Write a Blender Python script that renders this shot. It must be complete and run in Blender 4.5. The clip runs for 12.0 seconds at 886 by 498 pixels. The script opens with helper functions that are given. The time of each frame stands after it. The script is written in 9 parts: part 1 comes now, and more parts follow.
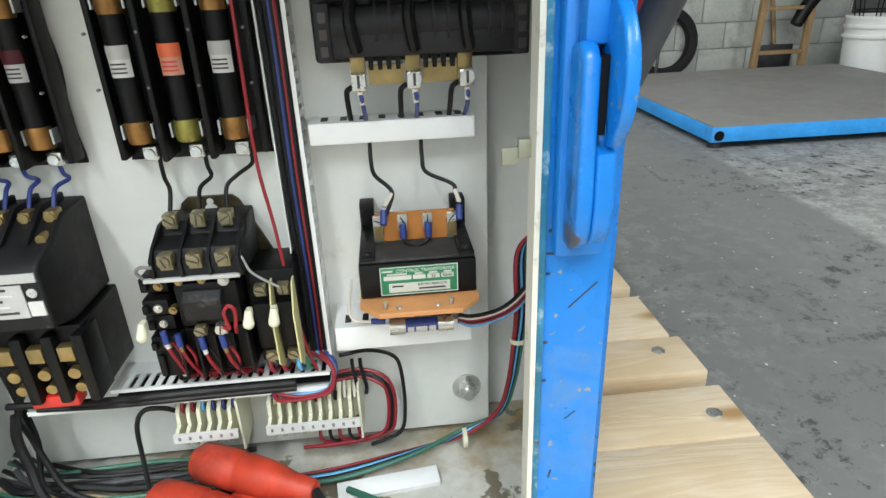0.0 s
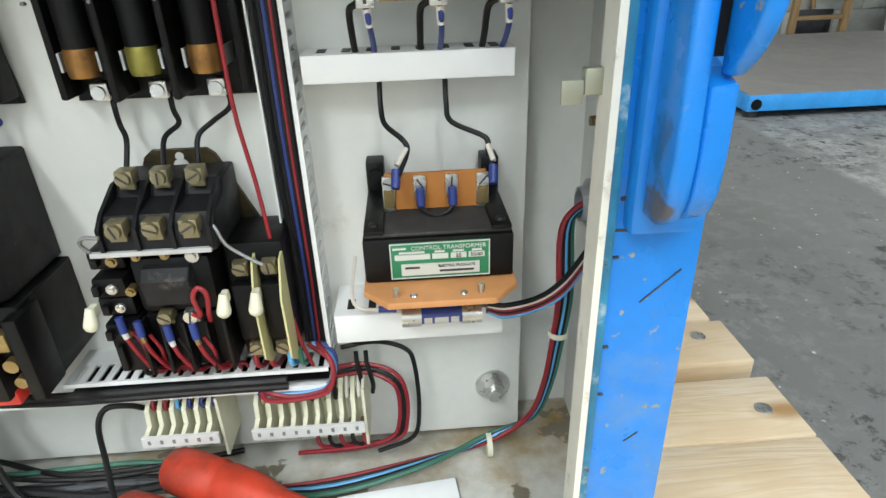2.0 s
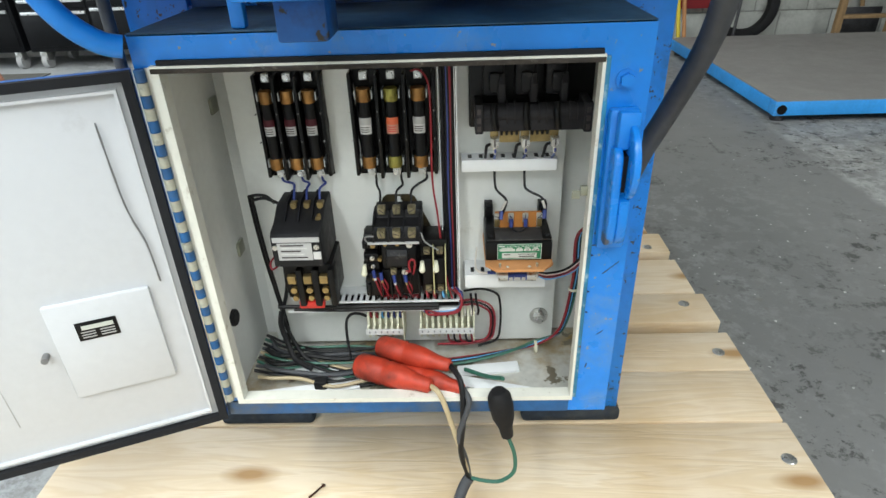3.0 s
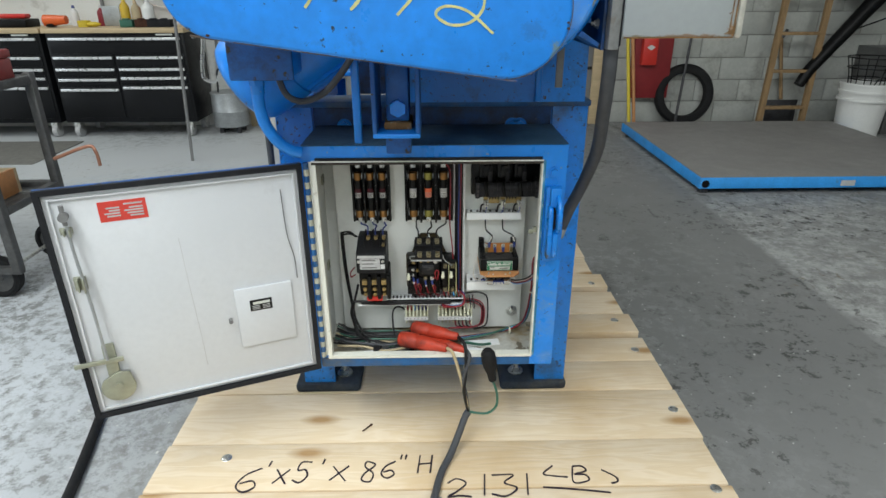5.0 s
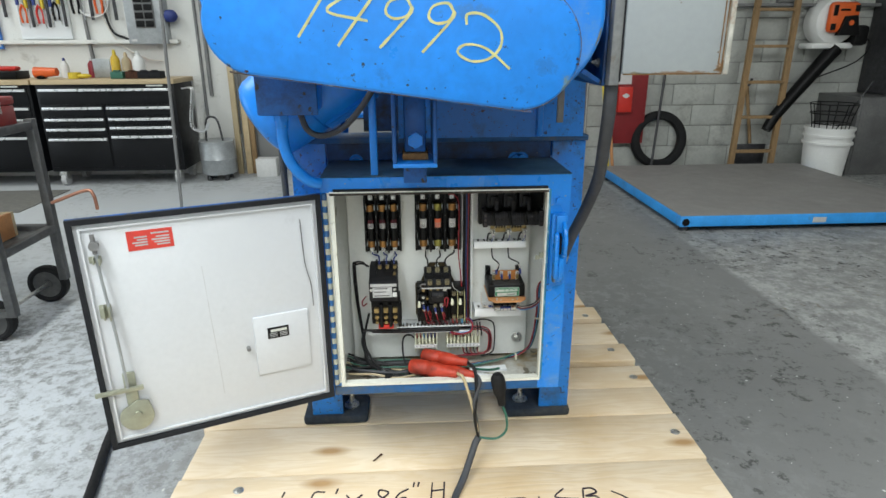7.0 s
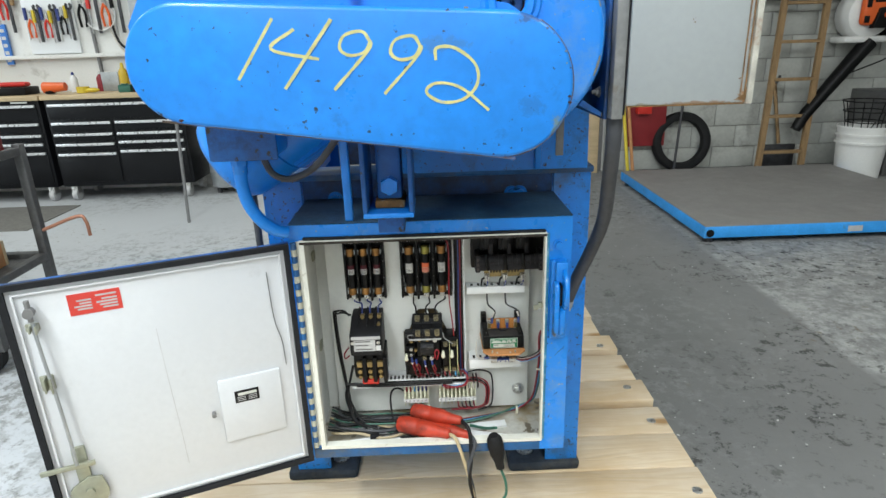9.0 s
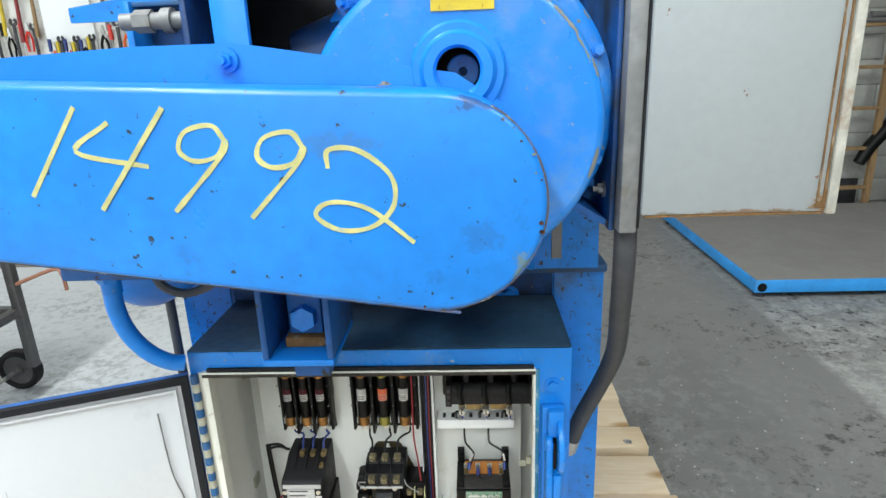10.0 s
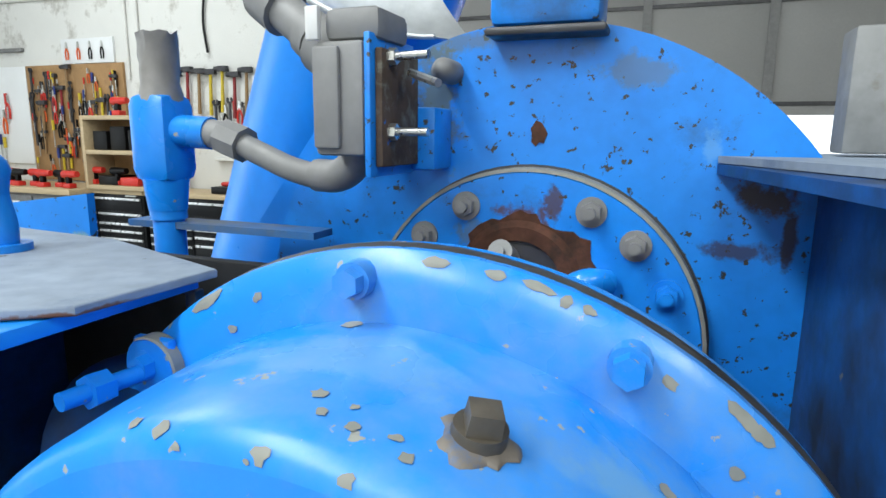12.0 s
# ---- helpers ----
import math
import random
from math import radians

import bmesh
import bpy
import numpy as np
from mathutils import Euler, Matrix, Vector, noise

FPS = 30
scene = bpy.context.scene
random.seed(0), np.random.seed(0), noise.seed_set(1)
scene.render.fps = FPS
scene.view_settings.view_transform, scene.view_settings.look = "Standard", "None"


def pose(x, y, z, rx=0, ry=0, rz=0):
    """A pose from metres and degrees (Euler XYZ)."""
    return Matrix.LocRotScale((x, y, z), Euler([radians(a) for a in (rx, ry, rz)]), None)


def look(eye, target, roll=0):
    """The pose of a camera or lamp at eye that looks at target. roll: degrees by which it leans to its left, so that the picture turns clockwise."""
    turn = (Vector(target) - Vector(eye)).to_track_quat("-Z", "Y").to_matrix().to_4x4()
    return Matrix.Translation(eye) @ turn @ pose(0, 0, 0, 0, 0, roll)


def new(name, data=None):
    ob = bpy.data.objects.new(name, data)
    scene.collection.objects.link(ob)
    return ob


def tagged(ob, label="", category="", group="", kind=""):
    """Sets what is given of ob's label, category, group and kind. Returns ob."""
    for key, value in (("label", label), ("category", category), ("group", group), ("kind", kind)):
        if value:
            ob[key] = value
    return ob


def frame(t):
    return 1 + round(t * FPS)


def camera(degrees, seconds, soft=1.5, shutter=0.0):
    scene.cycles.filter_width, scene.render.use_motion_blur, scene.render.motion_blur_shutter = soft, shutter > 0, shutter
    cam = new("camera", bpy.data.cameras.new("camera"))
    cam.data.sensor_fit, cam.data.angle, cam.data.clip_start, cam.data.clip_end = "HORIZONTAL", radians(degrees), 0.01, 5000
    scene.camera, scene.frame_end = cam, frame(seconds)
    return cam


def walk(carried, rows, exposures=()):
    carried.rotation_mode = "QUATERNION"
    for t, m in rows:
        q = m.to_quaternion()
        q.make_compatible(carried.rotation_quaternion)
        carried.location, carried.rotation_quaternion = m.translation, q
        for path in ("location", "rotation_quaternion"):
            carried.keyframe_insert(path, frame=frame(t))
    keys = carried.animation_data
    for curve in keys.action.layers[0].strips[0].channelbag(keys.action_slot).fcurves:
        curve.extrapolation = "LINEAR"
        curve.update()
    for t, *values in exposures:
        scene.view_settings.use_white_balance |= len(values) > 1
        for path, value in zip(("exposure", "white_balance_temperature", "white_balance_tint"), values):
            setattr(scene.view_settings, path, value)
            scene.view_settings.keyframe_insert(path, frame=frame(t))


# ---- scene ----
cam = camera(73.1, 12.0)
PATH = [
    (0, (0.007, 0.012, 0.68), (0.157, 1.829, -0.14), -2.3),
    (0.5, (0.008, 0.145, 0.616), (0.087, 1.959, -0.224), 1.1),
    (1, (0.008, 0.193, 0.582), (0.123, 2.009, -0.248), 0.8),
    (1.5, (0.011, 0.195, 0.578), (0.131, 1.995, -0.286), 1.0),
    (2, (0.007, 0.099, 0.642), (0.1, 1.879, -0.266), -2.0),
    (2.5, (-0.016, -0.111, 0.771), (-0.044, 1.619, -0.231), -1.0),
    (3, (-0.054, -0.262, 0.865), (-0.111, 1.475, -0.126), -2.0),
    (3.2, (-0.076, -0.327, 0.902), (-0.097, 1.42, -0.07), -2.1),
    (4.8, (-0.102, -0.749, 1.029), (-0.101, 1.062, 0.18), -0.8),
    (5, (-0.122, -0.784, 1.04), (-0.092, 1.049, 0.241), -0.2),
    (5.5, (-0.161, -0.86, 1.045), (-0.096, 1.021, 0.37), 1.0),
    (6, (-0.176, -0.865, 1.036), (-0.092, 1.019, 0.37), 1.2),
    (6.5, (-0.183, -0.872, 1.025), (-0.093, 1.02, 0.382), -0.2),
    (7, (-0.193, -0.848, 1.018), (-0.088, 1.041, 0.37), -0.3),
    (8.8, (-0.155, -0.762, 1.064), (-0.083, 1.102, 0.345), -2.2),
    (9, (-0.113, -0.689, 1.067), (-0.085, 1.201, 0.413), -1.8),
    (9.5, (-0.015, -0.532, 1.094), (-0.114, 1.355, 0.439), -1.5),
    (10, (0.014, -0.371, 1.123), (-0.091, 1.537, 0.531), -2.2),
    (10.5, (0.043, -0.227, 1.182), (-0.09, 1.691, 0.631), -2.7),
    (11, (0.144, -0.08, 1.213), (-0.343, 1.815, 0.798), -1.2),
    (11.5, (0.151, 0.027, 1.249), (-0.532, 1.858, 0.824), -1.4),
    (12, (0.077, 0.099, 1.27), (-0.611, 1.94, 0.898), 0.6),
]
walk(cam, [(t, look(eye, target, roll)) for t, eye, target, roll in PATH],
     exposures=((0, -0.14), (1.5, -0.14), (2.5, -0.23), (3.0, -0.44), (3.2, -0.49), (4.8, -0.88), (5.5, -0.60), (6.5, -0.58), (7.2, -0.62), (8.8, -0.51), (9.0, -0.46), (9.5, -0.22), (10.0, -0.32), (10.5, -0.42), (11, -0.46), (11.5, -0.51), (12, -0.46)))

# ---- light ----
FLOOR, DECK = -0.03, 0.071
world = bpy.data.worlds.new("shop_air")
scene.world = world
world.use_nodes = True
world.node_tree.nodes["Background"].inputs[0].default_value = (0.75, 0.85, 1.0, 1)
world.node_tree.nodes["Background"].inputs[1].default_value = 0.012


def area(name, eye, target, sx, sy, watts, colour):
    d = bpy.data.lights.new(name, "AREA")
    d.shape, d.size, d.size_y, d.energy, d.color = "RECTANGLE", sx, sy, watts, colour
    ob = new(name, d)
    ob.matrix_basis = look(eye, target)
    return ob


# rows of shop tubes under the ceiling and daylight through the west doorway
TUBE = (0.945, 1.0, 1.0)
area("tube_row_a", (-1.5, -2.0, 3.9), (-1.5, -1.9999, 0), 0.35, 4.4, 345, TUBE)
area("tube_row_b", (2.7, -1.6, 3.9), (2.7, -1.5999, 0), 0.35, 2.4, 125, TUBE)
area("tube_row_c", (-4.2, 2.2, 3.9), (-4.2, 2.2001, 0), 0.35, 2.4, 115, TUBE)
area("tube_row_d", (0.6, -2.9, 3.9), (0.6, -2.8999, 0), 0.35, 2.4, 125, TUBE)
area("doorway_daylight", (-7.35, 0.6, 1.7), (0, 0.6, 0.8), 3.0, 3.0, 100, (0.84, 0.94, 1.0))


# ---- materials ----
def mat(name, col, rough=0.5, metal=0.0, var=0.12, scale=9.0, fine=90.0, bump=0.06, dirt=None, chips=None, coat=0.0, stretch=(1, 1, 1), trans=0.0):
    """Procedural surface: base colour varied at two scales; dirt=(colour, amount, scale); chips=(colour, threshold, scale)."""
    m = bpy.data.materials.new(name)
    m.use_nodes = True
    nt = m.node_tree
    b = nt.nodes["Principled BSDF"]
    N, L = nt.nodes.new, nt.links.new
    geo, mp = N("ShaderNodeNewGeometry"), N("ShaderNodeMapping")
    mp.inputs["Scale"].default_value = stretch
    L(geo.outputs["Position"], mp.inputs["Vector"])

    def noise_tex(s, detail=4.0, rough_=0.55):
        n = N("ShaderNodeTexNoise")
        n.inputs["Scale"].default_value, n.inputs["Detail"].default_value, n.inputs["Roughness"].default_value = s, detail, rough_
        L(mp.outputs["Vector"], n.inputs["Vector"])
        return n.outputs["Fac"]

    def ramp(fac, lo, hi):
        r = N("ShaderNodeMapRange")
        r.inputs["From Min"].default_value, r.inputs["From Max"].default_value = lo, hi
        L(fac, r.inputs["Value"])
        return r.outputs["Result"]

    def mix(fac, a, c):
        x = N("ShaderNodeMix")
        x.data_type = "RGBA"
        L(fac, x.inputs["Factor"])
        for sock, v in ((x.inputs["A"], a), (x.inputs["B"], c)):
            if isinstance(v, tuple):
                sock.default_value = (*v[:3], 1)
            else:
                L(v, sock)
        return x.outputs["Result"]

    lo = tuple(max(0.0, c * (1 - var)) for c in col)
    hi = tuple(min(1.0, c * (1 + var)) for c in col)
    out = mix(ramp(noise_tex(scale), 0.3, 0.7), lo, hi)
    out = mix(ramp(noise_tex(fine, 3.0), 0.35, 0.95), out, tuple(c * (1 - 1.3 * var) for c in col))
    if dirt:
        out = mix(ramp(noise_tex(dirt[2], 8.0, 0.68), 0.72 - dirt[1], 0.86 - dirt[1] * 0.7), out, dirt[0])
    if chips:
        out = mix(ramp(noise_tex(chips[2], 6.0, 0.6), chips[1], chips[1] + 0.02), out, chips[0])
    L(out, b.inputs["Base Color"])
    rn = ramp(noise_tex(scale * 3.1), 0.2, 0.8)
    ra = N("ShaderNodeMapRange")
    ra.inputs["To Min"].default_value, ra.inputs["To Max"].default_value = max(0.02, rough - 0.1), min(1.0, rough + 0.1)
    L(rn, ra.inputs["Value"])
    L(ra.outputs["Result"], b.inputs["Roughness"])
    b.inputs["Metallic"].default_value = metal
    if max(col) < 0.09 and metal < 0.3:
        b.inputs["Specular IOR Level"].default_value = 0.22
    b.inputs["Coat Weight"].default_value = coat
    b.inputs["Transmission Weight"].default_value = trans
    if bump:
        bp = N("ShaderNodeBump")
        bp.inputs["Strength"].default_value, bp.inputs["Distance"].default_value = bump, 0.002
        L(noise_tex(fine, 5.0), bp.inputs["Height"])
        L(bp.outputs["Normal"], b.inputs["Normal"])
    return m


def stained(m, name, spots, scale=45.0):
    """A copy of the surface with soft-edged stains: (centre, radii, colour, strength)."""
    m = m.copy()
    m.name = name
    nt = m.node_tree
    b = nt.nodes["Principled BSDF"]
    N, L = nt.nodes.new, nt.links.new
    geo, nz = N("ShaderNodeNewGeometry"), N("ShaderNodeTexNoise")
    nz.inputs["Scale"].default_value, nz.inputs["Detail"].default_value, nz.inputs["Roughness"].default_value = scale, 8.0, 0.7
    L(geo.outputs["Position"], nz.inputs["Vector"])
    for centre, radii, colour, strength in spots:
        sub, div, ln, ad, mr, mx = N("ShaderNodeVectorMath"), N("ShaderNodeVectorMath"), N("ShaderNodeVectorMath"), N("ShaderNodeMath"), N("ShaderNodeMapRange"), N("ShaderNodeMix")
        sub.operation, div.operation, ln.operation, ad.operation, mx.data_type = "SUBTRACT", "DIVIDE", "LENGTH", "MULTIPLY_ADD", "RGBA"
        L(geo.outputs["Position"], sub.inputs[0])
        sub.inputs[1].default_value, div.inputs[1].default_value = centre, radii
        L(sub.outputs[0], div.inputs[0]), L(div.outputs[0], ln.inputs[0])
        L(nz.outputs["Fac"], ad.inputs[0]), L(ln.outputs["Value"], ad.inputs[2])
        ad.inputs[1].default_value = 2.6
        mr.inputs["From Min"].default_value, mr.inputs["From Max"].default_value = 2.05, 1.70
        mr.inputs["To Min"].default_value, mr.inputs["To Max"].default_value = 0.0, strength
        L(ad.outputs[0], mr.inputs["Value"]), L(mr.outputs["Result"], mx.inputs["Factor"])
        L(b.inputs["Base Color"].links[0].from_socket, mx.inputs["A"])
        mx.inputs["B"].default_value = (*colour, 1)
        L(mx.outputs["Result"], b.inputs["Base Color"])
    return m


RUST, PRIMER = (0.10, 0.045, 0.022), (0.26, 0.27, 0.25)
BLUE = mat("blue_machine_enamel", (0.007, 0.208, 0.70), 0.33, var=0.10, scale=5, fine=70, bump=0.05, dirt=((0.015, 0.06, 0.17), 0.07, 9), chips=(RUST, 0.70, 44))
BLUE_CHIPPED = mat("blue_enamel_with_chips", (0.007, 0.208, 0.70), 0.36, var=0.16, scale=5, fine=70, bump=0.08, dirt=((0.03, 0.055, 0.075), 0.19, 8), chips=((0.032, 0.028, 0.022), 0.625, 135))
BLUE_WORN = mat("blue_enamel_worn_to_primer", (0.007, 0.208, 0.70), 0.30, var=0.10, scale=6, fine=60, bump=0.05, dirt=((0.12, 0.25, 0.45), 0.19, 8), chips=(PRIMER, 0.66, 110))
BLUE_GUARD = mat("blue_enamel_flecked", (0.007, 0.208, 0.70), 0.34, var=0.16, scale=7, fine=60, bump=0.05, dirt=((0.012, 0.09, 0.30), 0.10, 12), chips=((0.02, 0.028, 0.04), 0.665, 90))
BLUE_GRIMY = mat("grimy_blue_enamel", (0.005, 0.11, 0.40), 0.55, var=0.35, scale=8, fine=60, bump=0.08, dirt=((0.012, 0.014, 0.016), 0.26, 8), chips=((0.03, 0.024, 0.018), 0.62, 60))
DUST_TOP = mat("thick_grey_dust_on_blue", (0.20, 0.245, 0.31), 0.75, var=0.2, scale=9, bump=0.08, dirt=((0.06, 0.10, 0.18), 0.14, 12), chips=((0.05, 0.05, 0.05), 0.67, 60))
BLUE_DUSTY = mat("dusty_blue_enamel", (0.012, 0.10, 0.28), 0.6, var=0.3, scale=7, fine=60, bump=0.06, dirt=((0.09, 0.10, 0.10), 0.24, 9))
BLUE_PLATFORM = mat("light_blue_platform_paint", (0.03, 0.30, 0.75), 0.5, var=0.15, dirt=((0.1, 0.12, 0.14), 0.1, 12))
WHITE = mat("white_enamel", (0.78, 0.80, 0.81), 0.35, var=0.03, scale=3, bump=0.02, dirt=((0.55, 0.55, 0.52), 0.03, 8))
DOORWHITE = mat("aged_white_door_enamel", (0.60, 0.615, 0.64), 0.38, var=0.04, scale=3, bump=0.02, dirt=((0.42, 0.42, 0.43), 0.07, 5))
GRIME_TOP = mat("grime_covered_plate", (0.030, 0.040, 0.055), 0.7, var=0.4, scale=9, bump=0.1, dirt=((0.09, 0.085, 0.07), 0.2, 8))
CREAM = mat("cabinet_interior_white", (0.72, 0.735, 0.71), 0.42, var=0.05, scale=4, bump=0.03, dirt=((0.45, 0.44, 0.38), 0.06, 9))
GRIMY = mat("cabinet_floor_stained", (0.50, 0.50, 0.46), 0.5, var=0.15, scale=6, bump=0.08, dirt=((0.26, 0.17, 0.05), 0.25, 9), chips=((0.16, 0.14, 0.10), 0.60, 16))
LIP = mat("chipped_lip_paint", (0.70, 0.70, 0.63), 0.5, var=0.08, bump=0.1, dirt=((0.20, 0.15, 0.07), 0.13, 45))
PANEL_WHITE = mat("greyed_white_panel", (0.30, 0.325, 0.335), 0.45, var=0.04, scale=3, bump=0.02, dirt=((0.22, 0.22, 0.20), 0.05, 6), chips=((0.16, 0.10, 0.06), 0.69, 60))
OLIVE, BROWN, TAN = (0.10, 0.125, 0.095), (0.035, 0.020, 0.014), (0.21, 0.155, 0.09)
PLATE_STAINED = stained(BLUE_CHIPPED, "blue_end_plate_with_grime", [
    ((-0.078, 0.494, 1.295), (0.026, 0.05, 0.062), OLIVE, 0.85), ((0.050, 0.494, 1.312), (0.034, 0.05, 0.016), OLIVE, 0.55), ((-0.055, 0.494, 1.332), (0.024, 0.05, 0.012), OLIVE, 0.6),
    ((0.134, 0.494, 1.236), (0.024, 0.04, 0.015), BROWN, 0.95), ((0.146, 0.494, 1.212), (0.005, 0.04, 0.024), BROWN, 0.9), ((0.120, 0.494, 1.203), (0.030, 0.04, 0.008), BROWN, 0.8),
    ((0.10, 0.494, 1.262), (0.010, 0.04, 0.022), (0.12, 0.33, 0.62), 0.5)])
FLANGE_STAINED = stained(BLUE_CHIPPED, "blue_flange_with_rust", [((-0.012, 0.482, 1.215), (0.026, 0.03, 0.016), (0.075, 0.032, 0.02), 0.9), ((0.010, 0.482, 1.228), (0.007, 0.03, 0.018), (0.06, 0.03, 0.02), 0.85), ((-0.045, 0.482, 1.205), (0.020, 0.03, 0.012), OLIVE, 0.6)], 80)
GUARD_STAINED = stained(BLUE_GUARD, "blue_guard_with_rubbed_stains", [
    ((-0.095, 0.104, 1.065), (0.05, 0.02, 0.014), (0.05, 0.11, 0.17), 0.35), ((0.02, 0.104, 0.985), (0.03, 0.02, 0.02), (0.02, 0.11, 0.32), 0.4),
    ((-0.068, 0.155, 1.106), (0.026, 0.018, 0.02), TAN, 0.85), ((-0.25, 0.150, 1.125), (0.22, 0.030, 0.02), (0.13, 0.31, 0.58), 0.35),
    ((0.055, 0.107, 0.957), (0.016, 0.008, 0.022), (0.17, 0.20, 0.06), 0.7), ((0.02, 0.107, 1.093), (0.05, 0.005, 0.014), BROWN, 0.6), ((-0.185, 0.104, 1.116), (0.012, 0.006, 0.006), (0.10, 0.045, 0.022), 0.9)], 120)
HOUSING_DUSTY = stained(BLUE_WORN, "blue_housing_under_dust", [((-0.02, 0.236, 1.209), (0.090, 0.022, 0.020), (0.14, 0.30, 0.45), 0.5), ((0.085, 0.236, 1.180), (0.04, 0.018, 0.03), (0.14, 0.30, 0.45), 0.5), ((0.035, 0.205, 1.130), (0.012, 0.02, 0.012), (0.015, 0.06, 0.17), 0.3)], 25)
# dirty blue enamel, darkened to put the recesses' shade into its colour
BLUE_SHADED = mat("dirty_blue_enamel_darkened_for_shade", (0.004, 0.070, 0.26), 0.5, var=0.35, scale=8, fine=60, bump=0.08, dirt=((0.008, 0.009, 0.010), 0.32, 9), chips=((0.10, 0.10, 0.09), 0.69, 70))
# near-black that paints the channel's deep shade onto its back plate
CHANNEL_DARK = mat("channel_shade_black", (0.010, 0.011, 0.013), 0.6, var=0.5, scale=12, bump=0.1, dirt=((0.015, 0.05, 0.03), 0.12, 14))
TRAY_DUSTY = stained(DUST_TOP, "dusty_tray_with_rusty_edge", [((-0.108, 0.235, 1.2100), (0.030, 0.035, 0.0019), (0.12, 0.045, 0.02), 0.95)], 90)
TRAY_STAINED = stained(BLUE_CHIPPED, "blue_plate_with_green_primer", [((-0.262, 0.40, 1.202), (0.022, 0.02, 0.010), (0.22, 0.33, 0.17), 0.9), ((-0.31, 0.40, 1.196), (0.012, 0.02, 0.008), (0.20, 0.31, 0.17), 0.8)], 70)
PANEL_RUSTED = stained(PANEL_WHITE, "greyed_panel_with_rusty_edges", [
    ((0.365, 0.230, 0.974), (0.016, 0.03, 0.020), (0.26, 0.13, 0.04), 0.95), ((0.30, 0.230, 0.967), (0.09, 0.03, 0.006), (0.20, 0.11, 0.05), 0.8), ((0.21, 0.230, 0.968), (0.03, 0.03, 0.004), (0.17, 0.13, 0.07), 0.7),
    ((0.3575, 0.230, 1.10), (0.0022, 0.03, 0.16), (0.24, 0.13, 0.05), 0.7), ((0.30, 0.23, 1.258), (0.10, 0.03, 0.006), (0.16, 0.10, 0.06), 0.6)], 75)
RUST_M = mat("rusty_edge", (0.44, 0.43, 0.38), 0.7, var=0.2, scale=40, dirt=((0.22, 0.10, 0.03), 0.20, 22))
RUSTLINE = mat("rust_streak", (0.17, 0.09, 0.03), 0.85, var=0.4, scale=50, dirt=((0.42, 0.40, 0.34), 0.16, 30))
GALV = mat("galvanised_steel", (0.42, 0.44, 0.45), 0.45, 0.55, var=0.18, scale=18, bump=0.04)
WORN_GALV = mat("weathered_galvanised_steel", (0.25, 0.255, 0.255), 0.55, 0.3, var=0.25, scale=14, bump=0.06, dirt=((0.14, 0.10, 0.06), 0.10, 20))
STEEL = mat("bright_zinc_steel", (0.60, 0.60, 0.58), 0.3, 0.9, var=0.15, scale=60)
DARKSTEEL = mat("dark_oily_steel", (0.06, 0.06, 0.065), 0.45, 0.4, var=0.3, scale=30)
BLACK = mat("black_moulded_plastic", (0.0043, 0.0043, 0.0047), 0.42, var=0.25, scale=30, bump=0.05, dirt=((0.045, 0.042, 0.036), 0.06, 22))
GREYPL = mat("dusty_dark_grey_plastic", (0.0122, 0.0122, 0.0137), 0.5, var=0.3, scale=25, bump=0.06, dirt=((0.14, 0.13, 0.12), 0.10, 22))
DUSTGREY = mat("dusty_grey_switch_moulding", (0.0216, 0.0209, 0.0238), 0.6, var=0.3, scale=25, bump=0.06, dirt=((0.10, 0.095, 0.09), 0.10, 22))
RUBBER = mat("black_rubber", (0.012, 0.012, 0.013), 0.65, var=0.25, scale=25, bump=0.1)
GASKET = mat("black_foam_gasket", (0.016, 0.017, 0.02), 0.8, var=0.2, bump=0.2)
BRASS = mat("worn_brass", (0.34, 0.25, 0.11), 0.38, 0.8, var=0.25, scale=60)
COPPER = mat("copper_ferrule", (0.33, 0.165, 0.05), 0.38, 0.75, var=0.3, scale=50, dirt=((0.08, 0.045, 0.02), 0.15, 70))
LIME = mat("lime_ferrule", (0.30, 0.27, 0.06), 0.35, 0.6, var=0.3, scale=50, dirt=((0.09, 0.08, 0.03), 0.15, 70))
PHENOL = mat("orange_phenolic_board", (0.44, 0.17, 0.035), 0.5, var=0.15, scale=20, bump=0.04)
PHENOL_LT = mat("pale_phenolic_board", (0.56, 0.26, 0.10), 0.5, var=0.12, scale=20, bump=0.04)
GREEN = mat("green_name_plate", (0.02, 0.20, 0.09), 0.4, var=0.08)
SILVER = mat("silver_print", (0.62, 0.64, 0.60), 0.4, 0.2, var=0.05)
CARD = mat("printed_white_label", (0.60, 0.60, 0.59), 0.6, var=0.06, scale=40)
GREYLAB = mat("silver_grey_label", (0.45, 0.45, 0.45), 0.5, var=0.1, scale=40)
REDLAB = mat("red_printed_label", (0.62, 0.05, 0.035), 0.5, var=0.1, scale=20, dirt=((0.6, 0.4, 0.35), 0.04, 30))
ORANGELAB = mat("orange_red_label", (0.72, 0.14, 0.05), 0.5, var=0.1)
BARK = mat("dark_print", (0.06, 0.05, 0.05), 0.6, var=0.1)
NYLON = mat("ivory_nylon", (0.66, 0.65, 0.50), 0.5, var=0.08, scale=30)
YELLOWPL = mat("yellowed_fibre_sheet", (0.55, 0.52, 0.26), 0.55, var=0.1, scale=20)
ORANGE = mat("orange_rubber_plug", (0.50, 0.045, 0.018), 0.55, var=0.25, scale=18, bump=0.12, dirt=((0.05, 0.016, 0.012), 0.22, 14))
REDPL = mat("red_plastic", (0.60, 0.03, 0.02), 0.4, var=0.1)
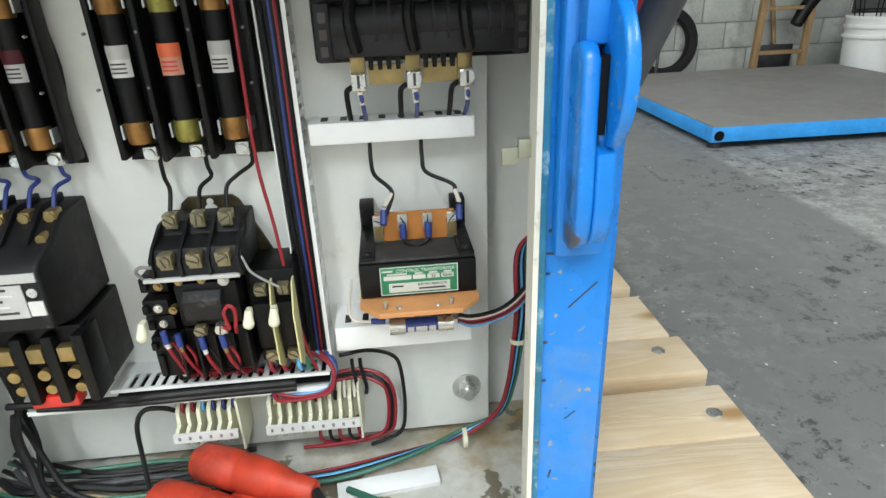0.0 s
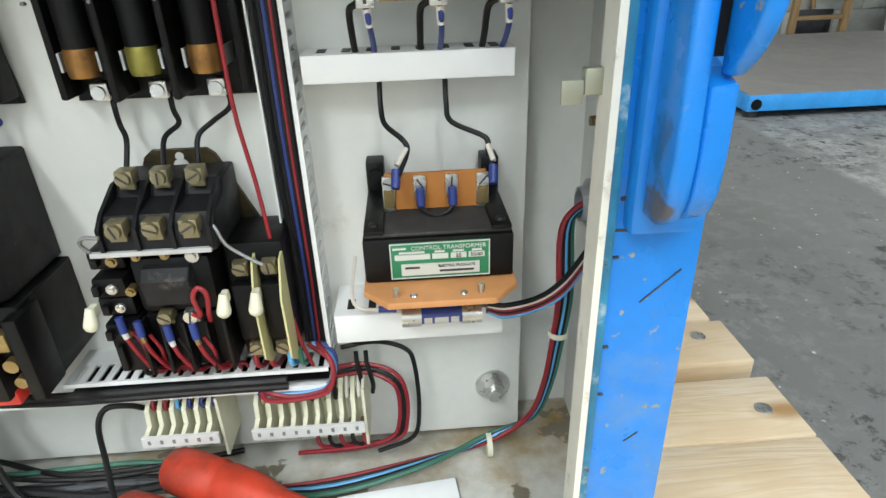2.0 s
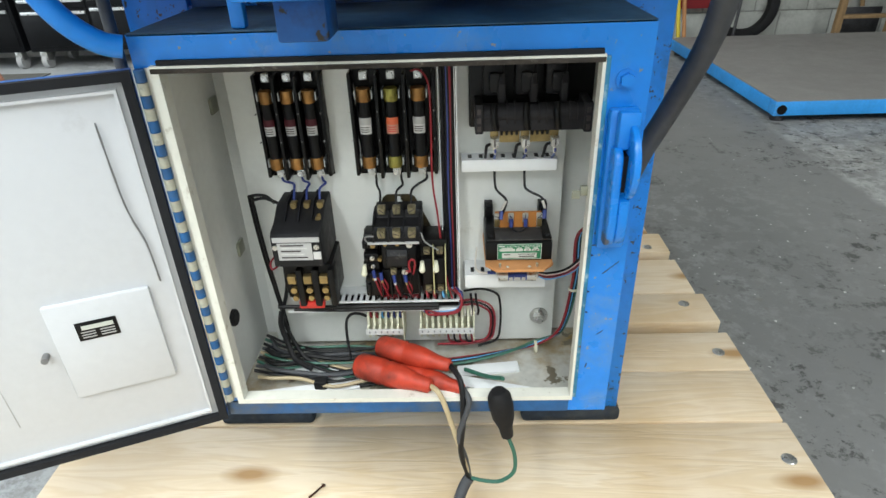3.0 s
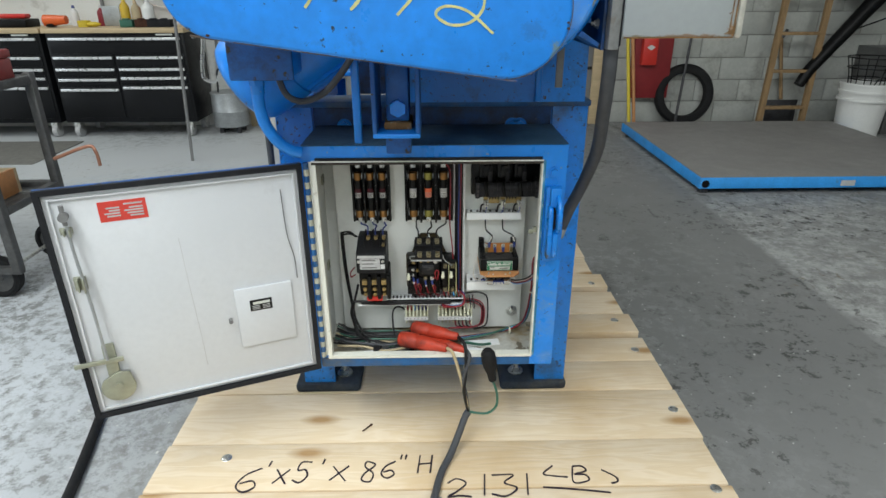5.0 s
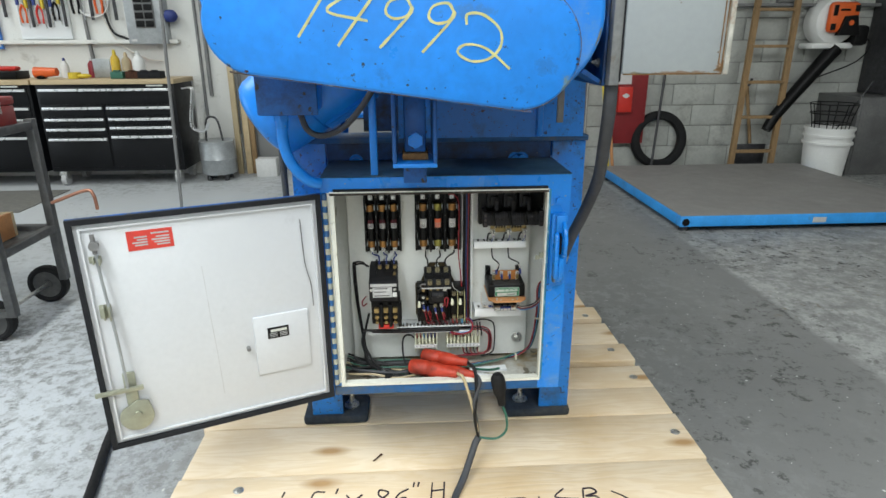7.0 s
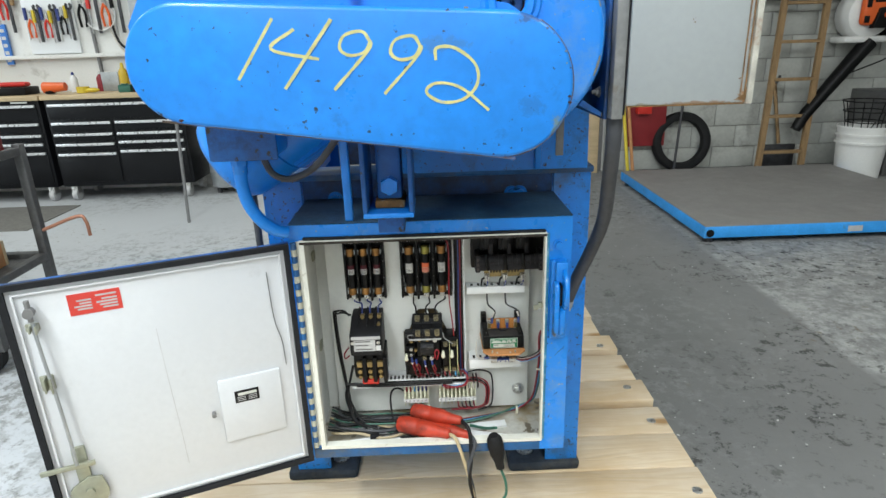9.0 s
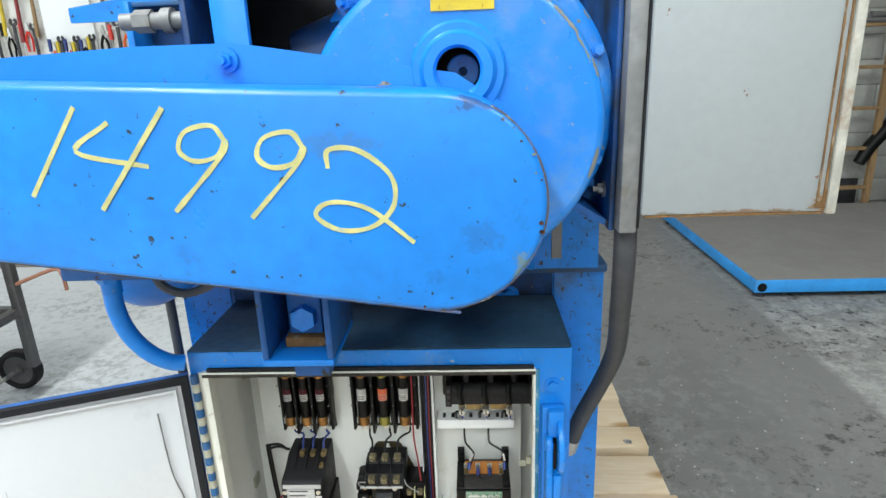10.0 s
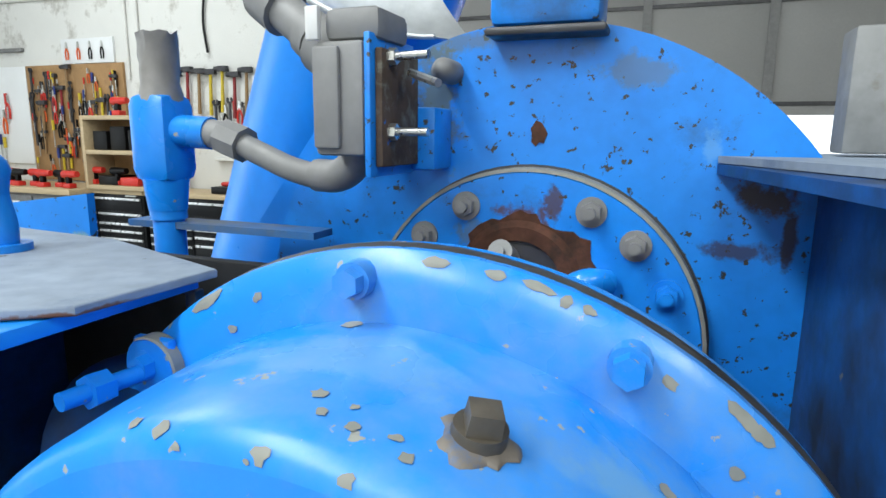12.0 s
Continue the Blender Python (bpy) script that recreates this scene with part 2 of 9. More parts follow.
HINGE_CREAM = mat("grimy_cream_hinge", (0.46, 0.45, 0.36), 0.5, var=0.25, scale=40, dirt=((0.10, 0.12, 0.13), 0.22, 40))
W_BLACK = mat("black_wire", (0.011, 0.011, 0.012), 0.45, var=0.15)
W_RED = mat("dark_red_wire", (0.25, 0.012, 0.022), 0.45, var=0.15)
W_SCARLET = mat("scarlet_wire", (0.27, 0.014, 0.022), 0.4, var=0.1)
W_BLUE = mat("light_blue_wire", (0.10, 0.36, 0.66), 0.45, var=0.1)
W_NAVY = mat("navy_wire", (0.02, 0.04, 0.20), 0.45, var=0.15)
W_WHITE = mat("white_wire", (0.62, 0.58, 0.52), 0.5, var=0.1)
W_GREEN = mat("green_wire", (0.03, 0.13, 0.09), 0.45, var=0.15)
W_TAN = mat("tan_wire", (0.45, 0.36, 0.22), 0.5, var=0.1)
SEALTITE = mat("dark_grey_conduit", (0.065, 0.068, 0.075), 0.5, var=0.15, scale=30, bump=0.05)
GREYPIPE = mat("grey_painted_conduit", (0.19, 0.19, 0.19), 0.55, var=0.15, scale=30, bump=0.08, dirt=((0.10, 0.10, 0.10), 0.08, 30))
TAPE = mat("grey_duct_tape", (0.22, 0.21, 0.20), 0.5, 0.1, var=0.2, scale=30, bump=0.15)
YELLOW = mat("yellow_sticker", (0.62, 0.46, 0.03), 0.5, var=0.12, scale=40, dirt=((0.30, 0.27, 0.06), 0.13, 60))
PAINTSTICK = mat("yellow_paint_marker", (0.52, 0.50, 0.20), 0.6, var=0.2, scale=60, dirt=((0.20, 0.33, 0.45), 0.14, 130))
INK = mat("black_marker_ink", (0.03, 0.022, 0.03), 0.6, var=0.1)
CHIP = mat("bare_grey_primer", (0.20, 0.205, 0.185), 0.6, var=0.2, scale=50)
RUSTCHIP = mat("rust_brown_patch", (0.075, 0.032, 0.02), 0.85, var=0.45, scale=60, bump=0.3, dirt=((0.02, 0.015, 0.012), 0.2, 70))
TOOLBLACK = mat("black_tool_chest_enamel", (0.007, 0.0075, 0.009), 0.35, var=0.15, scale=8)
ALU = mat("drawer_pull_aluminium", (0.78, 0.79, 0.80), 0.3, 0.7, var=0.08)
BENCHWOOD = mat("pale_bench_top", (0.52, 0.40, 0.24), 0.5, var=0.12, scale=6, stretch=(1, 8, 8))
LADDERWOOD = mat("weathered_ladder_wood", (0.30, 0.19, 0.09), 0.7, var=0.25, scale=9, stretch=(6, 6, 1), bump=0.1)
PEG = mat("brown_pegboard", (0.36, 0.21, 0.09), 0.7, var=0.2, scale=6, dirt=((0.16, 0.10, 0.06), 0.12, 9))
REDPAINT = mat("dark_red_cabinet", (0.24, 0.018, 0.022), 0.5, var=0.15, scale=6)
REDTOOL = mat("red_tool_box", (0.26, 0.02, 0.018), 0.45, var=0.2)
BUCKET = mat("white_bucket_plastic", (0.74, 0.74, 0.72), 0.45, var=0.05, dirt=((0.5, 0.48, 0.42), 0.05, 10))
BLOWER = mat("orange_blower_plastic", (0.72, 0.12, 0.02), 0.4, var=0.1)
CARTGREY = mat("grey_cart_steel", (0.10, 0.10, 0.10), 0.5, 0.4, var=0.25, scale=20)
WALLWHITE = mat("white_painted_wall", (0.72, 0.72, 0.69), 0.75, var=0.06, scale=2, bump=0.1, dirt=((0.30, 0.28, 0.24), 0.17, 4))
BLOCK = mat("painted_concrete_block", (0.44, 0.45, 0.42), 0.8, var=0.16, scale=3, fine=45, bump=0.35, dirt=((0.19, 0.18, 0.16), 0.17, 3))
MORTAR = mat("grey_mortar", (0.33, 0.33, 0.31), 0.9, var=0.15, scale=8, bump=0.3)
DOORGREY = mat("grey_steel_door_panel", (0.27, 0.27, 0.265), 0.55, var=0.05, scale=3, bump=0.03)
CEIL = mat("pale_ceiling", (0.6, 0.6, 0.58), 0.8, var=0.05)


def concrete():
    m = bpy.data.materials.new("worn_concrete_floor")
    m.use_nodes = True
    nt = m.node_tree
    b = nt.nodes["Principled BSDF"]
    N, L = nt.nodes.new, nt.links.new
    geo = N("ShaderNodeNewGeometry")

    def nz(s, d=6.0, r=0.6, off=0.0):
        mp, n = N("ShaderNodeMapping"), N("ShaderNodeTexNoise")
        mp.inputs["Location"].default_value = (off, off * 0.7, 0)
        L(geo.outputs["Position"], mp.inputs["Vector"])
        n.inputs["Scale"].default_value, n.inputs["Detail"].default_value, n.inputs["Roughness"].default_value = s, d, r
        L(mp.outputs["Vector"], n.inputs["Vector"])
        return n.outputs["Fac"]

    def rg(f, a, c):
        r = N("ShaderNodeMapRange")
        r.inputs["From Min"].default_value, r.inputs["From Max"].default_value = a, c
        L(f, r.inputs["Value"])
        return r.outputs["Result"]

    def mx(f, a, c):
        x = N("ShaderNodeMix")
        x.data_type = "RGBA"
        L(f, x.inputs["Factor"])
        for s, v in ((x.inputs["A"], a), (x.inputs["B"], c)):
            if isinstance(v, tuple):
                s.default_value = (*v, 1)
            else:
                L(v, s)
        return x.outputs["Result"]

    def times(a, c):
        k = N("ShaderNodeMath")
        k.operation = "MULTIPLY"
        L(a, k.inputs[0]), L(c, k.inputs[1])
        return k.outputs[0]
    # bare grey slab with cloudy wear
    out = mx(rg(nz(0.9), 0.3, 0.7), (0.19, 0.192, 0.187), (0.26, 0.262, 0.255))
    out = mx(rg(nz(5, 8, 0.7), 0.35, 0.8), out, (0.15, 0.15, 0.146))
    out = mx(rg(nz(55, 3, 0.6, 7.0), 0.45, 0.8), out, (0.25, 0.252, 0.246))
    sx = N("ShaderNodeSeparateXYZ")
    L(geo.outputs["Position"], sx.inputs[0])

    def band(a, c, lo=0.0, hi=1.0):
        r = N("ShaderNodeMapRange")
        r.inputs["From Min"].default_value, r.inputs["From Max"].default_value = a, c
        r.inputs["To Min"].default_value, r.inputs["To Max"].default_value = lo, hi
        L(sx.outputs["X"], r.inputs["Value"])
        return r.outputs["Result"]
    # old pale coating on the west side, flaked to the slab in small scales
    coat = times(rg(nz(26, 9, 0.74, 3.0), 0.37, 0.50), rg(nz(1.6, 5, 0.6, 9.0), 0.20, 0.40))
    # farther back the west floor is coloured paler to carry the doorway's light
    far = N("ShaderNodeMapRange")
    far.inputs["From Min"].default_value, far.inputs["From Max"].default_value = 1.3, 2.3
    L(sx.outputs["Y"], far.inputs["Value"])
    out = mx(times(coat, band(-0.2, -0.9)), out, (0.52, 0.545, 0.57))
    out = mx(times(times(far.outputs["Result"], rg(nz(1.1, 4, 0.6, 19.0), 0.15, 0.40)), band(-0.6, -1.2)), out, (0.46, 0.475, 0.485))
    # a darker lane with a straight edge, and rubbed lighter patches beyond it
    lane = times(band(1.345, 1.325), band(-1.3, -0.4))
    out = mx(times(lane, rg(nz(2.2, 6, 0.65, 17.0), 0.10, 0.45)), out, (0.185, 0.186, 0.182))
    worn = times(rg(nz(11, 10, 0.80, 13.0), 0.45, 0.58), band(1.32, 1.36))
    out = mx(worn, out, (0.35, 0.355, 0.345))
    out = mx(times(rg(nz(20, 9, 0.78, 23.0), 0.50, 0.58), rg(nz(0.9, 3, 0.5, 15.0), 0.40, 0.60)), out, (0.245, 0.25, 0.245))
    # pale crumbs, rust-brown dust and dark oily spots
    out = mx(rg(nz(60, 1, 0.4, 5.0), 0.765, 0.785), out, (0.58, 0.58, 0.55))
    out = mx(times(rg(nz(30, 4, 0.6, 8.0), 0.60, 0.70), rg(nz(1.1, 3, 0.5, 31.0), 0.52, 0.66)), out, (0.16, 0.13, 0.08))
    spots = times(rg(nz(18, 9, 0.78, 1.0), 0.55, 0.60), rg(nz(1.3, 3, 0.5, 4.0), 0.40, 0.55))
    out = mx(times(spots, band(-1.1, -0.3)), out, (0.065, 0.065, 0.062))
    L(out, b.inputs["Base Color"])
    ra = N("ShaderNodeMapRange")
    ra.inputs["To Min"].default_value, ra.inputs["To Max"].default_value = 0.40, 0.75
    L(nz(3.0, 5, 0.6, 2.0), ra.inputs["Value"])
    L(ra.outputs["Result"], b.inputs["Roughness"])
    bp = N("ShaderNodeBump")
    bp.inputs["Strength"].default_value, bp.inputs["Distance"].default_value = 0.15, 0.004
    L(nz(40, 6), bp.inputs["Height"])
    L(bp.outputs["Normal"], b.inputs["Normal"])
    return m


def pine(name, tone, across="y"):
    """Sawn softwood with long grain along x, darker rings and a few knots; each board differs."""
    m = bpy.data.materials.new(name)
    m.use_nodes = True
    nt = m.node_tree
    b = nt.nodes["Principled BSDF"]
    N, L = nt.nodes.new, nt.links.new
    geo, inf, mp = N("ShaderNodeNewGeometry"), N("ShaderNodeObjectInfo"), N("ShaderNodeMapping")
    add = N("ShaderNodeVectorMath")
    add.operation = "ADD"
    sc = N("ShaderNodeVectorMath")
    sc.operation = "SCALE"
    sc.inputs["Scale"].default_value = 17.0
    L(inf.outputs["Random"], sc.inputs[0])
    L(geo.outputs["Position"], add.inputs[0]), L(sc.outputs["Vector"], add.inputs[1])
    mp.inputs["Scale"].default_value = (0.9, 7.0, 7.0) if across == "y" else (7.0, 0.9, 7.0)
    L(add.outputs["Vector"], mp.inputs["Vector"])
    w = N("ShaderNodeTexNoise")
    w.inputs["Scale"].default_value, w.inputs["Detail"].default_value, w.inputs["Distortion"].default_value = 4.0, 3.0, 0.8
    L(mp.outputs["Vector"], w.inputs["Vector"])
    wv = N("ShaderNodeMath")
    wv.operation = "SINE"
    mu = N("ShaderNodeMath")
    mu.operation = "MULTIPLY"
    mu.inputs[1].default_value = 30.0
    L(w.outputs["Fac"], mu.inputs[0]), L(mu.outputs[0], wv.inputs[0])
    r = N("ShaderNodeMapRange")
    r.inputs["From Min"].default_value, r.inputs["From Max"].default_value = -1.0, 2.2
    L(wv.outputs[0], r.inputs["Value"])
    x = N("ShaderNodeMix")
    x.data_type = "RGBA"
    L(r.outputs["Result"], x.inputs["Factor"])
    x.inputs["A"].default_value = (*tone, 1)
    x.inputs["B"].default_value = (tone[0] * 0.90, tone[1] * 0.84, tone[2] * 0.72, 1)
    k = N("ShaderNodeTexVoronoi")
    k.voronoi_dimensions = "2D"
    km = N("ShaderNodeMapping")
    km.inputs["Scale"].default_value = (2.1, 5.2, 1.0)
    L(add.outputs["Vector"], km.inputs["Vector"]), L(km.outputs["Vector"], k.inputs["Vector"])
    k.inputs["Scale"].default_value = 1.0
    kr = N("ShaderNodeMapRange")
    kr.inputs["From Min"].default_value, kr.inputs["From Max"].default_value = 0.115, 0.035
    L(k.outputs["Distance"], kr.inputs["Value"])
    x2 = N("ShaderNodeMix")
    x2.data_type = "RGBA"
    L(kr.outputs["Result"], x2.inputs["Factor"]), L(x.outputs["Result"], x2.inputs["A"])
    x2.inputs["B"].default_value = (tone[0] * 0.55, tone[1] * 0.40, tone[2] * 0.24, 1)
    st = N("ShaderNodeTexNoise")
    st.inputs["Scale"].default_value, st.inputs["Detail"].default_value = 3.5, 6.0
    L(add.outputs["Vector"], st.inputs["Vector"])
    sr = N("ShaderNodeMapRange")
    sr.inputs["From Min"].default_value, sr.inputs["From Max"].default_value, sr.inputs["To Max"].default_value = 0.50, 0.74, 0.8
    L(st.outputs["Fac"], sr.inputs["Value"])
    x3 = N("ShaderNodeMix")
    x3.data_type = "RGBA"
    L(sr.outputs["Result"], x3.inputs["Factor"]), L(x2.outputs["Result"], x3.inputs["A"])
    x3.inputs["B"].default_value = (tone[0] * 0.74, tone[1] * 0.62, tone[2] * 0.44, 1)
    L(x3.outputs["Result"], b.inputs["Base Color"])
    b.inputs["Roughness"].default_value = 0.62
    bp = N("ShaderNodeBump")
    bp.inputs["Strength"].default_value, bp.inputs["Distance"].default_value = 0.12, 0.002
    L(wv.outputs[0], bp.inputs["Height"]), L(bp.outputs["Normal"], b.inputs["Normal"])
    return m


def glow(name, col, strength):
    m = bpy.data.materials.new(name)
    m.use_nodes = True
    b = m.node_tree.nodes["Principled BSDF"]
    b.inputs["Base Color"].default_value = (*col, 1)
    b.inputs["Emission Color"].default_value = (*col, 1)
    b.inputs["Emission Strength"].default_value = strength
    return m


CONCRETE = concrete()
PINE = pine("fresh_sawn_pine", (0.74, 0.61, 0.445))
PINE_DARK = pine("darker_sawn_pine", (0.42, 0.27, 0.12))
DAYLIGHT = glow("bright_daylight_outside", (0.9, 0.95, 1.0), 1.6)


# ---- building helpers ----
def box(bm, x0, y0, z0, x1, y1, z1, bev=0.0, m=None):
    vs = bmesh.ops.create_cube(bm, size=1.0)["verts"]
    bmesh.ops.scale(bm, vec=(abs(x1 - x0), abs(y1 - y0), abs(z1 - z0)), verts=vs)
    bmesh.ops.translate(bm, vec=((x0 + x1) / 2, (y0 + y1) / 2, (z0 + z1) / 2), verts=vs)
    if bev:
        es = list({e for v in vs for e in v.link_edges})
        got = bmesh.ops.bevel(bm, geom=es, offset=bev, segments=2, affect="EDGES", profile=0.5)
        vs = list({v for f in got["faces"] for v in f.verts} | {v for v in vs if v.is_valid})
    if m is not None:
        bmesh.ops.transform(bm, matrix=m, verts=vs)
    return bm


def cyl(bm, p, q, r, r2=None, n=16, caps=True):
    p, q = Vector(p), Vector(q)
    d = q - p
    m = Matrix.Translation((p + q) / 2) @ d.to_track_quat("Z", "Y").to_matrix().to_4x4()
    bmesh.ops.create_cone(bm, cap_ends=caps, segments=n, radius1=r, radius2=r if r2 is None else r2, depth=d.length, matrix=m)
    return bm


def ball(bm, p, r, sx=1, sy=1, sz=1, n=12):
    vs = bmesh.ops.create_uvsphere(bm, u_segments=n, v_segments=max(6, n // 2), radius=r)["verts"]
    bmesh.ops.scale(bm, vec=(sx, sy, sz), verts=vs)
    bmesh.ops.translate(bm, vec=p, verts=vs)
    return bm


def spline(pts, step=5):
    """Catmull-Rom through the points."""
    ps = [Vector(p) for p in pts]
    if len(ps) < 3:
        return ps
    ext = [ps[0] * 2 - ps[1]] + ps + [ps[-1] * 2 - ps[-2]]
    out = []
    for a, b, c, d in zip(ext, ext[1:], ext[2:], ext[3:]):
        for i in range(step):
            t = i / step
            out.append(0.5 * ((2 * b) + (c - a) * t + (2 * a - 5 * b + 4 * c - d) * t * t + (3 * b - a - 3 * c + d) * t ** 3))
    out.append(ps[-1])
    return out


def tube(bm, pts, r, n=8, smooth=True, r_end=None):
    path = spline(pts) if smooth else [Vector(p) for p in pts]
    rings, up = [], Vector((0.13, 0.31, 0.94))
    for i, p in enumerate(path):
        d = (path[min(i + 1, len(path) - 1)] - path[max(i - 1, 0)]).normalized()
        s = d.cross(up)
        s = s.normalized() if s.length > 1e-4 else Vector((1, 0, 0))
        u = s.cross(d)
        up = u
        k = r if r_end is None else r + (r_end - r) * i / (len(path) - 1)
        rings.append([bm.verts.new(p + k * (math.cos(2 * math.pi * j / n) * s + math.sin(2 * math.pi * j / n) * u)) for j in range(n)])
    for a, b in zip(rings, rings[1:]):
        for j in range(n):
            bm.faces.new((a[j], a[(j + 1) % n], b[(j + 1) % n], b[j]))
    bm.faces.new(rings[0][::-1]), bm.faces.new(rings[-1])
    return bm


def prism(bm, pts, a, b, axis="y", bev=0.0):
    """Outline pts (two coordinates) pushed from a to b along axis."""
    def at(p, t):
        return {"y": (p[0], t, p[1]), "x": (t, p[0], p[1]), "z": (p[0], p[1], t)}[axis]
    va, vb = [bm.verts.new(at(p, a)) for p in pts], [bm.verts.new(at(p, b)) for p in pts]
    fs = [bm.faces.new(va), bm.faces.new(vb[::-1])]
    n = len(pts)
    for i in range(n):
        fs.append(bm.faces.new((va[i], vb[i], vb[(i + 1) % n], va[(i + 1) % n])))
    bmesh.ops.recalc_face_normals(bm, faces=fs)
    if bev:
        es = list({e for f in fs[:2] for e in f.edges})
        bmesh.ops.bevel(bm, geom=es, offset=bev, segments=3, affect="EDGES", profile=0.5)
    return bm


def lathe(bm, profile, centre, axis="y", n=48, arc=(0, 360)):
    """profile: (radius, distance along axis) turned about the axis through centre."""
    cx, cy, cz = centre
    full = arc[1] - arc[0] >= 360
    k = n if full else n + 1
    rings = []
    for r, h in profile:
        ring = []
        for j in range(k):
            t = radians(arc[0] + (arc[1] - arc[0]) * j / n)
            c, s = r * math.cos(t), r * math.sin(t)
            ring.append(bm.verts.new({"y": (cx + c, cy + h, cz + s), "z": (cx + c, cy + s, cz + h), "x": (cx + h, cy + c, cz + s)}[axis]))
        rings.append(ring)
    fs = []
    for a, b in zip(rings, rings[1:]):
        for j in range(k if full else k - 1):
            fs.append(bm.faces.new((a[j], a[(j + 1) % k], b[(j + 1) % k], b[j])))
    bmesh.ops.remove_doubles(bm, verts=[v for r in rings for v in r], dist=1e-6)
    bmesh.ops.recalc_face_normals(bm, faces=[f for f in fs if f.is_valid])
    return bm


def hexbolt(bm, p, d, r, h, washer=0.0):
    """A hexagon head of radius r and height h at p along d, with a washer under it."""
    p, d = Vector(p), Vector(d).normalized()
    if washer:
        cyl(bm, p, p + d * h * 0.25, washer, n=18)
    cyl(bm, p, p + d * h, r, r * 0.95, n=6)
    return bm


def ring_of(bm, outer, inner, a, b):
    """Flat frame between two outlines with equal counts in x and z, from y=a to y=b."""
    n = len(outer)
    v = [[bm.verts.new((p[0], y, p[1])) for p in o] for o, y in ((outer, a), (inner, a), (outer, b), (inner, b))]
    for i in range(n):
        j = (i + 1) % n
        bm.faces.new((v[0][i], v[0][j], v[1][j], v[1][i]))
        bm.faces.new((v[2][i], v[3][i], v[3][j], v[2][j]))
        bm.faces.new((v[0][i], v[2][i], v[2][j], v[0][j]))
        bm.faces.new((v[1][i], v[1][j], v[3][j], v[3][i]))
    bmesh.ops.recalc_face_normals(bm, faces=bm.faces[:])
    return bm


def rect(x0, z0, x1, z1):
    return [(x0, z0), (x1, z0), (x1, z1), (x0, z1)]


def make_mesh(name, bm, material, sharp=38):
    me = bpy.data.meshes.new(name)
    bm.to_mesh(me)
    bm.free()
    me.materials.append(material)
    me.shade_smooth()
    me.set_sharp_from_angle(angle=radians(sharp))
    return me


def world_of(ob):
    m = Matrix.Identity(4)
    while ob:
        m = ob.matrix_basis @ m
        ob = ob.parent
    return m


def part(name, bm, material, parent, label=""):
    """One mesh, built in place, under a thing or part."""
    lo = Vector([min(v.co[i] for v in bm.verts) for i in range(3)])
    hi = Vector([max(v.co[i] for v in bm.verts) for i in range(3)])
    c = (lo + hi) / 2
    bmesh.ops.translate(bm, vec=-c, verts=bm.verts)
    ob = new(name, make_mesh(name, bm, material))
    if parent is not None:
        ob.parent = parent
        ob.matrix_basis = world_of(parent).inverted() @ Matrix.Translation(c)
    else:
        ob.location = c
    return tagged(ob, label)


def solid(name, bm, material, label, category, group="", kind=""):
    """A thing that is one mesh."""
    return tagged(part(name, bm, material, None), label, category, group, kind)


def thing(name, at, label, category, group="", kind=""):
    ob = new(name)
    ob.empty_display_size = 0.05
    ob.location = at
    return tagged(ob, label, category, group, kind)


def BM():
    return bmesh.new()


def ribbon(bm, pts, width, y=None, z=None, step=6, lift=0.0006):
    """A brush stroke laid on the plane y (points x, z) or z (points x, y)."""
    path = spline([Vector((p[0], p[1], 0)) for p in pts], step)
    left, right = [], []
    for i, p in enumerate(path):
        d = (path[min(i + 1, len(path) - 1)] - path[max(i - 1, 0)]).normalized()
        s = Vector((-d.y, d.x, 0)) * width / 2 * (0.85 + 0.3 * noise.noise(Vector((p.x * 60, p.y * 60, i * 0.3))))
        for q, side in ((p + s, left), (p - s, right)):
            side.append(q)
    def co(q, up):
        return (q.x, y - up, q.y) if y is not None else (q.x, q.y, z + up)
    top = [[bm.verts.new(co(q, lift + 0.000012 * i)) for i, q in enumerate(s)] for s in (left, right)]
    low = [[bm.verts.new(co(q, -0.0002)) for q in s] for s in (left, right)]
    n = len(path)
    for i in range(n - 1):
        bm.faces.new((top[0][i], top[0][i + 1], top[1][i + 1], top[1][i]))
        bm.faces.new((top[0][i], low[0][i], low[0][i + 1], top[0][i + 1]))
        bm.faces.new((top[1][i], top[1][i + 1], low[1][i + 1], low[1][i]))
    bmesh.ops.recalc_face_normals(bm, faces=bm.faces[:])
    return bm


def text_mesh(name, words, size, material, parent, m, label=""):
    cu = bpy.data.curves.new(name, "FONT")
    cu.body, cu.size, cu.align_x, cu.align_y, cu.extrude = words, size, "CENTER", "CENTER", 0.0002
    tmp = bpy.data.objects.new(name, cu)
    scene.collection.objects.link(tmp)
    me = bpy.data.meshes.new_from_object(tmp.evaluated_get(bpy.context.evaluated_depsgraph_get()))
    bpy.data.objects.remove(tmp)
    me.materials.clear()
    me.materials.append(material)
    ob = new(name, me)
    ob.parent = parent
    ob.matrix_basis = world_of(parent).inverted() @ m
    return tagged(ob, label)


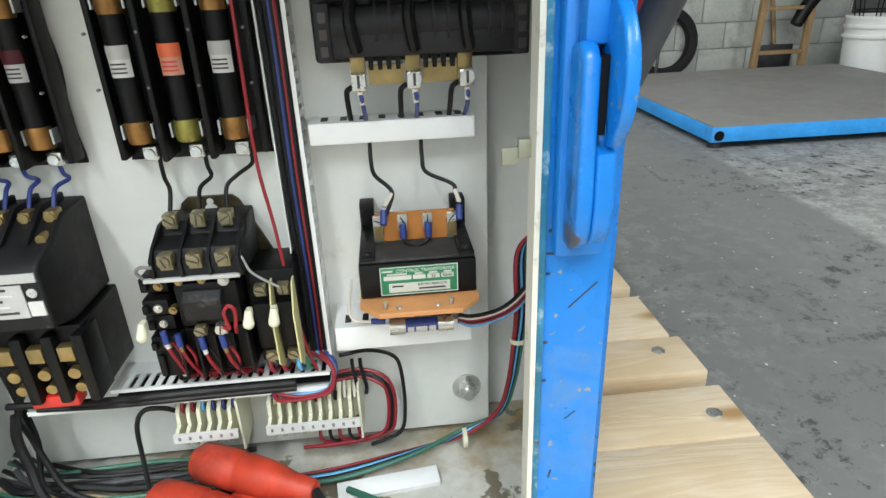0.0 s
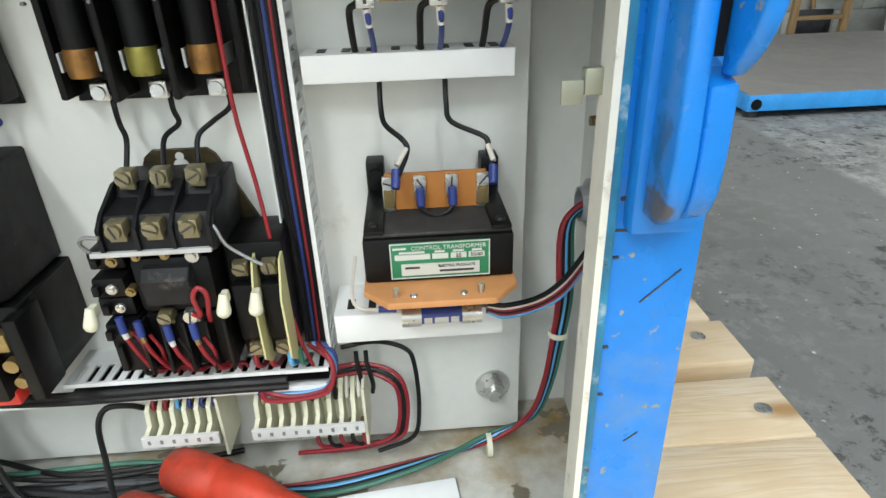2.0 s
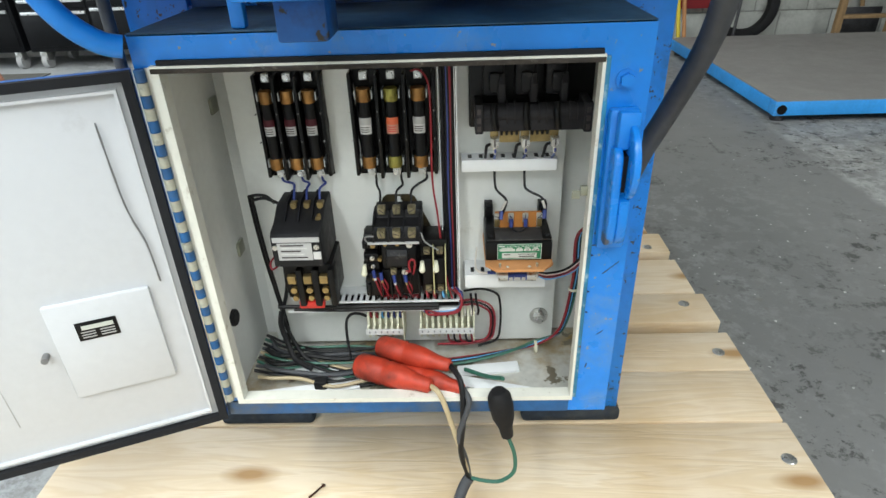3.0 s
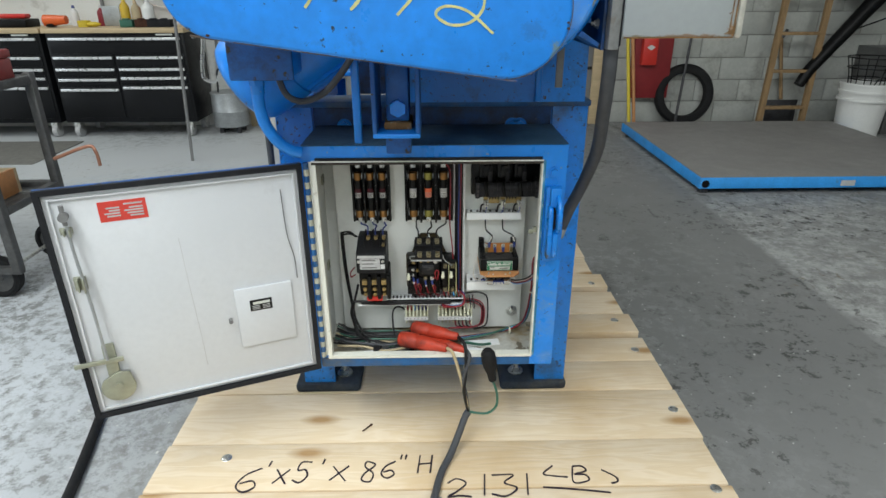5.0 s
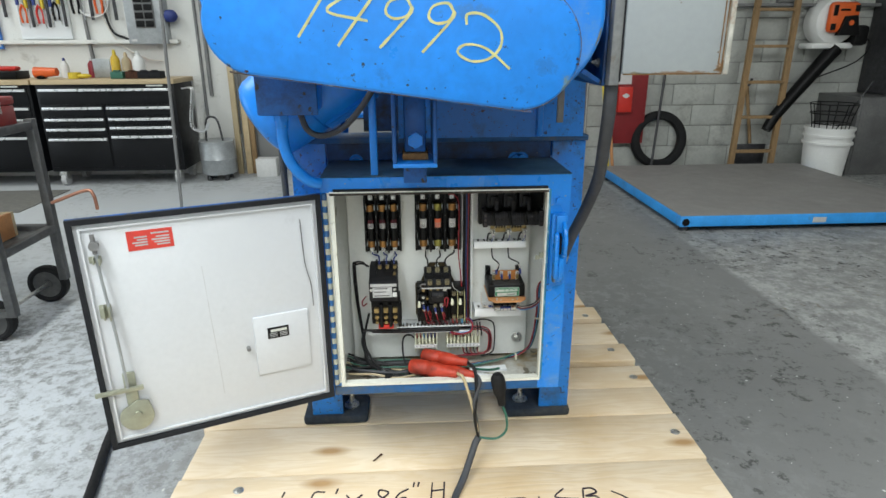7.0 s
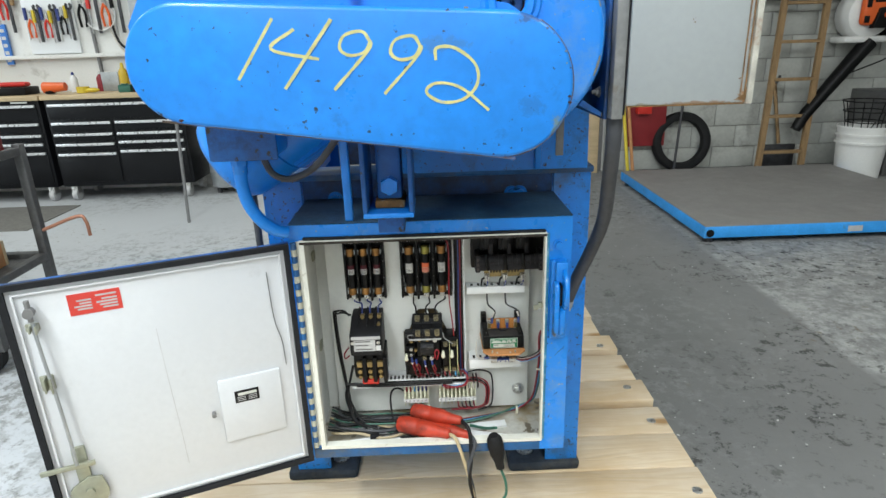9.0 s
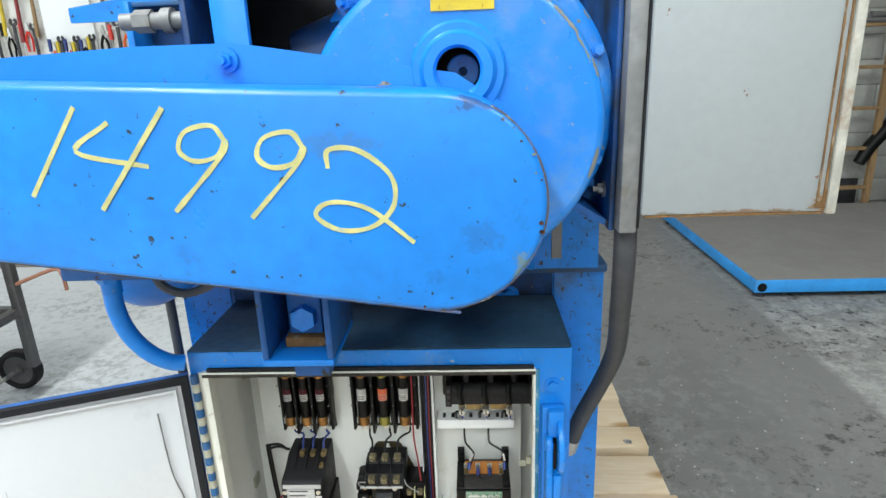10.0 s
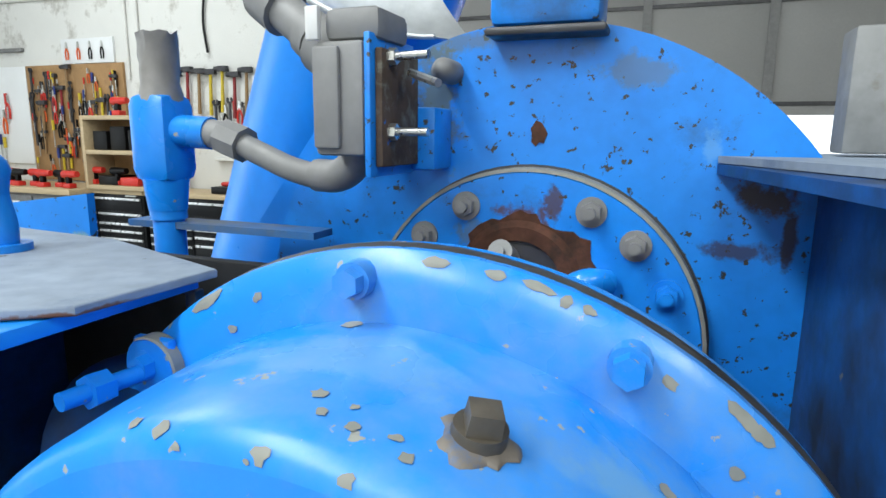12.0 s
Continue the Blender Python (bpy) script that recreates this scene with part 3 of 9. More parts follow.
# ---- the room ----
WX0, WX1, WY0, WY1, WZ = -7.3, 4.6, -4.5, 4.4, 4.1
solid("floor", box(BM(), WX0 - 0.2, WY0 - 0.2, FLOOR - 0.2, WX1 + 0.2, WY1 + 0.2, FLOOR), CONCRETE, "worn grey concrete shop floor with flaking coating", "floor", kind="structure")
solid("ceiling", box(BM(), WX0, WY0, WZ, WX1, WY1, WZ + 0.2), CEIL, "pale workshop ceiling", "ceiling", kind="structure")
solid("wall_east", box(BM(), WX1, WY0, FLOOR, WX1 + 0.2, WY1 + 0.2, WZ), MORTAR, "grey workshop side wall", "wall", kind="structure")
solid("wall_south", box(BM(), WX0, WY0 - 0.2, FLOOR, WX1, WY0, WZ), WALLWHITE, "white workshop wall", "wall", kind="structure")
b = box(BM(), WX0 - 0.2, WY0, FLOOR, WX0, -0.9, WZ)
box(b, WX0 - 0.2, 2.1, FLOOR, WX0, WY1, WZ), box(b, WX0 - 0.2, -0.9, 3.2, WX0, 2.1, WZ)
solid("wall_west", b, WALLWHITE, "white workshop wall with an open doorway", "wall", kind="structure")
# north wall: painted plaster to the west, a sectional door, block work to the east
GD0, GD1, GDZ = -1.62, 1.36, 3.0
b = box(BM(), WX0, WY1, FLOOR, GD0, WY1 + 0.2, WZ)
box(b, GD0, WY1, GDZ, GD1, WY1 + 0.2, WZ), box(b, GD1, WY1, FLOOR, WX1, WY1 + 0.2, WZ)
wall_north = solid("wall_north", b, WALLWHITE, "workshop end wall, white paint and block work", "wall", kind="structure")

door = thing("door_1", (0, WY1 + 0.08, FLOOR), "closed grey sectional overhead door with a window row", "door", kind="structure")
for k, z in enumerate((FLOOR, 0.42, 0.87, 1.49, 2.11, 2.73)):
    top = (0.42, 0.87, 1.49, 2.11, 2.73, 3.0)[k]
    for i in range(4):
        x0 = GD0 + (GD1 - GD0) * i / 4 + 0.006
        x1 = GD0 + (GD1 - GD0) * (i + 1) / 4 - 0.006
        if k == 2:
            f = ring_of(BM(), rect(x0, z + 0.006, x1, top - 0.006), rect(x0 + 0.05, z + 0.07, x1 - 0.05, top - 0.07), WY1 + 0.05, WY1 + 0.09)
            sash = part("window_section", f, DOORGREY, door)
            part("pane", box(BM(), x0 + 0.05, WY1 + 0.065, z + 0.07, x1 - 0.05, WY1 + 0.07, top - 0.07), DAYLIGHT, sash, "bright translucent window pane")
        else:
            part("door_panel", box(BM(), x0, WY1 + 0.05, z + 0.006, x1, WY1 + 0.09, top - 0.006, 0.004), DOORGREY, door)
for i in range(5):
    x = GD0 + (GD1 - GD0) * i / 4
    part("stile", box(BM(), x - 0.028, WY1 + 0.035, FLOOR, x + 0.028, WY1 + 0.055, GDZ), GREYPIPE, door)
for z in (0.42, 0.87, 1.49, 2.11, 2.73):
    part("rail", box(BM(), GD0, WY1 + 0.04, z - 0.012, GD1, WY1 + 0.052, z + 0.012), DARKSTEEL, door)

# ---- the pallet ----
PX0, PX1 = -0.745, 0.505
pallet = thing("pallet", (-0.12, 0.6, FLOOR), "fresh pine shipping pallet with hand-written sizes on its deck", "pallet")
seams = (-0.36, -0.215, -0.07, 0.075, 0.172, 0.316, 0.503, 0.636, 0.756, 0.905, 1.058, 1.2, 1.345, 1.49)
for k, (y0, y1) in enumerate(zip(seams, seams[1:])):
    gap = 0.010 if k in (8, 10) else 0.0025
    x1 = PX1 + (0.0, -0.004, 0.006, 0.002, -0.003, 0.004, 0.0, 0.0, 0.002, -0.012, -0.012, -0.04, -0.035)[k]
    drop = (0.0, 0.001, 0.0, 0.0015, 0.0, 0.001, 0.0, 0.0, 0.0, 0.001, 0.0, 0.002, 0.0)[k]
    bb = box(BM(), PX0 + 0.004 * (k % 3), y0 + gap / 2 + (0.030 if k in (8, 10) else 0), DECK - 0.036, x1, y1 - gap / 2, DECK - drop, 0.003)
    part("plank", bb, PINE, pallet)
for x in (PX0 + 0.06, -0.12, PX1 - 0.12):
    part("runner", box(BM(), x, -0.34, FLOOR, x + 0.075, 1.48, DECK - 0.0375, 0.004), PINE_DARK, pallet)
for x, y in ((0.463, 0.690), (0.474, 0.42), (-0.594, 0.272), (0.45, 0.86), (0.468, 0.16), (-0.65, 0.7), (-0.12, 0.14), (0.44, 1.12)):
    n_ = lathe(BM(), [(0.0, 0.0018), (0.009, 0.0018), (0.012, 0.0), (0.012, -0.001)], (x, y, DECK + 0.0005), "z", 14)
    part("nail_head", n_, STEEL, pallet)

# hand lettering on the deck: 6'x5'x86" H and 2131 LBS
GLYPH = {
    "6": [[(0.8, 1.0), (0.3, 0.7), (0.1, 0.25), (0.4, 0.0), (0.75, 0.2), (0.6, 0.45), (0.2, 0.35)]],
    "'": [[(0.3, 1.15), (0.2, 0.85)]],
    '"': [[(0.2, 1.15), (0.12, 0.85)], [(0.5, 1.15), (0.42, 0.85)]],
    "X": [[(0.1, 0.05), (0.8, 0.8)], [(0.15, 0.8), (0.75, 0.0)]],
    "5": [[(0.85, 1.0), (0.35, 1.0), (0.25, 0.6), (0.6, 0.62), (0.75, 0.3), (0.45, 0.0), (0.1, 0.12)]],
    "8": [[(0.75, 0.85), (0.35, 0.95), (0.3, 0.7), (0.7, 0.4), (0.6, 0.03), (0.2, 0.1), (0.3, 0.4), (0.7, 0.7), (0.75, 0.85)]],
    "H": [[(0.2, 1.0), (0.1, 0.0)], [(0.75, 1.0), (0.65, 0.0)], [(0.15, 0.5), (0.7, 0.55)]],
    "2": [[(0.1, 0.75), (0.4, 1.0), (0.7, 0.75), (0.45, 0.35), (0.1, 0.0), (0.45, 0.06), (0.85, 0.0)]],
    "1": [[(0.5, 1.0), (0.4, 0.0)]],
    "3": [[(0.15, 0.95), (0.7, 0.95), (0.45, 0.6), (0.75, 0.35), (0.45, 0.0), (0.1, 0.1)]],
    "L": [[(0.3, 1.0), (0.2, 0.0), (0.8, 0.05)]],
    "B": [[(0.25, 1.0), (0.15, 0.0), (0.65, 0.1), (0.6, 0.45), (0.25, 0.5), (0.65, 0.7), (0.55, 1.0), (0.25, 1.0)]],
    "C": [[(0.45, 1.0), (0.05, 0.35), (0.45, 0.15), (0.9, 0.05)]],
    "J": [[(0.3, 1.0), (0.85, 0.5), (0.9, 0.15), (0.55, 0.0)]],
    "_": [[(0.0, 0.95), (0.5, 0.55), (1.0, 0.0)]],
    "S": [[(0.8, 0.9), (0.4, 1.0), (0.3, 0.7), (0.7, 0.4), (0.5, 0.0), (0.1, 0.1)]],
}


def deck_words(words, parent):
    """Each character with its own foot point, width and height on the deck."""
    for i, (ch, x, y, w, h) in enumerate(words):
        bm = BM()
        for j, s in enumerate(GLYPH[ch]):
            ribbon(bm, [(x + p[0] * w, y + p[1] * h) for p in s], 0.0042, z=DECK + 0.0003 * j, lift=0.0012)
        part("marker_letter", bm, INK, parent)


deck_words((("6", -0.555, 0.170, 0.062, 0.068), ("'", -0.498, 0.196, 0.03, 0.055), ("X", -0.478, 0.190, 0.044, 0.054), ("5", -0.437, 0.194, 0.046, 0.060), ("'", -0.380, 0.200, 0.03, 0.055),
            ("X", -0.358, 0.196, 0.054, 0.056), ("8", -0.292, 0.192, 0.046, 0.064), ("6", -0.246, 0.203, 0.042, 0.050), ('"', -0.206, 0.215, 0.035, 0.050), ("H", -0.168, 0.215, 0.05, 0.055)), pallet)
deck_words((("2", -0.105, 0.148, 0.066, 0.050), ("1", -0.042, 0.150, 0.05, 0.060), ("3", -0.015, 0.148, 0.085, 0.062), ("1", 0.045, 0.150, 0.06, 0.060), ("C", 0.108, 0.196, 0.06, 0.036), ("B", 0.162, 0.183, 0.066, 0.046), ("J", 0.226, 0.178, 0.045, 0.040), ("_", 0.104, 0.153, 0.14, 0.019)), pallet)

# ---- the machine ----
machine = thing("mixing_machine", (-0.13, 0.8, DECK), "blue painted industrial mixing machine bolted on a pallet", "machine")
LEGY = 0.515
for name, x0, x1 in (("left", -0.462, -0.382), ("right", 0.137, 0.215)):
    leg = box(BM(), x0, LEGY, DECK + 0.018, x1, LEGY + 0.008, 0.808, 0.003)
    sx = x0 if name == "left" else x1 - 0.008
    box(leg, sx, LEGY + 0.004, DECK + 0.018, sx + 0.008, LEGY + 0.085, 0.808, 0.003)
    part("leg", leg, BLUE_CHIPPED, machine)
    leg = box(BM(), x0, 1.06, DECK + 0.018, x1, 1.068, 0.795, 0.003)
    box(leg, sx, 0.98, DECK + 0.018, sx + 0.008, 1.066, 0.795, 0.003)
    part("leg", leg, BLUE, machine)
for x0, x1 in ((-0.486, -0.318), (0.048, 0.221)):
    for y0 in (0.505, 0.985):
        pad = part("foot_pad", box(BM(), x0, y0, DECK, x1, y0 + 0.105, DECK + 0.027, 0.009), GRIME_TOP, machine, "dark scuffed steel foot pad")
        hx = x1 - 0.045 if x0 < -0.3 else x0 + 0.045
        bt = cyl(BM(), (hx, y0 + 0.05, DECK + 0.018), (hx, y0 + 0.05, DECK + 0.10), 0.007, n=12)
        hexbolt(bt, (hx, y0 + 0.05, DECK + 0.027), (0, 0, 1), 0.014, 0.012, 0.02)
        part("levelling_bolt", bt, STEEL, pad)
# top rail, cross plates and the deep blue body behind
part("top_rail", box(BM(), -0.464, LEGY - 0.012, 0.8085, 0.217, LEGY + 0.075, 0.8215, 0.003), BLUE_DUSTY, machine)
part("top_rail", box(BM(), -0.464, 1.0, 0.8085, 0.217, 1.07, 0.8215, 0.003), BLUE, machine)
for x in (-0.462, 0.150):
    part("side_rail", box(BM(), x, 0.592, 0.76, x + 0.065, 0.998, 0.8205, 0.003), BLUE, machine)
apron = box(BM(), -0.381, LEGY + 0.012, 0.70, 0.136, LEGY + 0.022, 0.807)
part("apron_plate", apron, BLUE_SHADED, machine)
for x in (-0.315, 0.052, 0.068):
    part("apron_bolt", hexbolt(BM(), (x, LEGY + 0.012, 0.765), (0, -1, 0), 0.011, 0.010, 0.016), BLUE, machine)
part("side_plate", box(BM(), -0.459, 0.60, 0.10, -0.453, 0.98, 0.76), BLUE, machine)
part("side_plate", box(BM(), 0.205, 0.60, 0.10, 0.211, 0.98, 0.76), BLUE, machine)

# belt guard: a tapered racetrack shell in front, with a backing plate
def racetrack(c0, r0, c1, r1, n=20):
    (x0, z0), (x1, z1) = c0, c1
    d = math.hypot(x1 - x0, z1 - z0)
    tilt, open_ = math.atan2(z1 - z0, x1 - x0), math.acos((r0 - r1) / d)
    pts = [(x0 + r0 * math.cos(tilt + a), z0 + r0 * math.sin(tilt + a)) for a in [open_ + (2 * math.pi - 2 * open_) * i / n for i in range(n + 1)]]
    pts += [(x1 + r1 * math.cos(tilt + a), z1 + r1 * math.sin(tilt + a)) for a in [-open_ + 2 * open_ * i / n for i in range(n + 1)]]
    return pts


GY0, GY1 = 0.105, 0.190
guard = part("belt_guard", prism(BM(), racetrack((-0.420, 1.049), 0.0745, (-0.0175, 1.011), 0.0925, 26), GY0, GY1, "y", 0.006), GUARD_STAINED, machine, "rounded blue sheet-metal belt guard with a painted lot number")
part("guard_back_plate", prism(BM(), [(-0.52, 1.10), (-0.50, 1.135), (-0.44, 1.142), (-0.30, 1.148), (-0.20, 1.148), (-0.08, 1.128), (0.0, 1.115), (0.045, 1.085), (0.075, 1.04), (0.078, 0.99), (0.05, 0.94), (-0.02, 0.912), (-0.45, 0.97), (-0.50, 1.0)], GY1 + 0.001, GY1 + 0.007, "y"), BLUE, machine)
bt = hexbolt(BM(), (-0.207, GY1 - 0.001, 1.133), (0, -1, 0), 0.0075, 0.009, 0.011)
cyl(bt, (-0.207, GY1, 1.133), (-0.207, GY1 - 0.017, 1.133), 0.0042, n=10)
part("guard_bolt", bt, BLUE, machine)
part("guard_screw", hexbolt(BM(), (-0.060, 0.160, 1.1075), (0.05, 0, 1), 0.0032, 0.003, 0.006), CHIP, machine)
# the lot number, slanted brush strokes
DIGIT = {
    "1": [[(0.62, 1.0), (0.0, 0.0)]],
    "4": [[(0.42, 0.86), (0.05, 0.55), (0.75, 0.36)], [(0.98, 1.0), (0.20, -0.12)]],
    "9": [[(0.92, 0.80), (0.72, 0.98), (0.25, 0.92), (0.10, 0.70), (0.35, 0.57), (0.75, 0.62), (0.93, 0.80), (0.82, 0.62), (-0.13, -0.04)]],
    "2": [[(0.18, 0.80), (0.20, 0.98), (0.48, 0.97), (0.78, 0.72), (0.80, 0.42), (0.58, 0.20), (0.25, 0.17), (0.02, 0.33), (0.18, 0.46), (0.55, 0.38), (0.98, 0.02)]],
}
for ch, x, z, w, h in (("1", -0.356, 1.025, 0.082, 0.072), ("4", -0.315, 1.021, 0.084, 0.073), ("9", -0.2297, 1.012, 0.047, 0.068), ("9", -0.166, 1.005, 0.046, 0.068), ("2", -0.120, 0.976, 0.084, 0.082)):
    bm_ = BM()
    for j, s in enumerate(DIGIT[ch]):
        ribbon(bm_, [(x + 0.002 + p[0] * w, z + 0.004 + p[1] * h) for p in s], 0.0046, y=GY0 - 0.0007 * j)
    part("painted_digit", bm_, PAINTSTICK, guard, "yellow hand-painted digit")
# worn dark bead along the guard's front rim
rim_pts = [(p[0], GY0 + 0.0045, p[1]) for p in racetrack((-0.420, 1.049), 0.0738, (-0.0175, 1.011), 0.0918, 40)]
part("rim_bead", tube(BM(), rim_pts[39:76], 0.0016, 6), mat("rust_edged_bead", (0.09, 0.065, 0.05), 0.7, var=0.4, scale=60, dirt=((0.007, 0.208, 0.70), 0.22, 28), chips=((0.24, 0.24, 0.22), 0.62, 50)), guard, "paint worn to rust along the rim")
random.seed(12)
for i in range(9):
    k = random.randrange(38, 78)
    x, z = rim_pts[k][0], rim_pts[k][2]
    cx, cz = (-0.0175, 1.011) if x > -0.2 else (-0.42, 1.049)
    f = 1 - 0.07 * random.random()
    x, z = cx + (x - cx) * f, cz + (z - cz) * f
    rr = 0.0008 + 0.0016 * random.random() ** 2
    pts = [(x + rr * (0.6 + 0.6 * random.random()) * math.cos(radians(a)) * 1.5, z + rr * (0.6 + 0.6 * random.random()) * math.sin(radians(a))) for a in range(0, 360, 45)]
    part("paint_chip", prism(BM(), pts, GY0 - 0.0004, GY0 + 0.001, "y"), RUSTCHIP if i % 3 else CHIP, guard)

# gear reducer: stepped round housing
GC = (0.001, 0.0, 1.0735)
FC = (-0.002, 0.0, 1.0660)
HOUSING = [(0.1320, 0.1955), (0.1352, 0.1962), (0.1378, 0.1982), (0.1395, 0.2012), (0.1405, 0.2055), (0.1412, 0.2130), (0.1425, 0.2250), (0.1440, 0.2500), (0.1440, 0.2720)]
RIM = [(0.1200, 0.2665), (0.1500, 0.2668), (0.1580, 0.2700), (0.1605, 0.2730), (0.1605, 0.2880)]
red = BM()
HC = (0.003, 0.0, 1.1165)
ring_a, ring_b = ([red.verts.new((c[0] + r * math.cos(radians(a)), 0.1955, c[2] + r * math.sin(radians(a)))) for a in range(0, 360, 3)] for c, r in ((FC, 0.132), (HC, 0.0224)))
for i in range(120):
    red.faces.new((ring_a[i], ring_a[(i + 1) % 120], ring_b[(i + 1) % 120], ring_b[i]))
lathe(red, HOUSING, FC, "y", 120)
lathe(red, RIM + [(0.150, 0.290), (0.147, 0.34), (0.10, 0.345), (0.0, 0.345)], GC, "y", 96)
reducer = part("gear_housing", red, HOUSING_DUSTY, machine, "round blue cast gear housing, paint worn at the edge")
part("rim_seam", lathe(BM(), [(0.1604, 0.2760), (0.1614, 0.2785), (0.1614, 0.2810), (0.1604, 0.2830)], GC, "y", 72), DARKSTEEL, reducer)
for k, a in enumerate((22, 62.5, 96, 134, 168, 202, 340, 304)):
    t = radians(a)
    p = (GC[0] + 0.1515 * math.cos(t), 0.271, GC[2] + 0.1515 * math.sin(t))
    part("flange_bolt", hexbolt(cyl(BM(), p, (p[0], 0.262, p[2]), 0.0062, n=14), (p[0], 0.264, p[2]), (0, -1, 0), 0.0050, 0.0070), BLUE_WORN, reducer)
part("shaft_collar", lathe(BM(), [(0.0200, 0.192), (0.0200, 0.187), (0.0225, 0.184), (0.031, 0.184), (0.033, 0.187), (0.0345, 0.190), (0.041, 0.190), (0.0435, 0.193), (0.0435, 0.1975)], HC, "y", 48), BLUE, reducer)
part("hollow_shaft", lathe(BM(), [(0.0202, 0.1915), (0.0202, 0.2400), (0.0, 0.2402)], HC, "y", 40), RUSTCHIP, reducer, "dark oily bore of the hollow shaft")
inner = lathe(BM(), [(0.0, 0.2200), (0.0036, 0.2200), (0.0036, 0.2058), (0.0044, 0.2050), (0.0142, 0.2050), (0.0154, 0.2064), (0.0154, 0.2395)], (0.0072, 0.0, 1.1155), "y", 32)
# the darker blue stands in for deep shadow inside the bore
part("shaft_end", inner, BLUE_GRIMY, reducer, "blue shaft end with a centre hole, darkened for the shade of the bore")
part("collar_groove", lathe(BM(), [(0.0318, 0.1848), (0.0330, 0.1862), (0.0342, 0.1888), (0.0352, 0.1896)], HC, "y", 48), BLUE_CHIPPED, reducer)
plug = cyl(BM(), (0.0405, 0.220, 1.199), (0.0430, 0.2190, 1.2105), 0.0062, 0.0054, n=4)
cyl(plug, (0.040, 0.221, 1.199), (0.0414, 0.2203, 1.2055), 0.0072, 0.0066, n=18)
stain = lathe(BM(), [(0.0, 0.0008), (0.0070, 0.0008), (0.0085, 0.0003), (0.0095, -0.0008)], (0, 0, 0), "z", 28)
for v in stain.verts:
    a = math.atan2(v.co.y, v.co.x)
    v.co.xy *= 1.0 + 0.14 * math.sin(3 * a + 0.7) + 0.09 * math.sin(7 * a) + 0.06 * math.sin(11 * a + 2)
bmesh.ops.transform(stain, matrix=Matrix.Translation((0.0405, 0.2200, 1.2020)) @ Matrix.Rotation(radians(16), 4, "Y") @ Matrix.Rotation(radians(5), 4, "X"), verts=stain.verts)
part("plug_stain", stain, mat("oily_brown_stain", (0.15, 0.13, 0.11), 0.6, var=0.5, scale=90, dirt=((0.03, 0.10, 0.24), 0.2, 120)), reducer, "oily brown stain round the plug")
part("filler_plug", plug, mat("oily_brown_iron", (0.11, 0.095, 0.075), 0.5, 0.3, var=0.35, scale=70), reducer, "bare grey square-headed filler plug")
yl = box(BM(), -0.020, 0.1938, 1.1675, 0.036, 0.1952, 1.1812)
sticker = part("yellow_sticker", yl, YELLOW, reducer, "torn yellow warning sticker")
OLDPRINT = mat("faded_olive_print", (0.22, 0.17, 0.02), 0.6, var=0.2)
for x in (-0.002, 0.0025, 0.007, 0.0125):
    part("print_bar", box(BM(), x, 0.1934, 1.1762, x + 0.0032, 0.1939, 1.1776), OLDPRINT, sticker)
for x in (-0.0125, 0.0255):
    part("print_bar", box(BM(), x, 0.1934, 1.1690, x + 0.0006, 0.1939, 1.1720), OLDPRINT, sticker)
# paint worn to primer along the housing's rims and in spots on its dusty top
def on_profile(profile, centre, angle, along, lift=0.00035):
    """The point of a turned surface at an angle and a length along its profile, lifted off the paint."""
    for (r0, y0), (r1, y1) in zip(profile, profile[1:]):
        d = math.hypot(r1 - r0, y1 - y0)
        if along <= d:
            break
        along -= d
    r, y = r0 + (r1 - r0) * along / d + lift * (y1 - y0) / d, y0 + (y1 - y0) * along / d - lift * (r1 - r0) / d
    return centre[0] + r * math.cos(radians(angle)), centre[1] + y, centre[2] + r * math.sin(radians(angle))


def worn_strip(profile, centre, a0, a1, s0, s1, ragged, material, label=""):
    bm, prev = BM(), None
    n = max(5, int((a1 - a0) / 0.7))
    lo = hi = 0.5
    for i in range(n + 1):
        f = math.sin(math.pi * i / n) ** 0.35
        lo, hi = 0.55 * lo + 0.45 * random.random(), 0.45 * hi + 0.55 * random.random()
        e0, e1 = s0 + ragged * lo, s1 - ragged * hi
        m_ = (e0 + e1) / 2
        row = [bm.verts.new(on_profile(profile, centre, a0 + (a1 - a0) * i / n, max(0.0001, m_ + (e - m_) * f))) for e in (e0, e0 * 0.75 + e1 * 0.25, m_, e0 * 0.25 + e1 * 0.75, e1)]
        if prev:
            for j in range(4):
                bm.faces.new((prev[j], prev[j + 1], row[j + 1], row[j]))
        prev = row
    return part("paint_chip", bm, material, reducer, label)


def worn_spot(profile, centre, angle, along, size, material):
    bm = BM()
    rings = [[bm.verts.new(on_profile(profile, centre, angle, along))] * 10]
    shape = [0.6 + 0.6 * random.random() for _ in range(10)]
    for f in (0.55, 1.0):
        rings.append([bm.verts.new(on_profile(profile, centre, angle + math.degrees(size * f * shape[j] * math.cos(j * math.tau / 10) / 0.14), max(0.0001, along + size * f * shape[j] * 0.9 * math.sin(j * math.tau / 10)))) for j in range(10)])
    for j in range(10):
        k = (j + 1) % 10
        bm.faces.new((rings[0][0], rings[1][j], rings[1][k]))
        bm.faces.new((rings[1][j], rings[2][j], rings[2][k], rings[1][k]))
    part("paint_chip", bm, material, reducer)


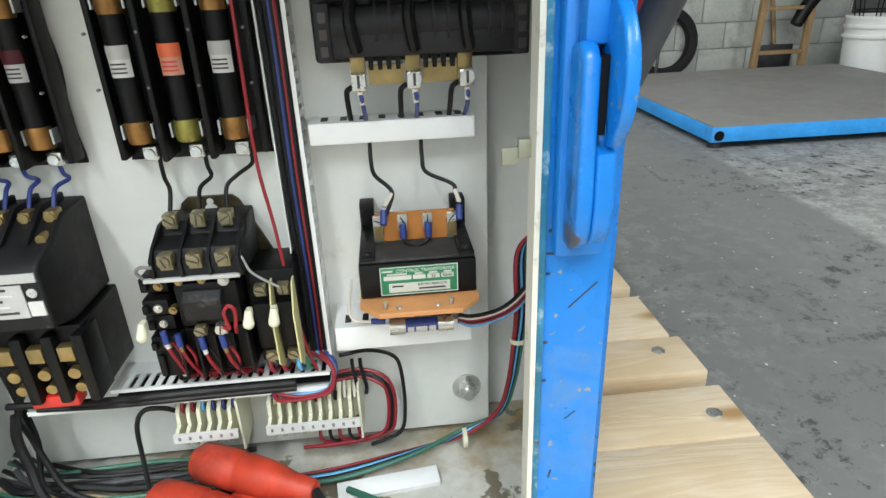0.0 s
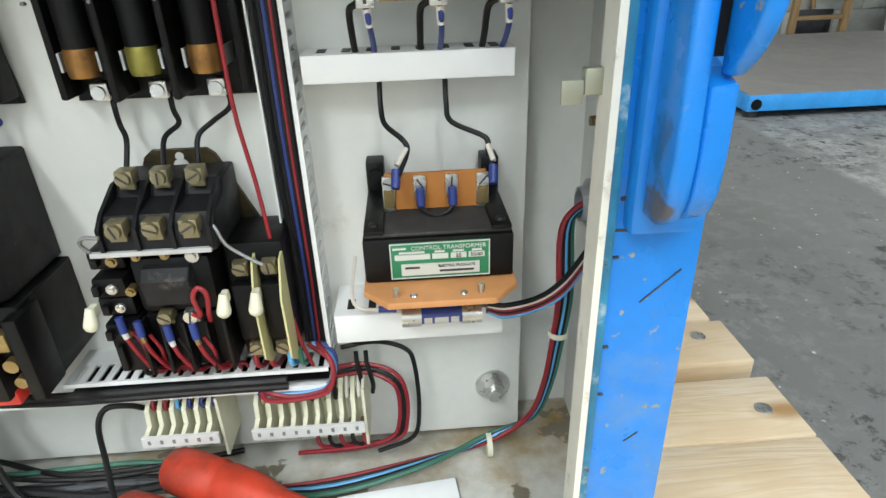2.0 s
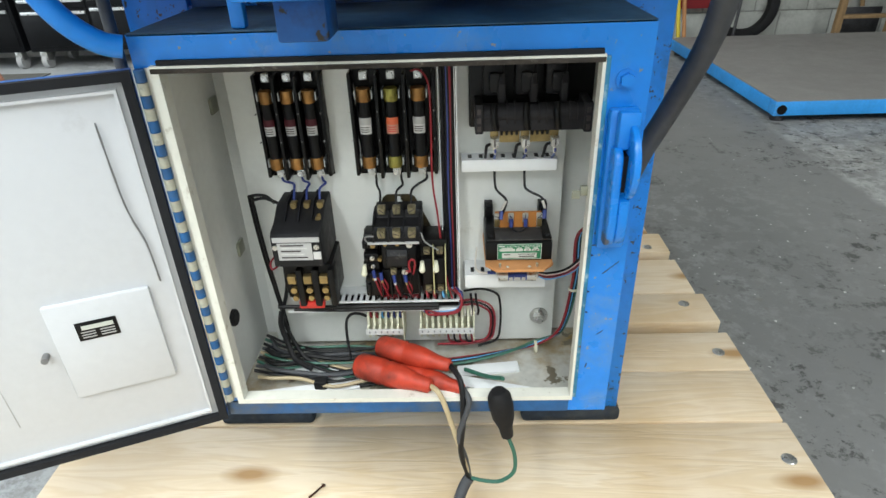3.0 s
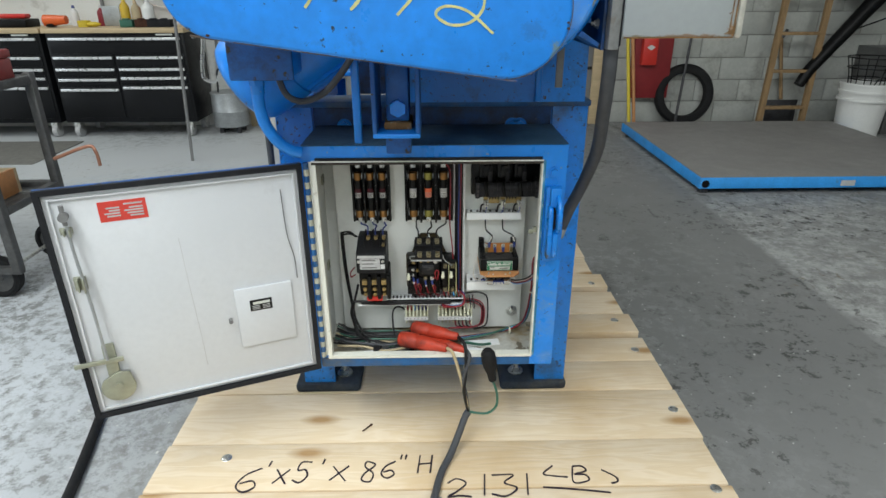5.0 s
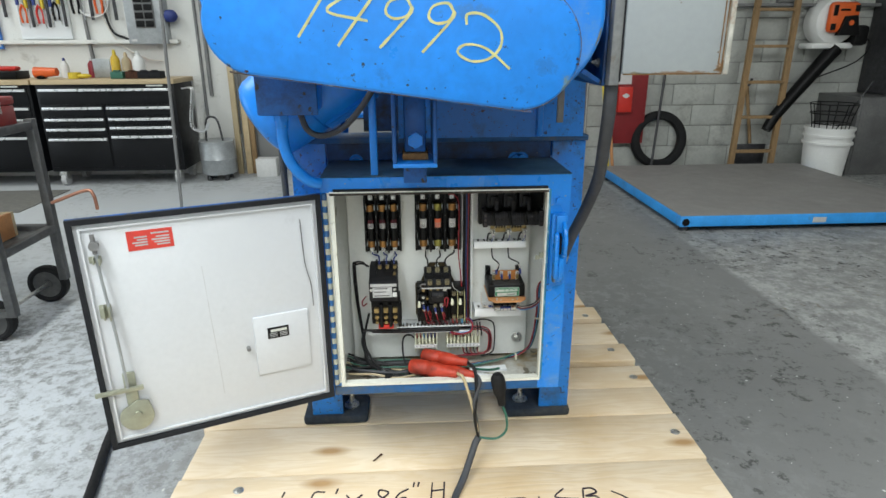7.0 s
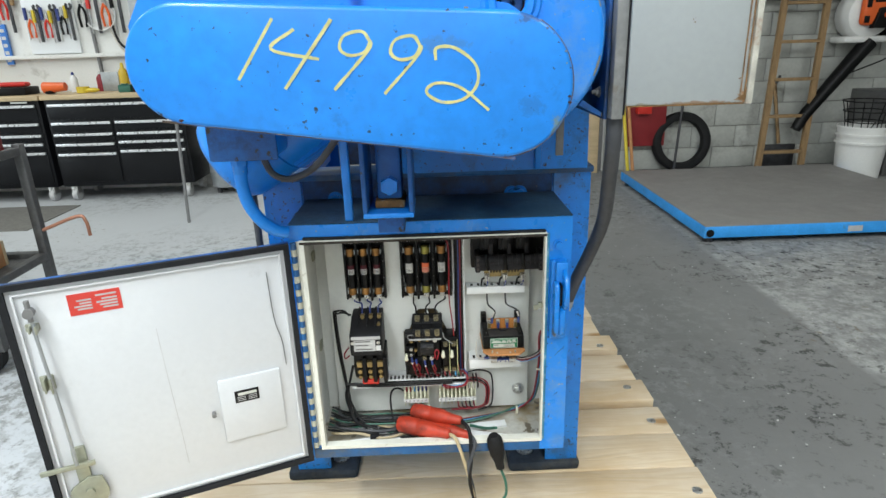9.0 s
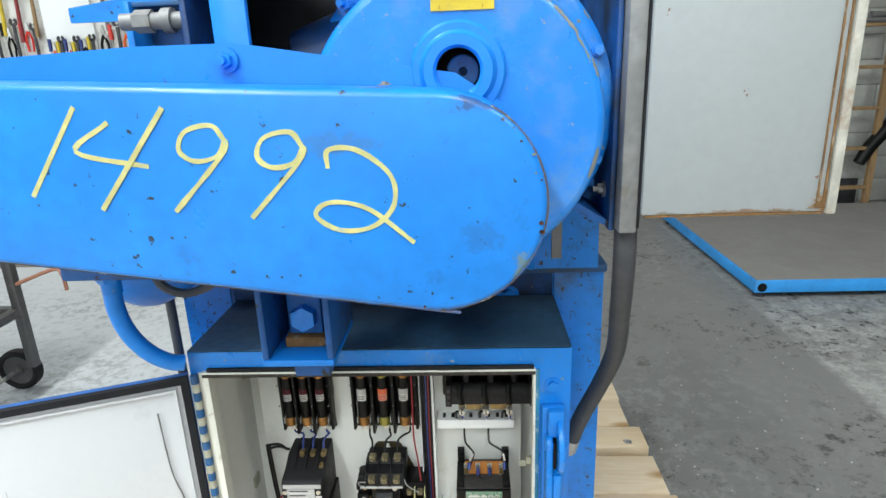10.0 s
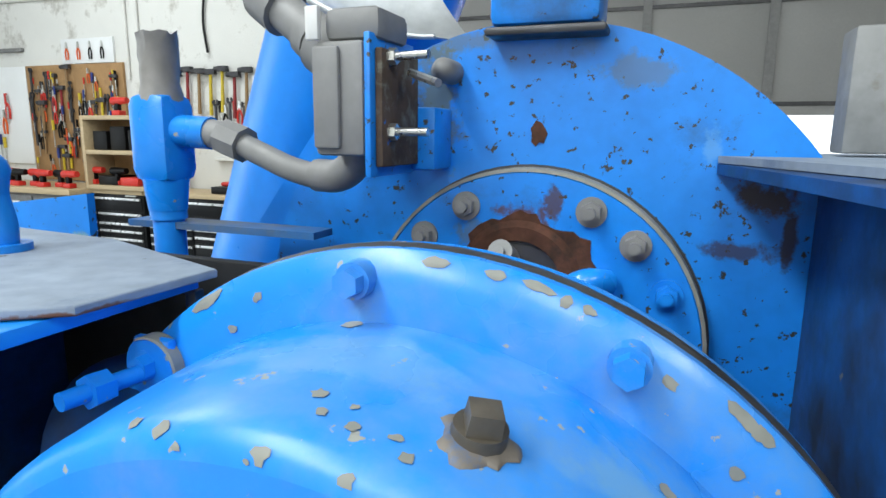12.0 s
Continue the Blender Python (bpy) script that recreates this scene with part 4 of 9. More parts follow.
random.seed(4)
for a0, a1, s0, s1 in ((17, 25, 0.0030, 0.0095), (24, 36, -0.0005, 0.0055), (34.5, 49, 0.0015, 0.0085), (50.5, 59.5, 0.0020, 0.0075), (63.5, 66.5, 0.0015, 0.0060), (-22.5, -9.5, 0.0010, 0.0065)):
    worn_strip(HOUSING, FC, a0, a1, max(0.0002, s0), s1, 0.0030 if a0 > 0 else 0.0008, CHIP, "paint worn through to grey primer")
for a, al, size in ((88.8, 0.0260, 0.0023), (102.1, 0.0068, 0.0028), (89.6, 0.0040, 0.0027), (99.5, 0.0030, 0.0014), (80.7, 0.0042, 0.0020), (76.9, 0.0140, 0.0020), (78.9, 0.0185, 0.0019), (83.0, 0.0170, 0.0019), (86.8, 0.0190, 0.0019), (106.6, 0.0095, 0.0023), (84.3, 0.0240, 0.0014), (53.8, 0.0560, 0.0027), (95.5, 0.0720, 0.0039), (91.0, 0.0020, 0.0009)):
    worn_spot(HOUSING, FC, a, al, size, CHIP)
random.seed(31)
for k in range(18):
    a0 = 20 + 142 * random.random()
    span = 1.2 + 5.0 * random.random() ** 2
    worn_strip(RIM, GC, a0, a0 + span, 0.0368 - 0.0025 * random.random(), 0.0415, 0.0022, CHIP)
for a, al in ((118, 0.024), (112, 0.031), (47, 0.026), (58, 0.033), (35, 0.028)):
    worn_spot(RIM, GC, a, al, 0.0022, CHIP)

# drum end plate behind the reducer, with its bearing flange
EC = (-0.008, 0.0, 1.135)
plate_pts = [(EC[0] + 0.208 * math.cos(radians(a)), EC[2] + 0.208 * math.sin(radians(a))) for a in range(-10, 191, 5)]
plate_pts += [(-0.216, 0.82), (0.2, 0.82)]
end_plate = part("drum_end_plate", prism(BM(), plate_pts, 0.494, 0.508, "y"), PLATE_STAINED, machine, "big rounded blue steel end plate, chipped and rust spotted")
part("bearing_flange", lathe(BM(), [(0.0, 0.482), (0.112, 0.482), (0.1135, 0.4835), (0.1135, 0.4945)], EC, "y", 64), FLANGE_STAINED, end_plate)
# flat dark ring painted in for the shadow round the flange
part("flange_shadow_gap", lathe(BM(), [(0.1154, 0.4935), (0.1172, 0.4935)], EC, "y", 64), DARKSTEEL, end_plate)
part("flange_seam", lathe(BM(), [(0.1128, 0.4816), (0.1152, 0.4822), (0.1155, 0.494)], EC, "y", 64), CHIP, end_plate, "bare sealant line round the flange")
bore = part("shaft_bore", lathe(BM(), [(0.028, 0.4818), (0.029, 0.4775), (0.038, 0.4775), (0.043, 0.4822)], (-0.012, 0, 1.174), "y", 40), RUSTCHIP, end_plate, "rusty shaft bore")
# dark disc stands in for the shaded depth of the bore
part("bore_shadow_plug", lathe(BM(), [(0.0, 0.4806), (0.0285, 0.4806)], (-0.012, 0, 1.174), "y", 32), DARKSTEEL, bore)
ragged = []
random.seed(8)
for a in range(0, 360, 6):
    r_ = 0.0460 + 0.010 * noise.noise(Vector((math.cos(radians(a)) * 2.3, math.sin(radians(a)) * 2.3, 0.7))) + 0.0045 * random.random()
    ragged.append((-0.012 + r_ * math.cos(radians(a)), 1.172 + r_ * math.sin(radians(a))))
part("rust_ring", prism(BM(), ragged, 0.4814, 0.4822, "y"), RUSTCHIP, end_plate, "ragged brown rust round the shaft bore")
part("shaft_pin", cyl(cyl(BM(), (-0.019, 0.480, 1.190), (-0.020, 0.462, 1.198), 0.0082, n=16), (-0.020, 0.462, 1.197), (-0.020, 0.457, 1.199), 0.0038, n=10), WORN_GALV, end_plate)
part("shaft_yoke", tube(BM(), [(0.004, 0.478, 1.150), (0.020, 0.470, 1.172), (0.034, 0.466, 1.182), (0.046, 0.478, 1.180)], 0.0085, 12), BLUE_WORN, end_plate)
for a in (24, 45, 65, 115, 137, 158, 200, 340):
    t = radians(a)
    p = Vector((EC[0] + 0.098 * math.cos(t), 0.482, EC[2] + 0.098 * math.sin(t)))
    part("flange_stud", cyl(hexbolt(BM(), p, (0, -1, 0), 0.0072, 0.008, 0.0098), p, p + Vector((0, -0.013, 0)), 0.0038, n=12), BLUE if a in (24,) else GREYPIPE, end_plate)
part("lip_bracket", box(BM(), -0.034, 0.470, 1.336, 0.034, 0.506, 1.40, 0.006), BLUE_CHIPPED, machine)
part("bracket_gasket", box(BM(), -0.037, 0.472, 1.331, 0.037, 0.504, 1.3365, 0.002), DARKSTEEL, machine)
for (x, z, w, h) in ((-0.004, 1.272, 0.006, 0.009),):
    pts = [(x + w * (0.6 + 0.6 * random.random()) * math.cos(radians(a)), z + h * (0.6 + 0.6 * random.random()) * math.sin(radians(a))) for a in range(0, 360, 30)]
    part("rust_patch", prism(BM(), pts, 0.4932, 0.4945, "y"), RUSTCHIP, end_plate, "patch of bare brown rust")

# drum shell behind, tilting hopper and pale steel bowl rim
part("drum_body", lathe(BM(), [(0.0, 0.51), (0.195, 0.51), (0.195, 0.98), (0.0, 0.98)], (EC[0], 0, EC[2]), "y", 64), BLUE, machine)
drum = cyl(BM(), (-0.385, 0.70, 1.02), (-0.185, 0.64, 1.44), 0.086, n=48)
part("inclined_tube", drum, BLUE, machine, "inclined smooth blue tube")
part("gusset_plate", prism(BM(), [(-0.26, 1.19), (-0.17, 1.31), (-0.12, 1.31), (-0.12, 1.19)], 0.53, 0.536, "y"), BLUE, machine)
bowl, prev = BM(), None
for i in range(25):
    u = i / 24
    x, z = -0.235 + 0.139 * u, 1.3435 + 0.052 * (1 - u) ** 1.8
    row = []
    for j in range(9):
        v = j / 8
        row.append(bowl.verts.new((x + 0.075 * v * (1 - 0.8 * u), 0.540 + 0.05 * v, z + (0.075 * v * v - 0.012 * math.sin(math.pi * v)) * (1 - u) + 0.002 * v)))
    if prev:
        for j in range(8):
            bowl.faces.new((prev[j], prev[j + 1], row[j + 1], row[j]))
    prev = row
part("steel_bowl", bowl, GALV, machine, "scratched galvanised bowl, tilted")
part("bowl_rim", tube(BM(), [(-0.235 + 0.139 * i / 24, 0.539, 1.3435 + 0.052 * (1 - i / 24) ** 1.8) for i in range(25)], 0.0042, 10, r_end=0.002), GALV, machine, "rolled edge of the steel bowl")

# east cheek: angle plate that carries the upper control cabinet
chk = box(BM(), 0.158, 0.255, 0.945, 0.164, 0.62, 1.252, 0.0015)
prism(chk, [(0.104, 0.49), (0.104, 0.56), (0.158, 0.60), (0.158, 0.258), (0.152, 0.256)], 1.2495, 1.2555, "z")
part("cheek_plate", chk, BLUE_SHADED, machine, "blue angle plate carrying the upper cabinet")
shelf_ = prism(BM(), [(0.104, 0.49), (0.105, 0.62), (0.42, 0.62), (0.42, 0.40), (0.165, 0.33)], 1.2560, 1.2600, "z")
part("shelf_plate", shelf_, DUST_TOP, machine)
for z in (1.2365, 0.985):
    part("cheek_bolt", hexbolt(cyl(BM(), (0.158, 0.285, z), (0.146, 0.285, z), 0.0032, n=10), (0.158, 0.285, z), (-1, 0, 0), 0.0062, 0.007, 0.009), GREYPIPE, machine)
part("corner_clip", prism(BM(), [(0.120, 0.968), (0.164, 0.945), (0.164, 0.951), (0.126, 0.975)], 0.262, 0.36, "y"), BLUE_GRIMY, machine)

# motor side: channel bracket, tray with eye, motor and terminal box
bracket_ = part("motor_bracket", box(BM(), -0.249, 0.200, 1.203, -0.112, 0.30, 1.209, 0.001), BLUE, machine, "blue channel bracket beside the gear housing")
part("bracket_plate", box(BM(), -0.249, 0.2005, 1.03, -0.243, 0.336, 1.2025, 0.001), BLUE_SHADED, bracket_)
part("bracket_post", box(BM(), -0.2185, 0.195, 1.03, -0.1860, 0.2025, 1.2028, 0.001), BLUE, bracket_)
part("bracket_plate", box(BM(), -0.118, 0.297, 1.03, -0.112, 0.303, 1.2025, 0.001), BLUE_SHADED, bracket_)
part("bracket_back", box(BM(), -0.2425, 0.330, 1.03, -0.090, 0.336, 1.2085, 0.001), CHANNEL_DARK, bracket_, "plate in the depth of the channel, coloured black for the shade there")
part("input_neck", cyl(BM(), (-0.158, 0.300, 1.118), (-0.095, 0.300, 1.142), 0.046, n=32), BLUE_SHADED, bracket_, "blue neck of the gear input")
arm = part("rod_bracket", box(BM(), -0.357, 0.300, 1.03, -0.349, 0.345, 1.199, 0.0015), BLUE, machine, "blue bracket holding the adjusting rod")
part("bracket_web", box(BM(), -0.3485, 0.338, 1.03, -0.2500, 0.345, 1.1930, 0.0015), BLUE_SHADED, arm)
part("bracket_cap", box(BM(), -0.3485, 0.305, 1.1935, -0.2500, 0.345, 1.1985, 0.001), BLUE_DUSTY, arm)
part("bracket_tray", prism(BM(), [(-0.252, 0.212), (-0.125, 0.22), (-0.104, 0.235), (-0.100, 0.298), (-0.20, 0.335), (-0.36, 0.35), (-0.36, 0.312), (-0.252, 0.306)], 1.2095, 1.2135, "z", 0.001), TRAY_DUSTY, machine, "flat blue tray plate under thick grey dust")
eye = tube(BM(), [(-0.222, 0.29, 1.214), (-0.222, 0.29, 1.226), (-0.225, 0.289, 1.240), (-0.222, 0.288, 1.252)], 0.0075, 12, r_end=0.009)
cyl(eye, (-0.222, 0.29, 1.2125), (-0.222, 0.29, 1.217), 0.013, n=16), ball(eye, (-0.2215, 0.288, 1.252), 0.009)
part("tray_lug", eye, BLUE, machine)
part("back_tray_plate", prism(BM(), [(-0.48, 1.205), (-0.30, 1.228), (-0.30, 1.188), (-0.48, 1.188)], 0.40, 0.406, "y"), TRAY_STAINED, machine)
stud = cyl(BM(), (-0.108, 0.229, 1.181), (-0.103, 0.262, 1.181), 0.0034, n=12)
hexbolt(stud, (-0.1065, 0.238, 1.181), (0.1, 1, 0), 0.0064, 0.008), cyl(stud, (-0.1035, 0.262, 1.181), (-0.1030, 0.268, 1.181), 0.0125, n=28), box(stud, -0.112, 0.2625, 1.181, -0.0935, 0.2675, 1.1935, 0.002)
part("clamp_stud", stud, BLUE_WORN, machine)
part("clamp_edge", lathe(BM(), [(0.0122, 0.2612), (0.0130, 0.2618), (0.0130, 0.2685)], (-0.1032, 0, 1.181), "y", 28, arc=(-70, 120)), CHIP, machine, "clamp edge worn to bare metal")
part("support_strip", box(BM(), -0.32, 0.45, 1.198, -0.15, 0.475, 1.203), BLUE_DUSTY, machine)
rod = cyl(BM(), (-0.345, 0.275, 1.176), (-0.2195, 0.275, 1.176), 0.0085, n=16)
cyl(rod, (-0.330, 0.275, 1.176), (-0.312, 0.275, 1.176), 0.0115, n=6), cyl(rod, (-0.300, 0.275, 1.176), (-0.290, 0.275, 1.176), 0.0125, n=16)
part("adjusting_rod", rod, WORN_GALV, machine, "dull grey adjusting rod with a nut")
MM = Matrix.Translation((-0.497, 0.425, 0.866)) @ Matrix.Rotation(radians(-33), 4, "Y")


def tilted(bm):
    bmesh.ops.transform(bm, matrix=MM, verts=bm.verts)
    return bm


motor_ = part("motor_body", tilted(lathe(BM(), [(0.0, 0.0), (0.050, 0.0005), (0.070, 0.004), (0.080, 0.011), (0.0850, 0.022), (0.0865, 0.040), (0.0865, 0.110), (0.0835, 0.112), (0.0835, 0.235), (0.0865, 0.237), (0.0865, 0.265), (0.07, 0.280), (0.0, 0.281)], (0, 0, 0), "x", 56)), BLUE, machine, "smooth blue electric motor body")
for k in range(16):
    a = radians(150 + 8.6 * k)
    rad = Matrix.Rotation(a, 4, "X")
    part("motor_fin", tilted(box(BM(), 0.116, -0.0016, 0.0825, 0.232, 0.0016, 0.0905, 0.0008, m=rad)), BLUE, motor_)
jb = part("terminal_box", box(BM(), -0.460, 0.262, 0.900, -0.358, 0.350, 0.985, 0.008), BLUE, machine, "grimy blue motor terminal box")
part("box_lid", box(BM(), -0.463, 0.2570, 0.8985, -0.355, 0.2622, 0.9800, 0.003), BLUE_GRIMY, jb)
part("terminal_nut", cyl(cyl(BM(), (-0.4275, 0.291, 0.886), (-0.4275, 0.291, 0.904), 0.0140, n=6), (-0.4275, 0.291, 0.872), (-0.4275, 0.291, 0.887), 0.0118, n=16), BLUE_WORN, jb)
part("motor_conduit", tube(BM(), [(-0.4275, 0.291, 0.884), (-0.4285, 0.292, 0.850), (-0.4220, 0.296, 0.815), (-0.4060, 0.303, 0.785), (-0.3860, 0.312, 0.766), (-0.3700, 0.3200, 0.760)], 0.0108, 14), BLUE, machine, "blue painted conduit bent into the enclosure")
part("drop_pipe", cyl(BM(), (-0.476, 0.50, 0.30), (-0.476, 0.50, 0.855), 0.0075, n=12), SEALTITE, machine, "slim grey pipe beside the frame leg")
part("motor_cable", tube(BM(), [(-0.40, 0.33, 0.895), (-0.388, 0.335, 0.862), (-0.360, 0.340, 0.850), (-0.320, 0.340, 0.866), (-0.285, 0.335, 0.902), (-0.255, 0.33, 0.945)], 0.006, 8), SEALTITE, machine, "loose dark cable")
# slide bracket under the guard
bracket = part("slide_bracket", box(BM(), -0.223, 0.215, 0.808, -0.143, 0.325, 0.816, 0.002), BLUE, machine, "blue U-shaped belt tension bracket")
part("bracket_side", box(BM(), -0.223, 0.215, 0.8165, -0.2155, 0.325, 0.955, 0.002), BLUE_GRIMY, bracket)
part("bracket_side", box(BM(), -0.1505, 0.215, 0.8165, -0.143, 0.325, 0.940, 0.002), BLUE_GRIMY, bracket)
part("slide_block", box(BM(), -0.202, 0.252, 0.8300, -0.162, 0.312, 0.935, 0.004), BLUE_GRIMY, bracket)
part("slide_shoe", box(BM(), -0.206, 0.245, 0.8165, -0.158, 0.318, 0.8295, 0.003), RUSTLINE, bracket, "rusty shoe under the slide")
part("slide_bolt", hexbolt(BM(), (-0.1815, 0.252, 0.853), (0, -1, 0), 0.0155, 0.012), BLUE_WORN, bracket)
part("bracket_foot", box(BM(), -0.205, 0.262, 0.7695, -0.161, 0.312, 0.8075, 0.003), BLUE_GRIMY, bracket)
part("brace", box(BM(), -0.271, 0.340, 0.7695, -0.256, 0.353, 0.965, 0.003), BLUE, machine)
part("brace", box(BM(), 0.092, 0.482, 0.822, 0.105, 0.494, 0.975, 0.003), BLUE, machine)
# the guard's shade is put into this plate's dark blue
part("inner_web", box(BM(), -0.30, 0.60, 0.8220, 0.16, 0.61, 1.0), BLUE_SHADED, machine, "inner plate, its blue darkened to show the shade of the guard")
# added plate that keeps overhead light off the parts below
part("light_blocking_plate", prism(BM(), [(-0.19, 0.30), (0.15, 0.30), (0.15, 0.492), (-0.19, 0.492)], 0.985, 0.993, "z", 0.001), BLUE_GRIMY, machine, "dusty plate added over the drive to block light from above")
part("lock_strap", box(BM(), 0.120, 0.420, 0.86, 0.134, 0.426, 0.975, 0.001), GREYPIPE, machine, "pale scuffed steel strap")

# ---- upper control cabinet with its door swung flat ----
ucab = thing("upper_control_cabinet", (0.27, 0.26, 0.955), "white control cabinet with a rusty bottom edge, fixed beside the drum", "cabinet")
part("side_channel", box(BM(), 0.1645, 0.236, 0.947, 0.1825, 0.262, 1.285, 0.002), WORN_GALV, ucab, "galvanised edge channel")
part("edge_seal", box(BM(), 0.1826, 0.2345, 0.953, 0.1846, 0.262, 1.268), GASKET, ucab)
part("panel", box(BM(), 0.1848, 0.230, 0.967, 0.366, 0.262, 1.262, 0.002), PANEL_RUSTED, ucab)
part("rusty_edge", box(BM(), 0.188, 0.2295, 0.9650, 0.364, 0.2338, 0.9672), RUSTLINE, ucab)
part("folded_lip", box(BM(), 0.3662, 0.227, 0.965, 0.376, 0.262, 1.262, 0.002), RUST_M, ucab)
part("folded_lip", box(BM(), 0.3562, 0.2285, 0.972, 0.3576, 0.2302, 1.26), RUSTLINE, ucab)
part("rust_streak", box(BM(), 0.3622, 0.2285, 0.972, 0.3640, 0.2302, 1.20), RUSTLINE, ucab)
part("rust_streak", prism(BM(), [(0.348, 0.971), (0.3655, 0.971), (0.3655, 0.990), (0.3635, 0.980), (0.354, 0.975)], 0.2290, 0.2302, "y"), RUSTLINE, ucab)
part("panel_top", box(BM(), 0.19, 0.2305, 1.2622, 0.366, 0.262, 1.266), RUST_M, ucab)
part("rear_post", box(BM(), 0.172, 0.52, 1.262, 0.205, 0.55, 1.335, 0.002), WORN_GALV, ucab)

# liquid-tight conduit from the upper cabinet down to the enclosure's side
hose = thing("flexible_conduit", (0.17, 0.3, 0.52), "thick dark grey flexible conduit with a zinc connector", "conduit")
part("hose", tube(BM(), [(0.178, 0.262, 0.955), (0.180, 0.268, 0.90), (0.188, 0.305, 0.83), (0.197, 0.355, 0.748), (0.190, 0.415, 0.66), (0.172, 0.435, 0.60), (0.158, 0.442, 0.553)], 0.0125, 16), SEALTITE, hose)
part("connector", cyl(cyl(BM(), (0.158, 0.442, 0.556), (0.152, 0.444, 0.534), 0.0145, n=8), (0.152, 0.444, 0.534), (0.136, 0.444, 0.524), 0.011, n=14), GALV, hose, "zinc connector")

# ---- wall-mounted enclosure below the guard ----
EX0, EX1, EY0, EY1, EZ0, EZ1 = -0.373, 0.137, 0.335, 0.5145, 0.270, 0.768
OX0, OX1, OZ0, OZ1 = -0.348, 0.088, 0.300, 0.733
enc = thing("electrical_enclosure", (-0.12, 0.43, 0.27), "blue steel electrical enclosure with white inside, door hanging open", "enclosure")
b = ring_of(BM(), rect(EX0, EZ0, EX1, EZ1), rect(OX0, OZ0, OX1, OZ1), EY0, EY0 + 0.0025)
part("front_flange", b, BLUE_WORN, enc)
for x0, y0, z0, x1, y1, z1 in ((EX0, EY0 + 0.0026, EZ0, EX0 + 0.0025, EY1, EZ1 - 0.0026), (EX1 - 0.0025, EY0 + 0.0026, EZ0, EX1, EY1, EZ1 - 0.0026), (EX0 + 0.0026, EY1 - 0.0025, EZ0, EX1 - 0.0026, EY1, EZ1 - 0.0026), (EX0 + 0.0026, EY0 + 0.0026, EZ0, EX1 - 0.0026, EY1 - 0.0026, EZ0 + 0.0025)):
    part("outer_wall", box(BM(), x0, y0, z0, x1, y1, z1), BLUE_WORN, enc)
part("bottom_edge", box(BM(), EX0 + 0.001, EY0 - 0.0025, EZ0 + 0.001, EX1 - 0.05, EY0 - 0.0003, OZ0 - 0.0065, 0.0008), BLUE_DUSTY, enc, "bottom edge dulled with grime")
# dusty top, its colour also darkened for the guard's shade
part("top_plate", box(BM(), EX0, EY0, EZ1 - 0.0024, EX1, EY1, EZ1 + 0.001, 0.001), mat("dusty_blue_top_darkened_for_shade", (0.030, 0.085, 0.15), 0.6, var=0.35, scale=6, bump=0.1, dirt=((0.008, 0.009, 0.010), 0.24, 3.4)), enc, "top of the enclosure, dusty and darkened for the shade of the guard")
L0, L1 = EX0 + 0.003, EX1 - 0.003
for x0, y0, z0, x1, y1, z1 in ((L0, EY1 - 0.005, EZ0 + 0.006, L1, EY1 - 0.003, EZ1 - 0.003), (L0, EY0 + 0.003, EZ0 + 0.006, L0 + 0.002, EY1 - 0.0052, EZ1 - 0.0052), (L1 - 0.002, EY0 + 0.003, EZ0 + 0.006, L1, EY1 - 0.0052, EZ1 - 0.0052), (L0, EY0 + 0.003, EZ1 - 0.005, L1, EY1 - 0.0052, EZ1 - 0.003)):
    part("inner_lining", box(BM(), x0, y0, z0, x1, y1, z1), CREAM, enc, "white painted inside of the enclosure")
part("inner_floor", box(BM(), L0, EY0 + 0.003, EZ0 + 0.003, L1, EY1 - 0.003, EZ0 + 0.0058), GRIMY, enc, "white inside floor stained brown")
lip = ring_of(BM(), rect(OX0 - 0.0075, OZ0 - 0.006, OX1 + 0.0024, OZ1 + 0.006), rect(OX0 + 0.001, OZ0 + 0.001, OX1 - 0.001, OZ1 - 0.001), EY0 - 0.006, EY0 + 0.011)
part("opening_lip", lip, LIP, enc, "white lip round the opening, chipped and rusting")
# rusty, grimy strip whose dark colour also carries the top lip's shade
part("rusted_top_lip", box(BM(), OX0 - 0.0070, EY0 - 0.0066, OZ1 - 0.0014, OX1 + 0.0020, EY0 + 0.0116, OZ1 + 0.0035, 0.0006), mat("rust_grimed_lip_darkened_for_shade", (0.05, 0.042, 0.035), 0.8, var=0.4, scale=40, bump=0.3, dirt=((0.34, 0.32, 0.27), 0.13, 50)), enc, "top lip with grime and rust, darkened for the shade on it")
TEAL = mat("smeared_teal_paint", (0.02, 0.20, 0.36), 0.5, var=0.35, scale=30, bump=0.1, dirt=((0.45, 0.52, 0.52), 0.18, 60), chips=((0.10, 0.05, 0.02), 0.66, 70))
part("worn_strip", box(BM(), OX1 + 0.0026, EY0 - 0.0030, OZ0 - 0.004, OX1 + 0.0078, EY0 - 0.0002, OZ1 + 0.004, 0.0008), TEAL, enc, "teal paint smeared and worn beside the opening")
part("lip_seal", box(BM(), OX0, EY0 - 0.005, OZ1 + 0.0062, OX1, EY0 - 0.0002, OZ1 + 0.011), GASKET, enc)
# piano hinge
for k in range(34):
    z = 0.302 + k * 0.0128
    part("hinge_knuckle", cyl(BM(), (-0.3655, 0.3285, z), (-0.3655, 0.3285, z + 0.0122), 0.0055, n=10), BLUE_DUSTY if k % 2 else HINGE_CREAM, enc)
part("hinge_leaf", box(BM(), -0.362, 0.3325, 0.302, -0.3565, 0.3349, 0.737), LIP, enc)

UX, NX = Vector((-0.9288, -0.3706, 0)), Vector((0.3706, -0.9288, 0))
